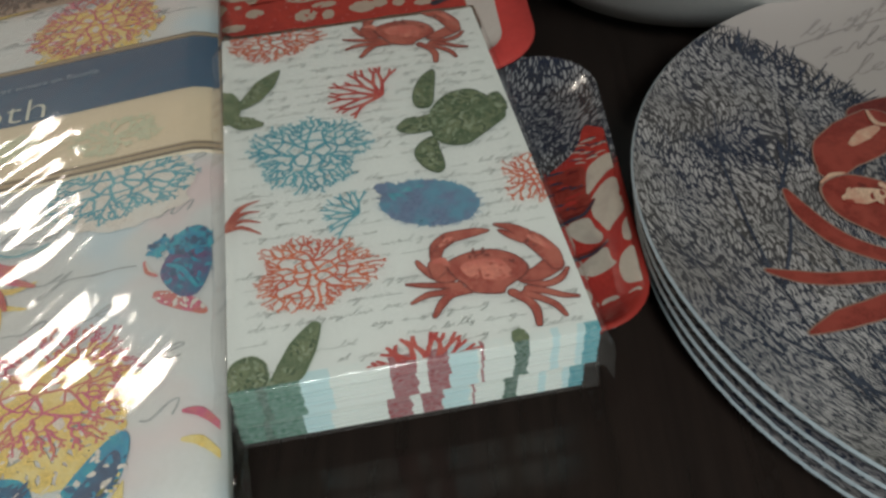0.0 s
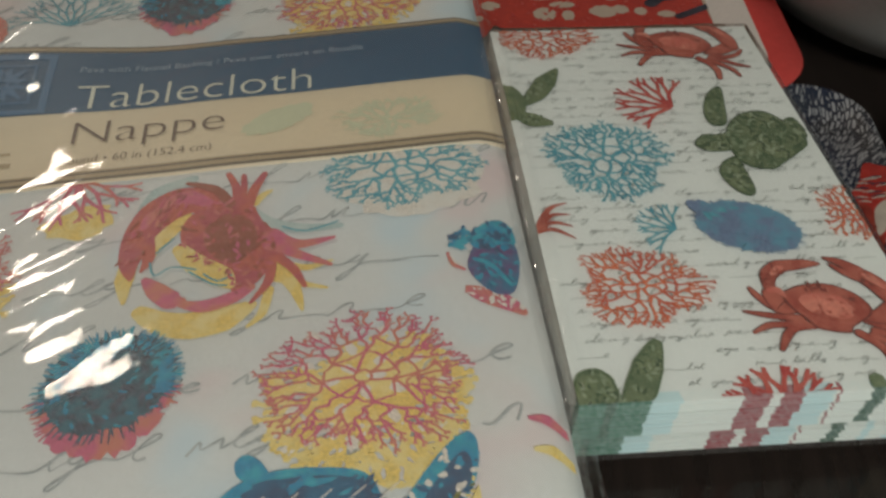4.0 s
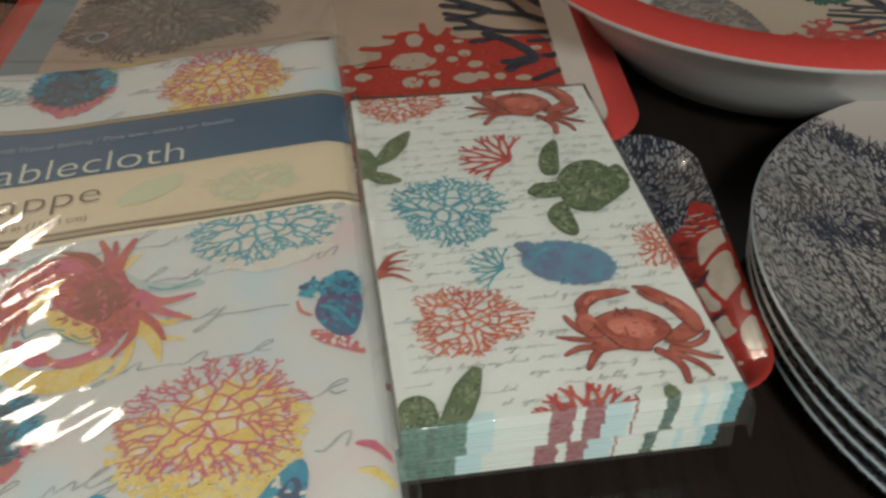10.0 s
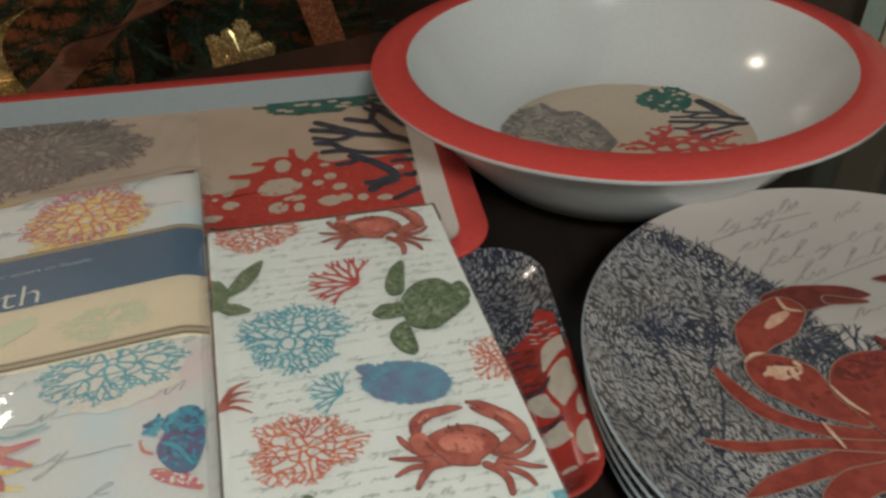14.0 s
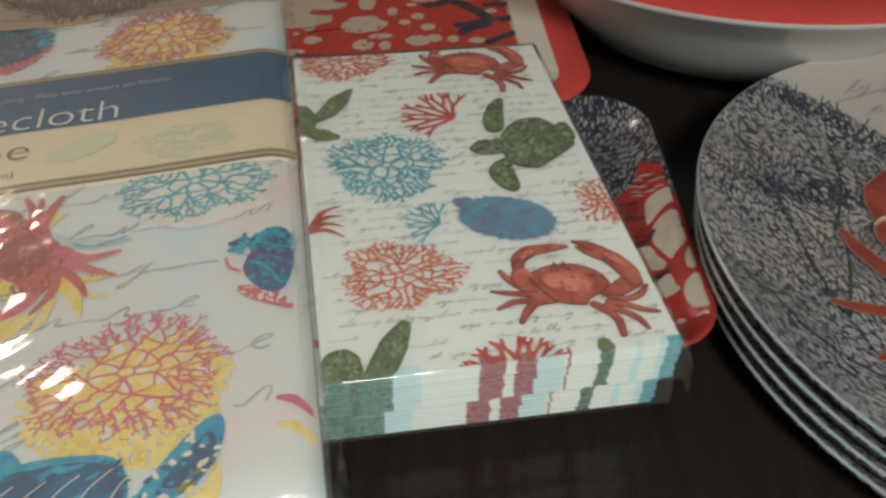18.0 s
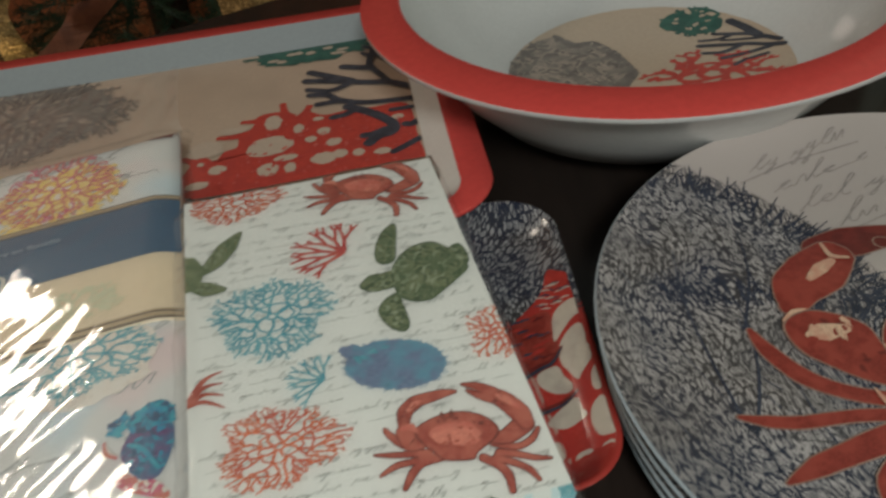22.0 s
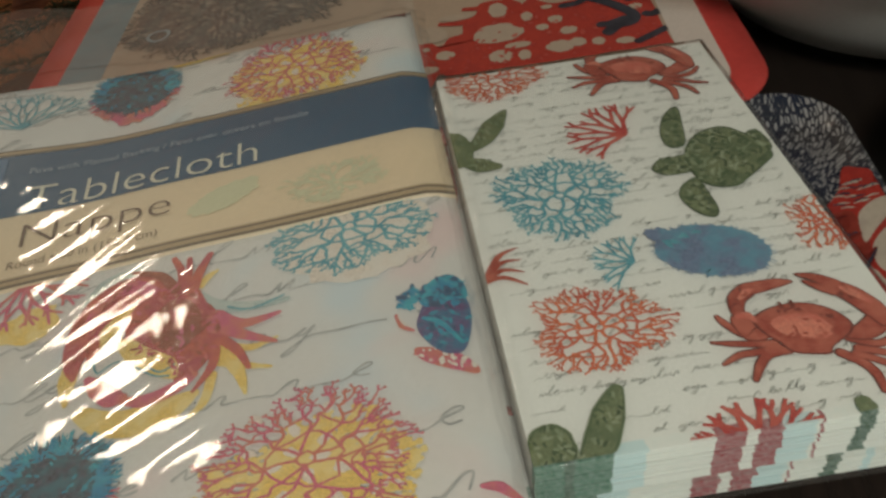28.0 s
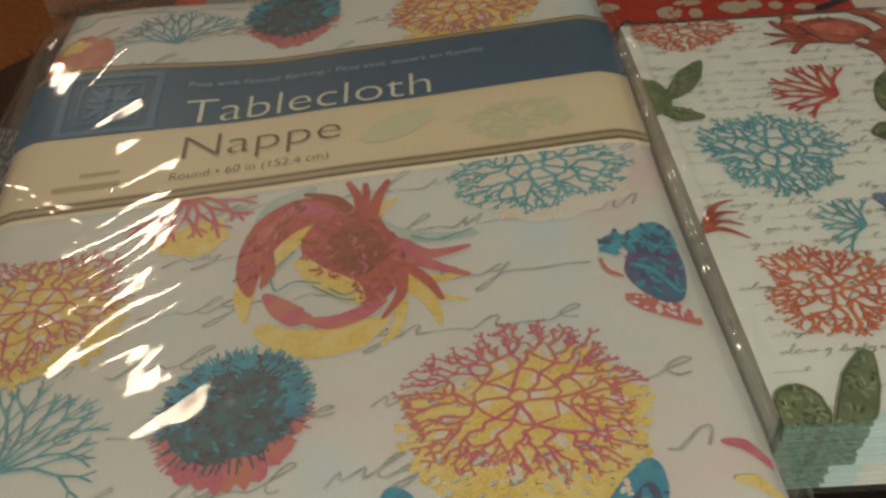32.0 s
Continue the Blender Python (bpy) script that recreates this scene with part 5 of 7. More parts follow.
def bowl_branches(p):
    """A dark branching coral on the side of the print, in tenths of a metre."""
    for pts, w in (([(0.80, -0.16), (0.66, -0.06), (0.52, -0.02), (0.38, 0.01)], 0.020), ([(0.80, -0.10), (0.70, 0.04), (0.58, 0.10), (0.50, 0.13)], 0.018), ([(0.72, 0.02), (0.68, 0.14), (0.63, 0.24)], 0.030), ([(0.60, -0.05), (0.48, -0.10), (0.38, -0.08)], 0.016),
                   ([(0.76, -0.13), (0.60, -0.15), (0.46, -0.17)], 0.016), ([(0.60, 0.09), (0.50, 0.06), (0.40, 0.07)], 0.014), ([(0.74, -0.02), (0.60, 0.02), (0.52, 0.04)], 0.013), ([(0.70, -0.20), (0.58, -0.22), (0.50, -0.26)], 0.014)):
        p.curve(0, 4, pts, w)


motif("fan_print", [I_SMOKE, SMOKE_WASH], bowl, on_bowl, (0.0005, 0.0100), 0.1, bowl_fan, label="grey fan coral print")
motif("coral_print", [I_SEA, BOWL_GROUND], bowl, on_bowl, (0.0425, 0.0410), (0.0190, 0.0190), lambda p: (p.fill(0, 2, [(-1.0, 0.1), (-0.6, 0.75), (-0.1, 0.85), (0.1, 0.6), (0.4, 0.9), (0.95, 0.3), (0.75, -0.55), (0.1, -0.75), (-0.5, -0.45)]), coral(p, 0, 2, 8, 12, 1, 0.09, 0.6), [p.blob(1, 3, 0.5 * math.cos(k * 2.4), 0.45 * math.sin(k * 1.7), 0.10, 0.05, k * 40, 0.2, k, 9, 1) for k in range(12)]), label="sea green coral print")
motif("branch_print", [I_NAVY], bowl, on_bowl, (0.0005, 0.0110), 0.1, bowl_branches, label="dark branching coral print")
motif("coral_print", [I_TRAYRED, BOWL_GROUND], bowl, on_bowl, (0.0365, -0.0215), (0.0370, 0.0260), lambda p: net_coral(p, 0, 3, 5, ((0.2, 5), (0.45, 9), (0.7, 16), (0.9, 22)), 0.065, 0.045, 3, twig=0.14), label="red coral print")

# ---------------------------------------------------------------- prints on the top dinner plate
P_RED = ink("plate_crab_red", (0.225, 0.034, 0.026), (0.30, 0.052, 0.038), rough=0.25)
P_DARK = ink("plate_crab_edge", (0.13, 0.022, 0.02), (0.19, 0.03, 0.025), rough=0.25)
P_PALE = ink("plate_crab_pale", (0.62, 0.42, 0.30), (0.56, 0.28, 0.20), rough=0.25)
P_TEAL = ink("plate_sea_teal", (0.012, 0.085, 0.095), (0.02, 0.12, 0.12), rough=0.25)
P_BEIGE = ink("plate_beige", (0.54, 0.46, 0.40), (0.48, 0.40, 0.35), rough=0.25)
P_DEEP = ink("plate_crab_deep", (0.21, 0.030, 0.024), (0.25, 0.036, 0.028), rough=0.25)
P_LINE = ink("plate_crab_outline", (0.31, 0.20, 0.16), (0.26, 0.14, 0.11), rough=0.25)
motif("crab_print", [P_RED, P_DARK, P_PALE, P_LINE, P_DEEP], plate, on_plate, (0.0175, 0.0), 0.1, plate_crab, 0, label="large red crab print")
motif("coral_print", [P_TEAL, P_BEIGE], plate, on_plate, (0.003, -0.096), (0.036, 0.028), lambda p: (p.blob(0, 2, 0, 0, 1, 0.9, 0, 0.14, 5, 36, 6), [p.blob(1, 3, 0.6 * math.cos(k * 2.1), 0.5 * math.sin(k * 1.3), 0.06, 0.10, k * 50, 0.3, k, 9, 1) for k in range(8)]), label="teal coral print")
for k, (x, y, s) in enumerate(((-0.071, -0.090, 0.009), (-0.044, -0.106, 0.009), (-0.036, -0.111, 0.007))):
    motif("sand_print", [P_BEIGE], plate, on_plate, (x, y), (s, s * 0.55), lambda p: p.blob(0, 1, 0, 0, 1, 1, 0, 0.35, k, 26, 3), -20)


RED_PRINT = ink("net_red_ink", (0.42, 0.045, 0.036), (0.36, 0.04, 0.034), rough=0.12)
CREAM_PRINT = ink("net_cream_ink", (0.52, 0.46, 0.39), (0.44, 0.38, 0.33), rough=0.12, vary=0.1)
P_NAVY = ink("plate_navy_ink", (0.030, 0.036, 0.058), (0.05, 0.058, 0.085), rough=0.2)


def on_coral(x, y, more=0.0):
    """Whether a spot on the plate lies inside the fan coral's two rounds."""
    return min(math.hypot(x + 0.118, y - 0.012), math.hypot(x + 0.090, y + 0.060)) < 0.095 + more


def plate_twigs(p):
    """Dark twigs over the fan coral and a spiky hem along its round edge."""
    rng = random.Random(14)
    for pts in (((-0.051, -0.112), (-0.053, -0.096), (-0.050, -0.078), (-0.044, -0.060)), ((-0.053, -0.096), (-0.070, -0.082), (-0.086, -0.065), (-0.095, -0.029), (-0.108, 0.004)),
                ((-0.086, -0.065), (-0.100, -0.056), (-0.113, -0.040), (-0.122, -0.018)), ((-0.093, -0.035), (-0.083, -0.008), (-0.079, 0.020), (-0.084, 0.048)), ((-0.095, -0.029), (-0.099, 0.020), (-0.096, 0.055)),
                ((-0.050, -0.078), (-0.062, -0.058), (-0.070, -0.035), (-0.072, -0.010)), ((-0.081, 0.012), (-0.070, 0.040), (-0.066, 0.066)), ((-0.052, -0.090), (-0.036, -0.080), (-0.026, -0.062))):
        p.curve(0, 1, pts, [0.0007 - 0.0005 * i / (len(pts) - 1) for i in range(len(pts))])
    for _ in range(160):
        r, a = 0.130 * math.sqrt(rng.random()), rng.uniform(0, 6.283)
        x, y = r * math.cos(a), r * math.sin(a)
        if not on_coral(x, y, -0.001):
            continue
        d = math.atan2(y + 0.165, x + 0.035) + rng.gauss(0, 0.30)
        l, w = rng.uniform(0.004, 0.011), rng.uniform(0.00016, 0.00034)
        ex, ey = x + l * math.cos(d), y + l * math.sin(d)
        if math.hypot(ex, ey) < 0.131:
            p.ribbon(0, 1, [(x, y), ((x + ex) / 2 + rng.uniform(-1, 1) * l * 0.08, (y + ey) / 2), (ex, ey)], [w, w, w * 0.5])
    for k in range(620):
        cx, cy = (-0.118, 0.012) if k % 2 else (-0.090, -0.060)
        a, r0 = radians(-70 + 170 * rng.random()), 0.095 - rng.uniform(0.001, 0.010)
        x, y = cx + r0 * math.cos(a), cy + r0 * math.sin(a)
        d, l = a + rng.gauss(0.25, 0.35), rng.uniform(0.006, 0.014)
        ex, ey = x + l * math.cos(d), y + l * math.sin(d)
        if max(math.hypot(x, y), math.hypot(ex, ey)) < 0.131:
            p.ribbon(0, 1, [(x, y), (ex, ey)], [0.00045, 0.0002])


motif("sprig_print", [P_NAVY], plate, on_plate, (-0.016, 0.022), (0.016, 0.016), lambda p: branch(p, 0, 1, 19, 0.035, 60, 7, 3), 0)
motif("twig_print", [P_NAVY], plate, on_plate, (0, 0), 1.0, plate_twigs, label="dark navy coral twigs")


def plate_script(p):
    """Slanting rows of handwriting and long rules on the pale side of the plate only."""
    for i in range(16):
        y = -0.09 + i * 0.0145
        half = math.sqrt(max(0.0, 0.124 ** 2 - y * y))
        x = -half
        while x < half and on_coral(x * p.c - y * p.s, x * p.s + y * p.c, 0.008):
            x += 0.002
        if x < half - 0.02:
            script(p, 0, 0, x, half, y, 0.0046, 60 + i, 0.00034, 1.3, 2.2)
            if i % 3 == 2:
                p.curve(0, 0, [(x + 0.004, y - 0.004), (x * 0.5 + half * 0.5, y - 0.002), (half - 0.004, y - 0.005)], 0.0004, 10)


P_SCRIPT = ink("plate_script_ink", (0.31, 0.275, 0.265), (0.38, 0.335, 0.315), rough=0.25)
motif("script_print", [P_SCRIPT], plate, on_plate, (0, 0), 1.0, plate_script, 21)

# ---------------------------------------------------------------- prints on the small plate
def on_small(x, y):
    k = max(0.0, min(SW / 2 - abs(x), SL / 2 - abs(y)))
    steep = ((0.0, SZ),) + SMALL_WALL
    for (a, za), (b, zb) in zip(steep, steep[1:]):
        if a <= k <= b:
            return za + (zb - za) * (k - a) / (b - a)
    return SMALL_WALL[-1][1]


IN_SMALL = (-SW / 2 + 0.003, -SL / 2 + 0.003, SW / 2 - 0.0025, SL / 2 - 0.003)


def small_net(p):
    """A broad red net with large cream cells down the plate's side, crossed by dark claws, in tenths of a metre."""
    p.fill(0, 1, [(0.70, 0.32), (0.74, 0.28), (0.776, 0.22), (0.776, 0.11), (0.776, -0.07), (0.776, -0.29), (0.776, -0.52), (0.762, -0.61), (0.725, -0.69), (0.66, -0.74), (0.58, -0.76), (0.45, -0.70), (0.40, -0.45), (0.42, -0.20), (0.46, -0.04), (0.52, 0.07), (0.60, 0.15), (0.66, 0.22)], 1.0, 16)
    p.fill(4, 2, [(0.50, 0.04), (0.58, 0.09), (0.66, 0.10), (0.67, -0.02), (0.66, -0.11), (0.58, -0.18), (0.46, -0.20), (0.44, -0.08)], 1.0, 8)
    for cell in ([(0.68, 0.07), (0.73, 0.10), (0.772, 0.08), (0.772, 0.01), (0.74, 0.00), (0.70, -0.03), (0.66, -0.07), (0.66, -0.02)],
                 [(0.67, -0.10), (0.71, -0.05), (0.75, -0.04), (0.77, -0.08), (0.76, -0.15), (0.774, -0.17), (0.77, -0.22), (0.72, -0.27), (0.70, -0.29), (0.68, -0.24), (0.66, -0.18)],
                 [(0.57, -0.21), (0.64, -0.19), (0.66, -0.25), (0.68, -0.30), (0.66, -0.33), (0.60, -0.31), (0.56, -0.26)],
                 [(0.56, -0.45), (0.62, -0.39), (0.68, -0.36), (0.69, -0.42), (0.70, -0.45), (0.66, -0.47), (0.61, -0.48)],
                 [(0.745, -0.30), (0.768, -0.27), (0.772, -0.34), (0.76, -0.38), (0.74, -0.36)],
                 [(0.72, -0.43), (0.76, -0.41), (0.773, -0.49), (0.77, -0.57), (0.74, -0.57), (0.715, -0.55), (0.705, -0.49)],
                 [(0.715, -0.60), (0.750, -0.595), (0.755, -0.625), (0.735, -0.660), (0.715, -0.640)],
                 [(0.675, -0.665), (0.695, -0.665), (0.695, -0.695), (0.675, -0.715), (0.660, -0.695)],
                 [(0.63, -0.60), (0.68, -0.59), (0.69, -0.64), (0.67, -0.68), (0.63, -0.66)],
                 [(0.52, -0.55), (0.58, -0.53), (0.60, -0.58), (0.56, -0.63), (0.51, -0.61)]):
        p.fill(1, 3, cell, 1.0, 5)
    rng = random.Random(3)
    for k in range(26):
        x, y = rng.uniform(0.62, 0.75), rng.uniform(0.11, 0.24)
        p.ribbon(2 if k % 2 else 1, 3, [(x - 0.022, y + 0.006), (x, y + 0.004), (x + 0.018, y - 0.008)], [0.002, 0.004, 0.002])
    for k in range(30):
        x, y = rng.uniform(0.48, 0.64), rng.uniform(-0.14, 0.08)
        p.ribbon((2, 0, 3)[k % 3], 4, [(x - 0.025, y - 0.010), (x, y), (x + 0.025, y + 0.002)], [0.003, 0.007, 0.003])
    for pts, w in (([(0.50, -0.23), (0.58, -0.185), (0.63, -0.165), (0.675, -0.11)], [0.020, 0.018, 0.016, 0.006]), ([(0.52, -0.40), (0.62, -0.375), (0.65, -0.36), (0.69, -0.335)], [0.018, 0.014, 0.012, 0.005])):
        p.curve(3, 5, pts, w)
        p.curve(2, 6, [(x, y - 0.006) for x, y in pts], [k * 0.4 for k in w])


bm = bmesh.new()
loft(bm, [[(x, y, z + 0.0013) for x, y in rounded(SW - 2 * k, SL - 2 * k, max(0.024 - k, 0.006))] for k, z in ((0.0012, SZ - 0.0004),) + SMALL_WALL], cap_last=True)
part("glaze", bm, GLAZE, small, "clear hard glaze over the print").visible_shadow = False
motif("net_print", [RED_PRINT, CREAM_PRINT, P_NAVY, P_DARK, P_RED], small, on_small, (0, 0), 0.1, small_net, 0, IN_SMALL, 0.0005, "red net coral print with large cream cells")

# ---------------------------------------------------------------- prints on the napkins
N3 = [I_RED, I_DARKRED, I_ROSE]
G3 = [I_GREEN, I_DARKGREEN, I_LIGHTGREEN]


def nap_motif(name, mats, at, size, draw, turn=0.0, label=""):
    return motif(name, mats, top_pack, on_nap, at, size, draw, turn, IN_NAP, label=label)


nap_motif("coral_print", [I_ORANGE], (-0.0330, 0.0890), (0.0215, 0.0165), lambda p: net_coral(p, 0, 1, 21), label="orange coral print")
nap_motif("crab_print", N3, (0.0236, 0.0790), 0.0275, crab, -2, "red crab print")
nap_motif("turtle_print", G3, (-0.0540, 0.0430), (0.0095, 0.0095), lambda p: (p.curve(1, 1, [(0.5, -0.1), (1.1, 0.5), (1.65, 1.35), (2.25, 2.2)], [0.18, 0.42, 0.46, 0.10]), p.curve(0, 2, [(0.5, -0.1), (1.1, 0.5), (1.65, 1.35), (2.25, 2.2)], [0.15, 0.38, 0.42, 0.06]), p.curve(1, 1, [(0.2, -0.8), (0.7, -1.15), (1.3, -1.35)], [0.28, 0.44, 0.20]), p.curve(0, 2, [(0.2, -0.8), (0.7, -1.15), (1.3, -1.35)], [0.24, 0.40, 0.16]), p.blob(0, 3, -0.15, 0, 0.75, 1.2, 0, 0.05, 1), [p.blob((2, 1)[k % 2], 4, 0.7 + 0.065 * k + 0.18 * math.sin(k * 5), 0.2 + 0.085 * k + 0.1 * math.sin(k * 3), 0.10, 0.05, k * 40, 0.2, k, 8, 1) for k in range(20)], [p.blob((2, 1)[k % 2], 4, 0.35 + 0.08 * k, -1.1 + 0.2 * math.sin(k * 5), 0.09, 0.05, k * 40, 0.2, k, 8, 1) for k in range(10)]), label="green turtle print")
nap_motif("branch_print", [I_BRANCH], (-0.0035, 0.0450), (0.0130, 0.0130), lambda p: branch(p, 0, 1, 6, 0.080, 78, 6, 2), 55, "crimson branching coral print")
nap_motif("turtle_print", G3, (0.0376, 0.0155), 0.0142, turtle, 0, "green sea turtle print")
nap_motif("coral_print", [I_TEAL], (-0.0240, 0.0090), (0.0225, 0.0215), lambda p: net_coral(p, 0, 1, 31), label="teal coral print")
nap_motif("coral_print", [I_ORANGE], (0.0535, -0.0230), (0.0115, 0.0130), lambda p: net_coral(p, 0, 1, 41, ((0.12, 5), (0.32, 9), (0.55, 17), (0.78, 28), (0.9, 36)), 0.036, 0.022, 3, twig=0.1), label="orange coral print")
nap_motif("branch_print", [I_TEAL], (-0.0170, -0.0235), (0.0088, 0.0082), lambda p: branch(p, 0, 1, 8, 0.065, 80, 6, 2), 62, "small teal coral print")
nap_motif("urchin_print", [I_BLUE, I_VIOLET, I_TEAL], (0.0150, -0.0275), (0.0175, 0.0115), lambda p: (p.blob(0, 1, 0, 0, 1, 1, 0, 0.035, 3, 90, 3), fringe(p, 0, 1, 120, 0.9, 1.05, 0.02, 4), p.blob(2, 2, -0.25, 0.25, 0.5, 0.4, 0, 0.3, 4, 30, 2), p.blob(0, 3, -0.95, 0.45, 0.22, 0.28, 0, 0.2, 5, 20, 2), p.blob(0, 3, 0.1, 0.1, 0.7, 0.6, 0, 0.25, 6, 40, 2)), -18, "smoky blue urchin print")
nap_motif("leg_print", [I_RED], (-0.0560, -0.0235), (0.012, 0.009), lambda p: [p.curve(0, 1, [(0, -0.3), (0.5, -0.2 + 0.35 * k), (1.05, -0.7 + 0.62 * k)], [0.10, 0.10, 0.02]) for k in range(4)])
nap_motif("coral_print", [I_ORANGE], (-0.0272, -0.0510), (0.0205, 0.0165), lambda p: net_coral(p, 0, 1, 51), label="orange-red coral print")
nap_motif("crab_print", N3, (0.0283, -0.0636), 0.0275, crab, 0, "red crab print")
def corner_turtle(p):
    """A flipper that points up and the edge of a shell, cut off by the napkin's fold."""
    rng = random.Random(5)
    flip = [(0.0, -0.7), (0.45, 0.0), (0.85, 0.75), (1.25, 1.45)]
    p.curve(2, 1, flip, [0.36, 0.47, 0.45, 0.22])
    p.curve(1, 2, flip, [0.33, 0.44, 0.42, 0.19])
    p.curve(0, 3, flip, [0.29, 0.39, 0.37, 0.15])
    p.blob(2, 1, -0.85, -0.05, 0.66, 0.82, -10, 0.03, 2)
    p.blob(1, 2, -0.85, -0.05, 0.62, 0.78, -10, 0.03, 2)
    p.blob(0, 3, -0.85, -0.05, 0.57, 0.73, -10, 0.03, 2)
    for k in range(60):
        if rng.random() < 0.55:
            s, o = rng.random(), rng.uniform(-0.32, 0.32)
            x, y = 0.0 + 1.15 * s + o * 0.85, -0.6 + 1.95 * s - o * 0.5
        else:
            a, r = rng.uniform(0, 6.28), 0.55 * math.sqrt(rng.random())
            x, y = -0.85 + r * math.cos(a), -0.05 + r * 1.25 * math.sin(a)
        p.blob(2 if rng.random() < 0.45 else 1, 4, x, y, 0.10, 0.045, rng.uniform(0, 180), 0.4, k, 8, 1)


nap_motif("turtle_print", G3, (-0.0415, -0.0880), (0.010, 0.010), corner_turtle, label="green turtle print")
nap_motif("branch_print", [I_BRANCH], (0.0000, -0.0890), (0.0140, 0.0100), lambda p: branch(p, 0, 1, 16, 0.09, 70, 6, 2), 10, "crimson coral print")
nap_motif("flipper_print", G3, (0.0310, -0.0910), (0.0025, 0.0035), lambda p: p.blob(0, 1, 0, 0, 1, 1, 0, 0.1, 2))


def nap_script(p):
    for i in range(33):
        script(p, 0, 0, -NW / 2 + 0.002, NW / 2 - 0.002, -NL / 2 + 0.005 + i * 0.0055, 0.0014, 100 + i, 0.00016, 0.6, 1.8)


motif("script_print", [SCRIPT], top_pack, on_nap, (0, 0), 1.0, nap_script, 0, IN_NAP, 0.0002, "faint grey handwriting print")

# ---------------------------------------------------------------- prints on the tablecloth
def cloth_motif(name, mats, at, size, draw, turn=0.0, label="", lift=0.0004):
    return motif(name, mats, cloth, on_cloth, at, size, draw, turn, IN_CLOTH, lift, label)


def two_tone(seed, drop=-0.30):
    """A coral printed twice: a yellow print set off below, a pink one over it."""
    def draw(p):
        net_coral(p, 1, 1, seed + 9, wide=0.045, thin=0.040, cross=6, at=(0.05, drop))
        p.specks((2, 1), 2, [(-0.8, drop - 0.5), (0.9, drop - 0.5), (0.9, drop), (-0.8, drop)], 120, 0.030, 0.022, seed)
        p.blob(1, 2, 0.03, drop * 0.7, 0.54, 0.46, 0, 0.22, seed, 60, 3)
        p.blob(1, 2, 0, 0, 0.42, 0.42, 0, 0.22, seed + 1, 40, 3)
        rng = random.Random(seed)
        for k in range(16):
            a, r = 2.4 * k, 0.12 + 0.05 * k
            p.blob(2, 3, r * math.cos(a), r * math.sin(a), 0.09, 0.055, math.degrees(a), 0.2, k, 12, 1)
        net_coral(p, 0, 4, seed, wide=0.014, thin=0.013)
    return draw


def dark_blob(seed):
    def draw(p):
        rng = random.Random(seed)
        p.blob(2, 1, 0.04, -0.30, 0.84, 0.90, 0, 0.09, seed, 60, 3)
        fringe(p, 2, 1, 60, 0.9, 1.08, 0.03, seed + 3, (190, 350))
        p.blob(1, 2, 0, 0.05, 0.93, 0.86, 0, 0.06, seed + 1, 60, 3)
        fringe(p, 0, 3, 130, 0.74, 1.02, 0.022, seed, (-20, 200))
        fringe(p, 1, 3, 90, 0.74, 0.97, 0.022, seed + 7)
        for _ in range(150):
            a, r = rng.uniform(0, 6.28), rng.uniform(0.02, 0.85) ** 0.5
            p.ribbon(0 if rng.random() < 0.35 + 0.4 * (math.sin(a) > 0.3) * r else 1, 4, [(r * math.cos(a), r * math.sin(a) * 0.9 + 0.05), ((r + 0.07) * math.cos(a + 0.1), (r + 0.07) * math.sin(a + 0.1) * 0.9 + 0.05)], 0.018)
    return draw


I_DEEPBLUE = ink("deep_blue_ink", (0.035, 0.075, 0.16), (0.02, 0.13, 0.25))
I_OLIVE = ink("olive_yellow_ink", (0.22, 0.20, 0.04), (0.14, 0.15, 0.05))
PALE_TEAL = ink("pale_teal_wash", (0.42, 0.53, 0.52), (0.52, 0.60, 0.57))
I_RUST = ink("rust_red_ink", (0.30, 0.075, 0.04), (0.38, 0.10, 0.06))
PALE_FLESH = ink("pale_vinyl_ink", (0.74, 0.66, 0.58), (0.76, 0.72, 0.66))
COR = [I_PINK, I_YELLOW, PALE_FLESH]
BLB = [I_CYAN, I_URCHIN, I_PINK]
cloth_motif("coral_print", COR, (0.0610, 0.1120), (0.0300, 0.0275), two_tone(61), label="pink and yellow coral print")
cloth_motif("urchin_print", BLB, (-0.0125, 0.1205), (0.0205, 0.0215), dark_blob(62), label="dark blue and pink urchin print")
cloth_motif("branch_print", [I_TEAL], (-0.0630, 0.1170), (0.0170, 0.0150), lambda p: branch(p, 0, 1, 63, 0.035, 70, 8, 3), 10, "teal sea fan print")
cloth_motif("wash_print", [I_YELLOW], (0.0120, 0.1400), (0.022, 0.006), lambda p: p.blob(0, 1, 0, 0, 1, 1, 0, 0.12, 3))
cloth_motif("coral_print", [I_TEAL, PALE_FLESH], (0.0785, -0.0015), (0.0295, 0.0230), lambda p: (p.blob(1, 1, 0.1, -0.3, 0.95, 0.85, 0, 0.1, 3), net_coral(p, 0, 2, 64)), label="teal coral print")
cloth_motif("crab_print", [I_CRAB, I_PINK, I_YELLOW, PALE_TEAL, I_RUST, I_TEAL], (0.0092, -0.0345), 0.0315, curled_crab, 0, "orange-red and yellow crab print")
cloth_motif("wash_print", [I_ROSE, I_YELLOW], (-0.1010, 0.0960), (0.0150, 0.0165), lambda p: (p.blob(0, 1, 0, 0, 1, 1, 10, 0.08, 5), p.blob(1, 2, -0.2, 0.5, 0.4, 0.3, 20, 0.3, 6)), 0, "rose and yellow wash print cut by the fold")
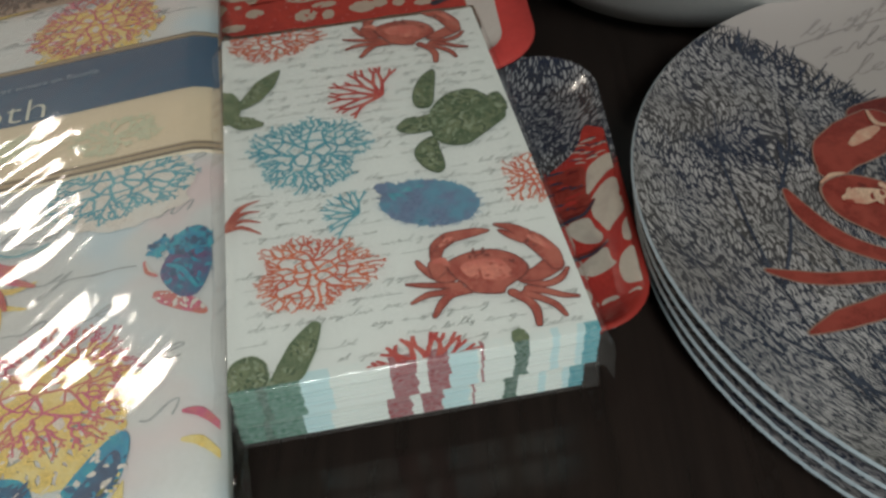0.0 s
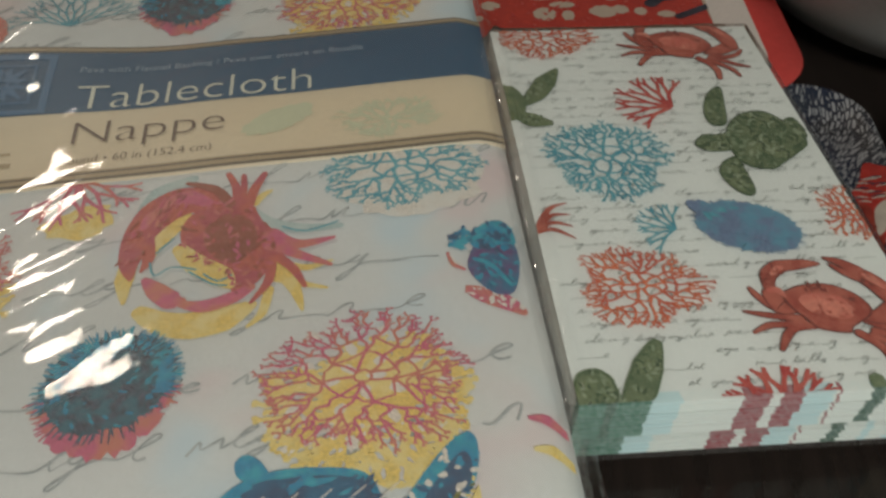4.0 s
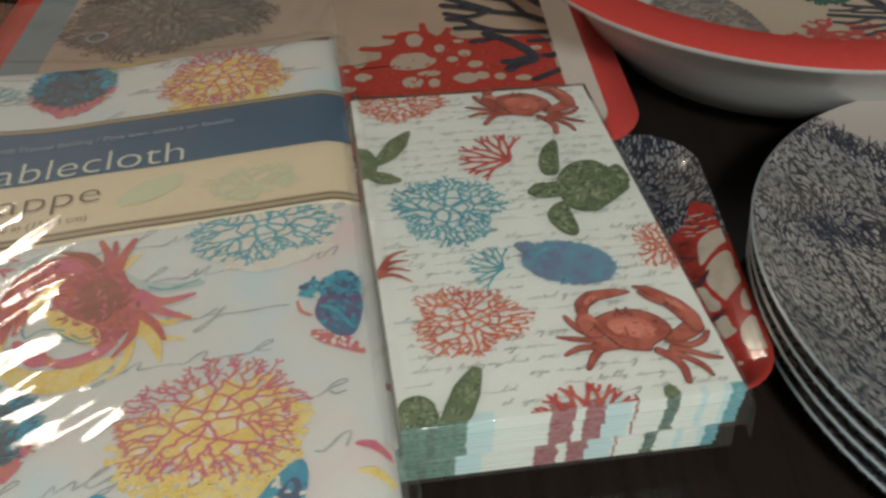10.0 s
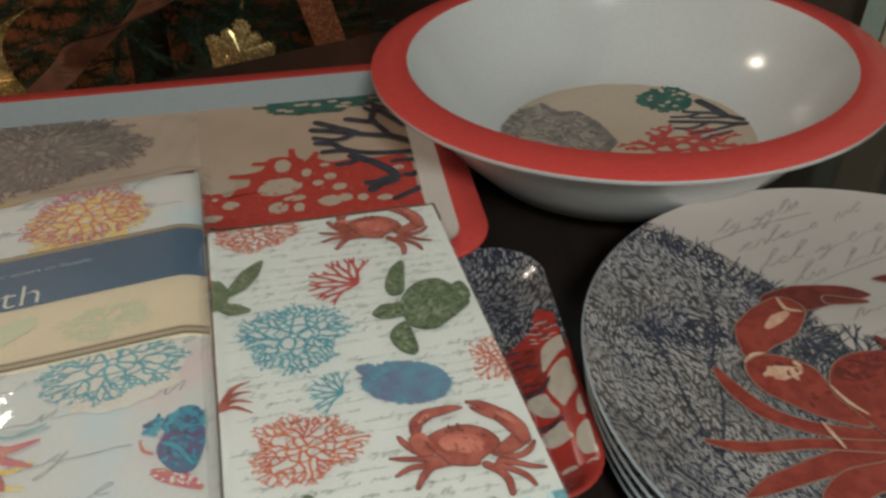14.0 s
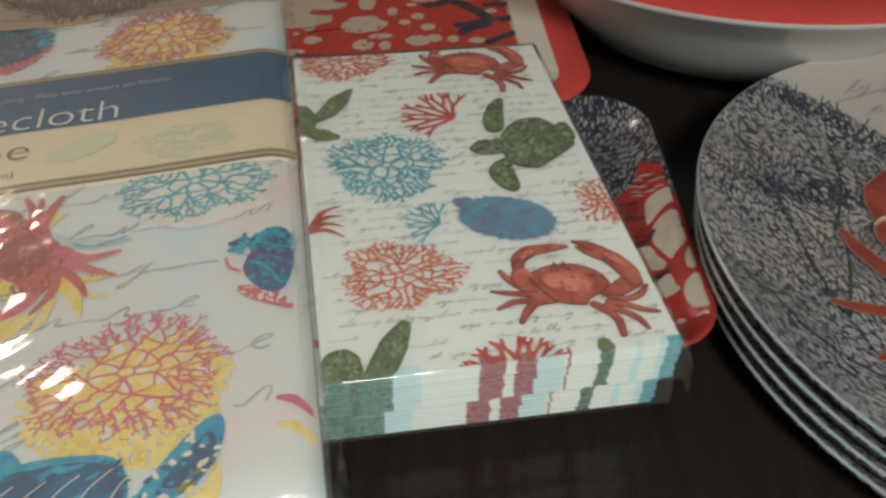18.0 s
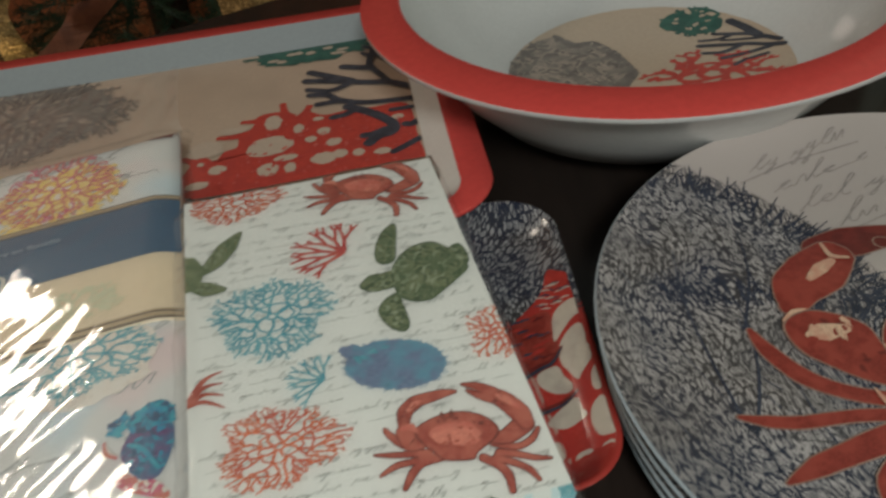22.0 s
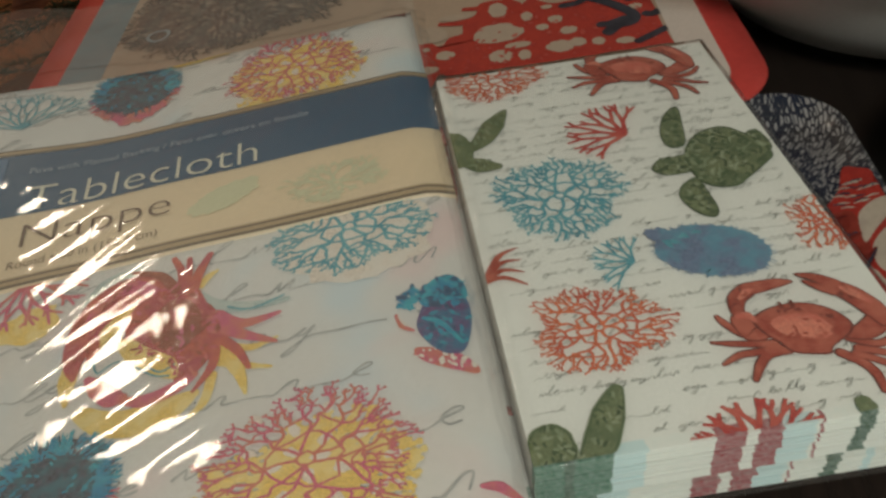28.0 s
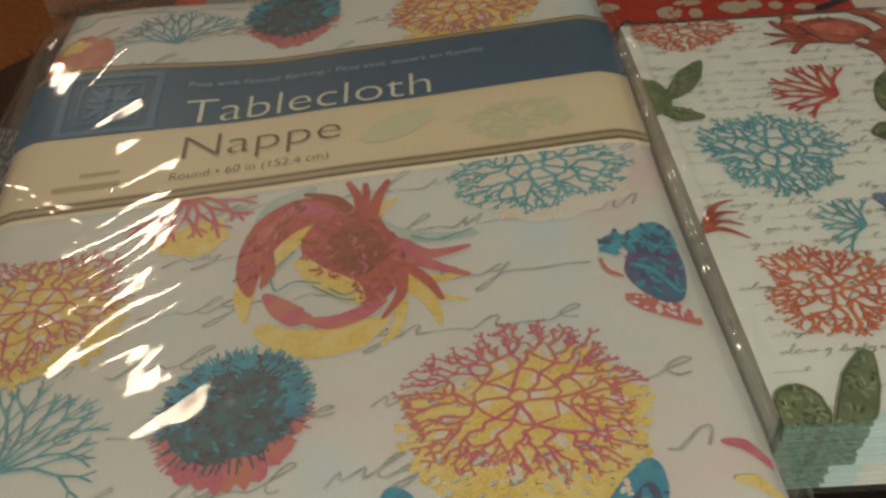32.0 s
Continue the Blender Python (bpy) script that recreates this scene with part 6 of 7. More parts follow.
cloth_motif("coral_print", [I_PINK, I_YELLOW], (-0.0960, 0.1440), (0.0160, 0.0110), lambda p: (p.blob(1, 1, 0.1, 0.1, 0.9, 0.8, 0, 0.2, 8), coral(p, 0, 2, 81, 7, 4, 0.06)), 0, "small pink and yellow coral print")
cloth_motif("wash_print", [PALE_TEAL], (-0.1080, 0.1270), (0.0080, 0.0060), lambda p: p.blob(0, 1, 0, 0, 1, 1, -25, 0.2, 9))
cloth_motif("corner_print", [I_DARKRED], (0.1080, 0.1400), (0.008, 0.004), lambda p: p.blob(0, 1, 0, 0, 1, 1, 0, 0.2, 3))
cloth_motif("branch_print", [I_PINK, I_YELLOW], (-0.0380, -0.0080), (0.0180, 0.0150), lambda p: (p.blob(1, 0, 0, 0.5, 0.75, 0.5, 0, 0.2, 4, 24, 2), branch(p, 0, 2, 65, 0.06, 60, 6, 2)), 190, "red and yellow branching coral print")
cloth_motif("coral_print", COR, (-0.0845, -0.0385), (0.0305, 0.0265), two_tone(66), label="pink and yellow coral print")
cloth_motif("branch_print", [I_TEAL], (-0.0640, -0.0870), (0.0165, 0.0165), lambda p: branch(p, 0, 1, 67, 0.035, 62, 7, 3), -35, "teal sea fan print")
cloth_motif("urchin_print", BLB, (-0.0125, -0.0885), (0.0210, 0.0210), dark_blob(68), label="dark blue and pink urchin print")
cloth_motif("coral_print", COR, (0.0620, -0.0960), (0.0310, 0.0255), two_tone(69, -0.42), label="large pink and yellow coral print")
def small_turtle(p):
    """A turtle that swims off the cloth's edge. Slots: violet, cyan, pink, dark blue, pale."""
    under = [(-0.51, -0.38), (-0.15, -0.50), (0.17, -0.72), (0.36, -0.97), (0.28, -1.09), (-0.11, -0.90), (-0.46, -0.62)]
    shell = [(-0.37, 0.31), (-0.20, 0.59), (0.19, 0.65), (0.40, 0.48), (0.39, -0.07), (0.21, -0.62), (-0.07, -0.63), (-0.33, -0.30), (-0.44, 0.02)]
    top = [(-0.35, 0.69), (-0.10, 0.97), (0.22, 1.05), (0.40, 0.86), (0.40, 0.54), (0.13, 0.45), (-0.25, 0.41)]
    head = [(-0.66, 0.72), (-0.42, 0.93), (-0.25, 0.73), (-0.36, 0.50), (-0.64, 0.46)]
    p.fill(2, 1, under)
    p.specks((2, 4), 2, under, 60, 0.06, 0.03, 3)
    p.fill(0, 2, shell)
    p.fill(1, 3, top)
    p.specks((1, 1, 3), 3, head, 70, 0.08, 0.04, 4)
    p.curve(2, 3, [(-0.73, 0.37), (-0.66, 0.12), (-0.50, -0.03)], [0.03, 0.05, 0.025])
    p.curve(4, 4, [(-0.70, 0.34), (-0.62, 0.14), (-0.50, 0.03)], [0.012, 0.022, 0.010])
    p.specks((1, 0, 3), 4, shell, 90, 0.07, 0.030, 5)
    p.specks((1, 3, 3), 4, top, 70, 0.09, 0.035, 6)
    p.curve(1, 5, [(-0.32, 0.18), (-0.08, 0.01), (0.18, -0.44)], [0.03, 0.05, 0.03])


def big_turtle(p):
    """A swimming turtle with one flipper raised. Slots: green, cyan, yellow, light green, dark violet-blue, pale, olive."""
    shell = [(-0.98, -0.28), (-0.97, 0.04), (-0.83, 0.31), (-0.56, 0.48), (-0.21, 0.54), (0.21, 0.51), (0.57, 0.42), (0.73, 0.17), (0.78, -0.26), (0.76, -0.40), (-0.09, -0.44)]
    dark = [(-0.84, 0.11), (-0.63, 0.32), (-0.26, 0.43), (0.15, 0.43), (0.54, 0.33), (0.69, 0.08), (0.73, -0.29), (0.46, -0.28), (-0.11, -0.08), (-0.57, 0.07)]
    low = [(-0.93, -0.30), (-0.85, -0.04), (-0.58, 0.09), (-0.11, -0.07), (0.17, -0.04), (0.57, -0.20), (0.73, -0.38), (-0.09, -0.44)]
    wing = [(0.77, -0.25), (0.87, -0.07), (1.07, 0.21), (1.32, 0.51), (1.51, 0.68), (1.66, 0.73), (1.73, 0.58), (1.68, 0.24), (1.54, -0.01), (1.32, -0.18), (1.03, -0.27)]
    shade = [(1.10, -0.05), (1.34, 0.30), (1.56, 0.51), (1.65, 0.38), (1.59, 0.12), (1.41, -0.08)]
    p.fill(2, 1, [(1.00, -0.30), (1.37, -0.25), (1.60, -0.02), (1.69, 0.13), (1.67, -0.32), (1.50, -0.43)])
    p.fill(1, 1, [(-1.45, 0.19), (-1.28, 0.26), (-1.11, 0.24), (-0.86, 0.05), (-1.04, -0.02), (-1.31, 0.05)])
    p.fill(1, 1, [(-0.72, 0.65), (-0.61, 0.75), (-0.44, 0.64), (-0.37, 0.46), (-0.64, 0.47)])
    p.fill(1, 2, shell, 1.0, 7)
    p.fill(4, 3, dark, 1.0, 7)
    p.fill(0, 4, low, 1.0, 7)
    p.specks((1, 4, 4), 5, dark, 120, 0.14, 0.03, 2, 25)
    p.specks((0, 3, 6), 5, low, 110, 0.12, 0.03, 3, 25)
    p.fill(1, 3, wing, 1.0, 6)
    p.fill(4, 4, shade)
    p.specks((1, 5, 4), 5, wing, 90, 0.045, 0.030, 4)
    p.specks((6, 2), 5, [(1.20, -0.22), (1.40, -0.16), (1.62, 0.05), (1.66, 0.25), (1.50, 0.10)], 60, 0.05, 0.025, 5)
    for k in range(5):
        p.curve(5, 6, [(-0.75 + 0.33 * k, -0.16), (-0.62 + 0.33 * k, 0.08), (-0.40 + 0.33 * k, 0.26)], 0.007, 3)
    p.curve(3, 6, [(-0.4, -0.32), (0.05, -0.18), (0.20, 0.02)], [0.010, 0.022, 0.008])


cloth_motif("turtle_print", [I_VIOLET, I_CYAN, I_PINK, I_DEEPBLUE, PALE_FLESH], (0.1055, -0.0568), 0.0200, small_turtle, label="blue and violet turtle print")
cloth_motif("turtle_print", [I_GREEN, I_CYAN, I_YELLOW, I_LIGHTGREEN, I_DEEPBLUE, PALE_FLESH, I_OLIVE], (0.0460, -0.1375), 0.0265, big_turtle, label="blue and green sea turtle print")
cloth_motif("stroke_print", [I_PINK, I_YELLOW, I_CYAN], (0.1120, -0.1230), (0.006, 0.012), lambda p: [p.curve(k, 1, [(-0.9, 0.6 - 0.8 * k), (0, 0.5 - 0.8 * k), (0.8, 0.1 - 0.8 * k)], [0.05, 0.16, 0.1]) for k in (0, 1)])


def cloth_script(p):
    for i in range(13):
        script(p, 0, 0, CX0 + 0.004, CX1 - 0.004, CY0 + 0.014 + i * 0.0222, 0.0050, 200 + i, 0.00040, 0.7, 1.9)


motif("script_print", [SCRIPT_DARK], cloth, on_cloth, (0, 0), 1.0, cloth_script, 0, IN_CLOTH, 0.0003, "grey handwriting print")

# card band round the tablecloth, with its rules, lettering and faint prints
BV0, BV1 = 0.0050, 0.0845


def band_piece(name, v0, v1, lift, material, label="", u0=None, u1=None):
    bm = bmesh.new()
    sheet_over(bm, CX0 - 0.0004 if u0 is None else u0, v0, CX1 + 0.0004 if u1 is None else u1, v1, 46, 8, lambda x, y: on_cloth(x, y) + lift, None)
    return part(name, bm, material, band, label)


bm = bmesh.new()
sheet_over(bm, CX0 - 0.0004, BV0, CX1 + 0.0004, BV1, 46, 14, lambda x, y: on_cloth(x, y) + 0.0014, -0.0077)
band = part("card_band", bm, BAND_CREAM, cloth, "printed card band in navy and cream")
band_piece("blue_field", 0.0435, 0.0808, 0.0016, BAND_BLUE, "navy blue field")
for v0, v1, mt in ((0.0050, 0.0066, BAND_BROWN), (0.0066, 0.0086, BAND_TAN), (0.0086, 0.0096, BAND_BROWN), (0.0096, 0.0104, BAND_TAN), (0.0834, 0.0845, BAND_BROWN), (0.0820, 0.0834, BAND_TAN), (0.0808, 0.0820, BAND_BROWN)):
    band_piece("rule", v0, v1, 0.0017, mt)


def lettering(name, text, u0, u1, base, size, material, bold=0.0):
    cu = bpy.data.curves.new(name, "FONT")
    cu.body, cu.size, cu.offset = text, size, bold
    ob = bpy.data.objects.new(name, cu)
    scene.collection.objects.link(ob)
    bpy.context.view_layer.update()
    me = bpy.data.meshes.new_from_object(ob.evaluated_get(bpy.context.evaluated_depsgraph_get()))
    bpy.data.objects.remove(ob)
    wide = max(v.co.x for v in me.vertices)
    for v in me.vertices:
        x, y = u0 + v.co.x * (u1 - u0) / wide, base + v.co.y
        v.co = (x, y, on_cloth(x, y) + 0.0020)
    me.materials.clear()
    me.materials.append(material)
    t = new(name, me)
    t.parent = band
    return t


lettering("title_lettering", "Tablecloth", -0.0495, 0.0455, 0.0448, 0.0205, TEXT_PALE, -0.00028)
lettering("title_lettering", "Nappe", -0.0488, 0.0120, 0.0252, 0.0180, TEXT_DARK, -0.00028)
lettering("size_lettering", "Round \u2022 60 in (152.4 cm)", -0.0500, 0.0078, 0.0145, 0.0058, TEXT_DARK, -0.00006)
lettering("material_lettering", "Peva with Flannel Backing / Peva avec envers en flanelle", -0.0500, 0.0670, 0.0672, 0.0050, TEXT_FAINT)
for k, (u0, v0, u1, v1) in enumerate(((-0.0990, 0.0440, -0.0960, 0.0790), (-0.0630, 0.0440, -0.0600, 0.0790), (-0.0960, 0.0760, -0.0630, 0.0790), (-0.0960, 0.0440, -0.0630, 0.0465),
                                      (-0.0920, 0.0500, -0.0910, 0.0725), (-0.0680, 0.0500, -0.0670, 0.0725), (-0.0910, 0.0715, -0.0680, 0.0725), (-0.0910, 0.0500, -0.0680, 0.0510))):
    band_piece("emblem_bar", v0, v1, 0.0019, BAND_LIGHT, "", u0, u1)
pen = Pen(lambda x, y: on_cloth(x, y) + 0.0017, (-0.0795, 0.06125), (0.0100, 0.0100), 0, 0.0002)
for a in (45, 135, 225, 315):
    c, n = math.cos(radians(a)), math.sin(radians(a))
    for b in (-30, 0, 30):
        c2, n2 = math.cos(radians(a + b)), math.sin(radians(a + b))
        pen.curve(0, 0, [(0.30 * c, 0.30 * n), (0.62 * c2, 0.62 * n2), ((1.20 if b == 0 else 0.95) * c2, (1.20 if b == 0 else 0.95) * n2)], [0.06, 0.15, 0.05])
for k in range(12):
    a0, a1 = radians(30 * k), radians(30 * k + 30)
    pen.ribbon(0, 1, [(0.26 * math.cos(a0), 0.26 * math.sin(a0)), (0.26 * math.cos(a1), 0.26 * math.sin(a1))], [0.07, 0.07])
pen.done("emblem_rosette", [BAND_LIGHT], band, "light blue rosette in a square")
for u0, u1, v0, v1 in ((-0.0930, -0.0680, 0.0160, 0.0185), (-0.0840, -0.0690, 0.0225, 0.0240)):
    band_piece("small_print_bar", v0, v1, 0.0018, BAND_TAN, "", u0, u1)
pen = Pen(lambda x, y: on_cloth(x, y) + 0.0015, (0.076, 0.0215), (0.026, 0.015), 0, 0.0002, (0.02, 0.0105, CX1, 0.0418))
coral(pen, 0, 0, 77, 10, 4, 0.035)
pen.done("faint_coral_print", [FAINT_TEAL], band, "faint coral print on cream card")
pen = Pen(lambda x, y: on_cloth(x, y) + 0.0015, (0.033, 0.0285), (0.015, 0.006), 25, 0.0002)
pen.blob(0, 0, 0, 0, 1, 1, 0, 0.1, 3)
pen.done("faint_leaf_print", [FAINT_TEAL], band)

# ---------------------------------------------------------------- clear film
def crease(x, y, s, turn, seed):
    c, sn = math.cos(radians(turn)), math.sin(radians(turn))
    u, v = (x * c + y * sn) * s, (-x * sn + y * c) * s * 0.22
    return abs(noise.noise((u, v, seed)))


def wave(x, y, s, turn, seed):
    c, sn = math.cos(radians(turn)), math.sin(radians(turn))
    bend = 0.9 * noise.noise((x * 14, y * 14, seed + 20))
    return noise.noise(((x * c + y * sn) * s + bend, (-x * sn + y * c) * s * 0.2, seed))


FOLDS = ((-0.1190, 0.0660, 62, 0.054, 0.0034, 0.0072), (-0.0875, 0.0490, 64, 0.054, 0.0034, 0.0064), (-0.1010, 0.1180, 40, 0.040, 0.0018, 0.0040), (-0.0330, 0.1050, 70, 0.030, 0.0016, 0.0036), (-0.0950, 0.0050, 140, 0.040, 0.0016, 0.0030), (-0.0600, -0.0150, 150, 0.050, 0.0012, 0.0026))


def folds(x, y):
    """Long raised folds of the bag, each rising along its length and falling off at its end."""
    z = 0.0
    for px, py, turn, long, high, wide in FOLDS:
        c, n = math.cos(radians(turn)), math.sin(radians(turn))
        along, aside = (x - px) * c + (y - py) * n, (y - py) * c - (x - px) * n
        if along > 0:
            up = along / long if along < long else max(0.0, 1 - (along - long) / 0.012)
            z += high * up * math.exp(-((aside + 0.004 * noise.noise((along * 30, px * 90, 1.0))) / wide) ** 2)
    return z


def cloth_film(x, y):
    left = max(0.0, min(1.0, (-x + 0.02) / 0.11))
    far = max(0.0, min(1.0, (y + 0.05) / 0.10))
    calm = left * far
    amp = 0.0007 + 0.0006 * left + 0.0011 * calm
    w = 0.8 + 0.7 * (1 - calm) * wave(x, y, 34, -44, 1.0) + 0.8 * calm * wave(x, y, 36, -27, 1.0) + (0.48 - 0.36 * calm) * wave(x, y, 80, -55, 5.0) + (0.36 - 0.32 * calm) * wave(x, y, 160, -48, 9.0)
    ox, oy = max(0.0, abs(x - 0.001) - CU / 2 + 0.004) * (y < CY1), max(0.0, -(y + 0.0045) - CV / 2 + 0.003)
    back = max(0.0, y - CY1)
    near = max(0.0, min(0.007, x - CX1 + 0.006))
    roll = near * (0.27 + 0.25 * wave(x, y, 60, 90, 3.0)) + near / 0.007 * (0.0016 * wave(x, y, 45, 90, 7.0) + 0.0008 * wave(x, y, 140, 90, 2.0))
    return on_cloth(min(max(x, CX0 + 0.004), CX1 - 0.004), min(max(y, CY0 + 0.004), CY1 - 0.004)) + 0.0029 + amp * w + folds(x, y) + roll + 0.05 * max(0.0, 0.02 - x) - 0.9 * ox - 1.2 * oy - 0.02 * back + min(1.0, back / 0.01) * (0.0022 * wave(x, y, 60, 35, 11.0) + 0.0012 * wave(x, y, 140, -20, 12.0))


bm = bmesh.new()
sheet_over(bm, CX0 - 0.012, CY0 - 0.0030, CX1 + 0.0022, CY1 + 0.062, 170, 220, cloth_film)
part("plastic_bag", bm, FILM_CLOTH, cloth, "creased clear plastic bag with glossy streaks").visible_shadow = False
bm = bmesh.new()
bmesh.ops.create_circle(bm, segments=24, radius=0.0062)
for v in list(bm.verts):
    bm.verts.new(v.co * 0.72)
bm.verts.ensure_lookup_table()
for i in range(24):
    bm.faces.new((bm.verts[i], bm.verts[(i + 1) % 24], bm.verts[24 + (i + 1) % 24], bm.verts[24 + i]))
for v in bm.verts:
    v.co += Vector((-0.0060, 0.1640, 0))
    v.co.z = cloth_film(v.co.x, v.co.y) + 0.0006
part("hang_hole_ring", bm, PALE, cloth, "small ring round the hang hole of the bag")


def nap_film(x, y):
    w = crease(x, y, 60, 25, 2.0) + 0.5 * crease(x, y, 140, 60, 6.0)
    left = max(0.0, -NW / 2 + 0.0030 - x)
    ox, oy = max(0.0, x - NW / 2 - 0.0008) + max(0.0, -x - NW / 2 - 0.0042), max(0.0, abs(y) - NL / 2 - 0.0008)
    ripple = 0.0042 * wave(x, y, 55, 90, 4.0) + 0.0016 * wave(x, y, 150, 90, 8.0)
    lip = 0.0026 * math.exp(-((x + NW / 2 - 0.0014 + 0.0012 * noise.noise((y * 24, 3.0, 1.0))) / 0.0021) ** 2) * (0.8 + 0.9 * noise.noise((y * 55, 1.0, 5.0)))
    return NT + 0.0011 + 0.0006 * w + lip - 0.36 * left + ripple * min(1.0, left / 0.004) - 2.2 * ox - 4.0 * oy


bm = bmesh.new()
sheet_over(bm, -NW / 2 - 0.006, -NL / 2 - 0.0042, NW / 2 + 0.005, NL / 2 + 0.004, 150, 190, nap_film)
part("film_wrap", bm, FILM_NAPKIN, top_pack, "clear glossy film wrap").visible_shadow = False


def low_film(x, y):
    oy = max(0.0, -y - NL / 2 - 0.0008)
    return H2 - 0.0016 + 0.0006 - 4.0 * oy


bm = bmesh.new()
sheet_over(bm, -NW / 2 - 0.001, -NL / 2 - 0.0036, NW / 2 + 0.004, -NL / 2 + 0.0003, 40, 10, low_film)
part("film_wrap", bm, FILM_NAPKIN, low_pack, "clear glossy film wrap").visible_shadow = False

# welded edge of the tablecloth's bag: a narrow wavy strip along its side and its front
def seam(pts, out, seed):
    bm = bmesh.new()
    old = None
    for i, (x, y) in enumerate(pts):
        z = on_cloth(min(max(x, CX0 + 0.003), CX1 - 0.003), min(max(y, CY0 + 0.003), CY1 - 0.003))
        row = []
        long = x * out[1] + y * out[0]
        for k in range(9):
            q = k / 8
            w = 0.0052 * q * (1 + 0.35 * noise.noise((long * 60, 0.0, seed)))
            crumple = 0.0024 * noise.noise((long * 75, q * 1.3, seed)) + 0.0013 * noise.noise((long * 210, q * 2.2, seed + 4))
            drop = 0.0006 - 0.0040 * q * q + crumple * min(1.0, q * 3)
            row.append(bm.verts.new((x + out[0] * w, y + out[1] * w, z + drop)))
        if old:
            for a, b, c, d in zip(old, old[1:], row[1:], row):
                bm.faces.new((a, b, c, d))
        old = row
    bmesh.ops.recalc_face_normals(bm, faces=bm.faces)
    part("bag_seam", bm, FILM_SEAM, cloth, "crumpled glossy welded edge of the plastic bag").visible_shadow = False


seam([(CX1 + 0.0006, CY0 + (CY1 - CY0) * i / 260) for i in range(261)], (1, 0), 2.0)
seam([(CX0 + (CX1 - CX0 + 0.003) * i / 130, CY0 - 0.0006) for i in range(131)], (0, -1), 5.0)

# the folded front edge shows slices of the print
mats = [VINYL, I_CYAN, I_YELLOW, I_BRANCH, I_TEAL]
for z0, z1, seed in ((-0.0036, -0.0058, 3), (-0.0062, -0.0102, 8)):
    rng = random.Random(seed)
    bm = bmesh.new()
    old, slot, left = None, 0, 0
    for i in range(117):
        x = CX0 + 0.002 + (CX1 - CX0 - 0.004) * i / 116
        row = [bm.verts.new((x, CY0 + 0.0012 - 0.0016 * math.cos(a), (z0 + z1) / 2 + (z1 - z0) / 2 * math.sin(a))) for a in (-1.5, -0.75, 0, 0.75, 1.5)]
        if old:
            if left <= 0:
                slot, left = (0, rng.randint(3, 9)) if slot else (rng.randint(1, 4), rng.randint(2, 8))
            left -= 1
            for a, b, c, d in zip(old, old[1:], row[1:], row):
                bm.faces.new((a, b, c, d)).material_index = slot
        old = row
    bmesh.ops.recalc_face_normals(bm, faces=bm.faces)
    part("printed_fold", bm, mats, cloth, "folded edge with slices of coloured print")

# ---------------------------------------------------------------- decorated tree behind the table
def glitter(name, colour, rough=0.35):
    m, nt, b = nodes_of(name)
    cells = nt.nodes.new("ShaderNodeTexVoronoi")
    cells.inputs["Scale"].default_value = 420
    nt.links.new(place(nt), cells.inputs["Vector"])
    col = mixed(nt, steps(nt, cells.outputs["Color"], 0.45, 0.85), tuple(c * 0.40 for c in colour), colour)
    nt.links.new(col, b.inputs["Base Color"])
    b.inputs["Metallic"].default_value, b.inputs["Roughness"].default_value = 0.55, rough
    relief(nt, b, cells.outputs["Color"], 1.0, 0.0022)
    return m


GOLD = glitter("gold_glitter", (1.0, 0.74, 0.32), 0.24)
COPPER = glitter("copper_glitter", (0.70, 0.27, 0.13))
NEEDLE = plain("dark_green_needles", (0.022, 0.05, 0.026), 0.6, 0.4, 300, 8, second=(0.04, 0.07, 0.03))
BARK = plain("brown_bark", (0.07, 0.045, 0.03), 0.9, 0.3, 200, 20, bump=0.4)

TREE = Vector((-0.52, 1.74, FLOOR))
tree = thing("christmas_tree", Matrix.Translation(TREE), "dark green artificial fir tree behind the table", "tree")
part("trunk", revolve(bmesh.new(), [(0.0, 0.0), (0.045, 0.0), (0.035, 0.9), (0.012, 2.1), (0.0, 2.15)], 16), BARK, tree)
part("stand", revolve(bmesh.new(), [(0.0, 0.02), (0.2, 0.0), (0.2, 0.03), (0.05, 0.06), (0.05, 0.12), (0.0, 0.12)], 24), BARK, tree)
rng = random.Random(11)
verts, faces, wood = [], [], []


def needle_branch(root, tip, thick):
    d = (tip - root)
    n = int(d.length / 0.007)
    axis = d.normalized()
    for i in range(n):
        p = root + d * (0.15 + 0.85 * i / n)
        for _ in range(4):
            side = Vector((rng.gauss(0, 1), rng.gauss(0, 1), rng.gauss(0, 1))).normalized()
            way = (axis * 0.7 + side).normalized() * rng.uniform(0.6, 1.0) * thick
            off = way.cross(axis).normalized() * 0.0012
            k = len(verts)
            verts.extend((p - off, p + off, p + way))
            faces.append((k, k + 1, k + 2))


for level in range(19):
    z = 0.20 + 1.85 * level / 18
    reach = 0.70 * (1 - level / 21) + 0.04
    for j in range(15 if level < 10 else 9):
        a = 2 * math.pi * (j + rng.random() * 0.8) / (15 if level < 10 else 9) + level * 0.5
        root = Vector((0, 0, z))
        tip = Vector((math.cos(a) * reach, math.sin(a) * reach, z - 0.10 * reach + rng.uniform(-0.05, 0.06)))
        needle_branch(root, tip, 0.044)
        for s in (-1, 1):
            mid = root.lerp(tip, rng.uniform(0.45, 0.7))
            side = Vector((-math.sin(a), math.cos(a), rng.uniform(-0.2, 0.3))) * s * reach * 0.4
            needle_branch(mid, mid + (tip - root) * 0.3 + side, 0.040)
me = bpy.data.meshes.new("needles")
me.from_pydata(verts, [], faces)
me.materials.append(NEEDLE)
ob = new("needles", me)
ob.parent = tree
tagged(ob, "dense dark green needles", kind="stuff")


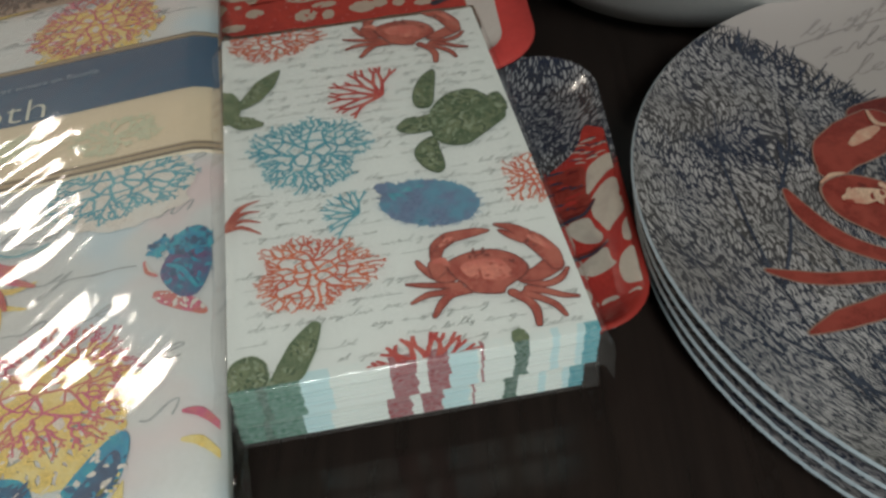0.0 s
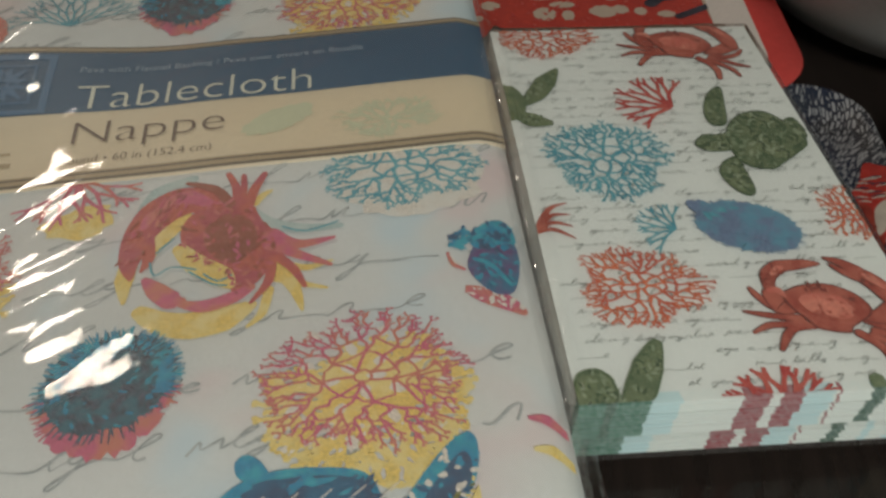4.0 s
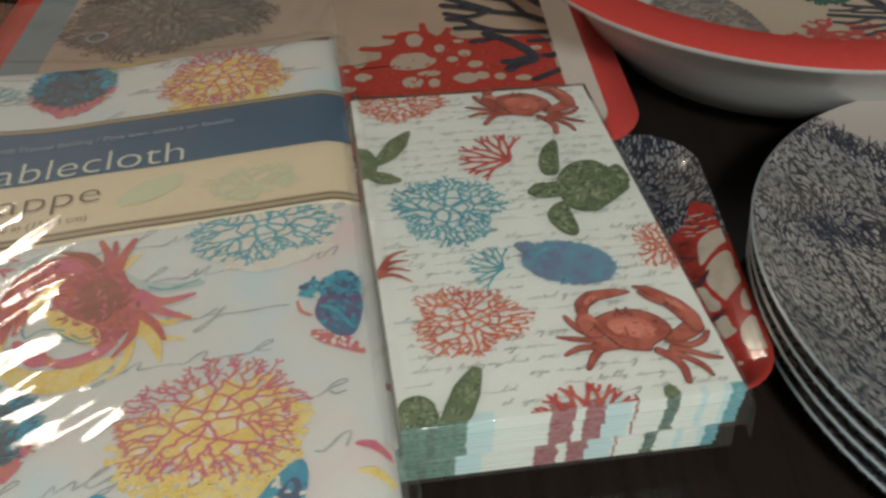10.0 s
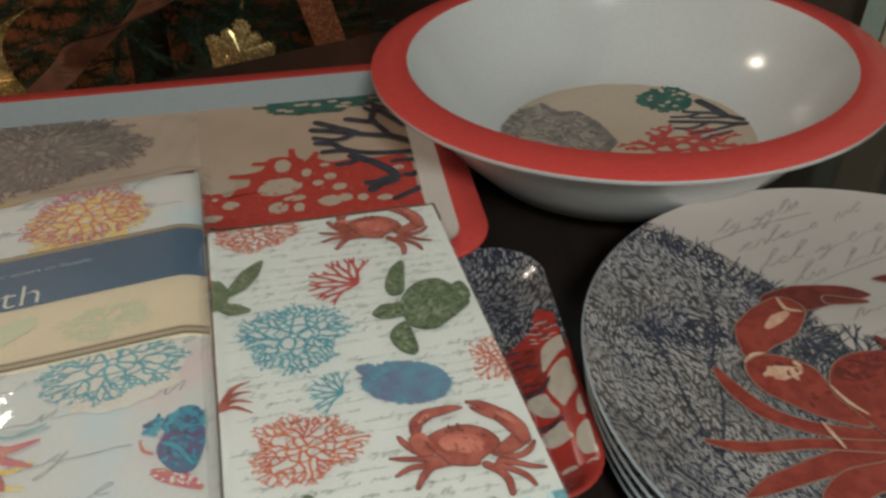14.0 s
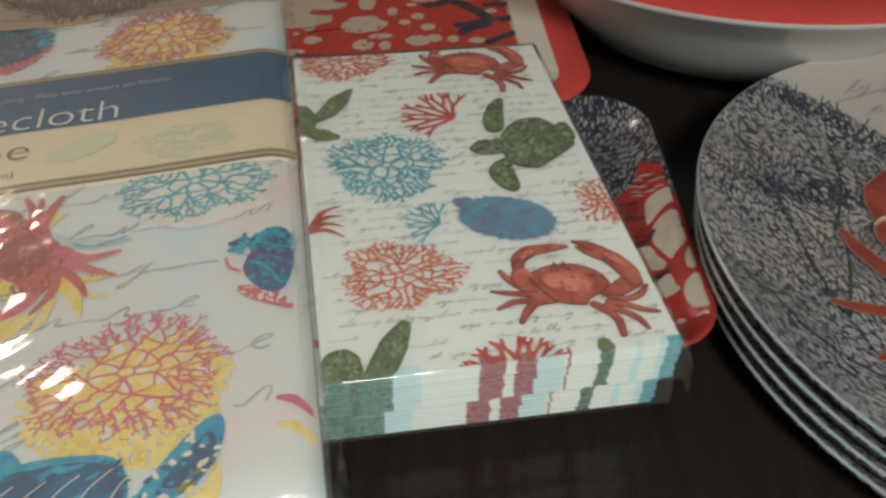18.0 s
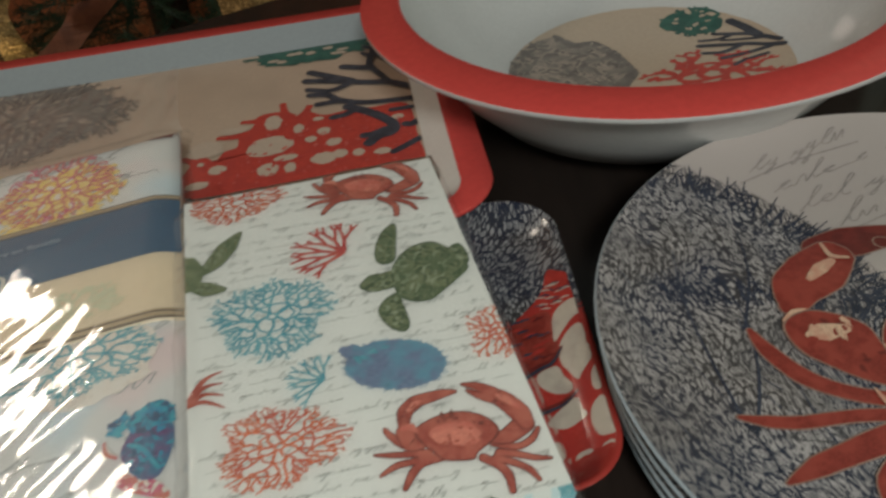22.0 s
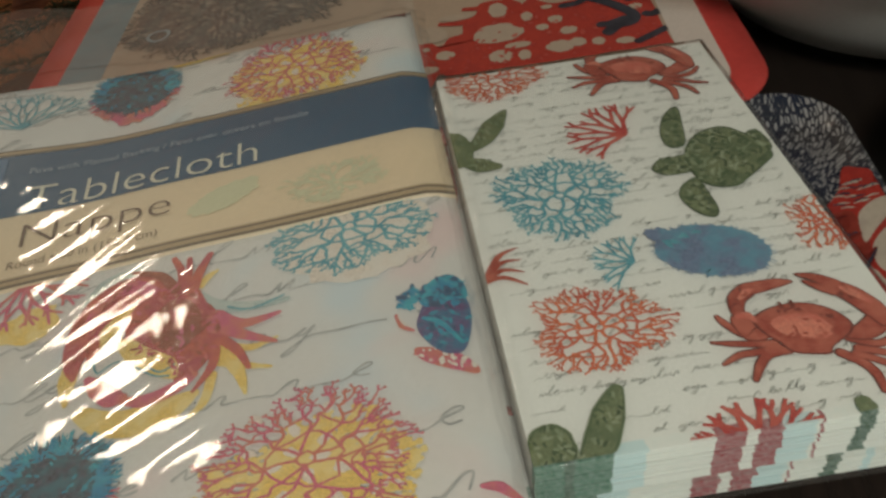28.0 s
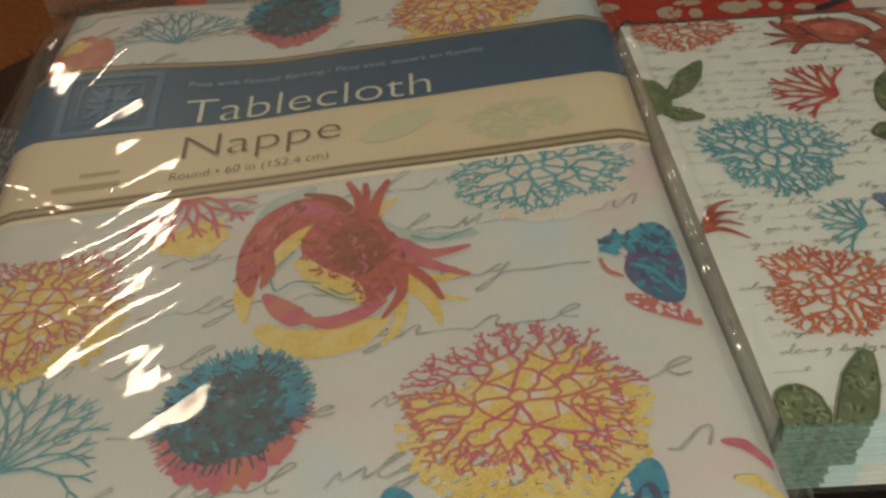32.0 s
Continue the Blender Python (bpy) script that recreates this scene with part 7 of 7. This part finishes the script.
def strip(name, pts, widths, material, label, category):
    """A flat wired ribbon through the points, with a little thickness."""
    bm = bmesh.new()
    P = [Vector(p) for p in pts]
    rows = []
    n = 8
    for i in range(len(P) - 1):
        a, b, c, d = P[max(i - 1, 0)], P[i], P[i + 1], P[min(i + 2, len(P) - 1)]
        for k in range(n + (i == len(P) - 2)):
            t = k / n
            q = 0.5 * ((2 * b) + (c - a) * t + (2 * a - 5 * b + 4 * c - d) * t * t + (3 * b - a - 3 * c + d) * t ** 3)
            w = widths[i] + (widths[i + 1] - widths[i]) * t
            twist = 0.5 * math.sin(1.3 * (i + t))
            side = Vector((math.cos(twist), math.sin(twist), 0.25)) * w
            rows.append((bm.verts.new(q - side), bm.verts.new(q + side)))
    for a, b in zip(rows, rows[1:]):
        bm.faces.new((a[0], a[1], b[1], b[0]))
    bmesh.ops.solidify(bm, geom=bm.faces[:], thickness=0.0012)
    return single(name, bm, material, label, category, smooth=True)


COPPER_CLOTH = plain("copper_brown_cloth", (0.30, 0.105, 0.05), 0.6, 0.25, 500, 30, bump=0.3, second=(0.20, 0.07, 0.035))
strip("gold_ribbon", ((-0.400, 1.09, -0.060), (-0.442, 1.06, -0.093), (-0.490, 1.05, -0.118), (-0.514, 1.05, -0.140), (-0.526, 1.05, -0.172), (-0.520, 1.06, -0.225), (-0.49, 1.08, -0.27)), (0.006, 0.006, 0.007, 0.016, 0.022, 0.020, 0.018), GOLD, "gold glitter ribbon curling on the fir tree", "ribbon")
strip("gold_ribbon", ((-0.44, 1.06, -0.04), (-0.47, 1.05, -0.065), (-0.43, 1.05, -0.080), (-0.405, 1.07, -0.055)), (0.018, 0.020, 0.018, 0.012), GOLD, "gold glitter ribbon loop on the fir tree", "ribbon")
strip("copper_ribbon", ((-0.285, 1.10, -0.07), (-0.325, 1.07, -0.118), (-0.385, 1.06, -0.140), (-0.430, 1.06, -0.180), (-0.500, 1.07, -0.235), (-0.610, 1.08, -0.270)), (0.030, 0.036, 0.040, 0.034, 0.044, 0.050), COPPER_CLOTH, "broad copper brown ribbon draped low on the fir tree", "ribbon")
strip("copper_ribbon", ((-0.70, 1.12, -0.10), (-0.68, 1.09, -0.17), (-0.72, 1.08, -0.24), (-0.78, 1.10, -0.30)), (0.03, 0.04, 0.04, 0.03), COPPER_CLOTH, "copper brown ribbon end hanging on the tree", "ribbon")

# a copper glitter tag: a thin leaning plate
bm = block(bmesh.new(), (-0.021, -0.0015, -0.090), (0.021, 0.0015, 0.070), 0.001)
tag = single("glitter_tag", bm, COPPER, "copper glitter tag hanging on the fir tree", "ornament", m=pose(-0.101, 1.055, -0.110, 0, -17, 0))

# a gold glitter ornament: a crown with five knobs that hangs by a thread
outline = []
for cx, cz, r in ((-0.043, -0.004, 0.011), (-0.021, 0.010, 0.010), (0.0, 0.026, 0.013), (0.021, 0.010, 0.010), (0.043, -0.004, 0.011)):
    outline += [(cx + r * math.cos(radians(200 - 220 * i / 6)), cz + r * math.sin(radians(200 - 220 * i / 6))) for i in range(7)]
outline += [(0.044, -0.045), (0.048, -0.062), (-0.048, -0.062), (-0.044, -0.045)]
outline = [(x * 0.82, z * 0.82 - 0.006) for x, z in outline]
bm = bmesh.new()
mid = [bm.verts.new((0, y, -0.015)) for y in (-0.009, 0.009)]
rim = [bm.verts.new((x, 0, z)) for x, z in outline]
for k, m in enumerate(mid):
    for i in range(len(rim)):
        j = (i + 1) % len(rim)
        bm.faces.new((m, rim[i], rim[j]) if k else (m, rim[j], rim[i]))
ornament = thing("crown_ornament", pose(-0.204, 1.055, -0.148, 0, 8, 0), "gold glitter crown-shaped ornament hanging on the tree", "ornament")
part("crown", bm, GOLD, ornament, smooth=False)
bm = bmesh.new()
for x, z in outline[:-4]:
    bmesh.ops.create_icosphere(bm, subdivisions=1, radius=0.0022, matrix=Matrix.Translation((x, 0, z)))
part("beads", bm, GOLD, ornament)
part("loop", revolve(bmesh.new(), [(0.0008, 0.040), (0.0008, 0.160)], 6), GOLD, ornament)
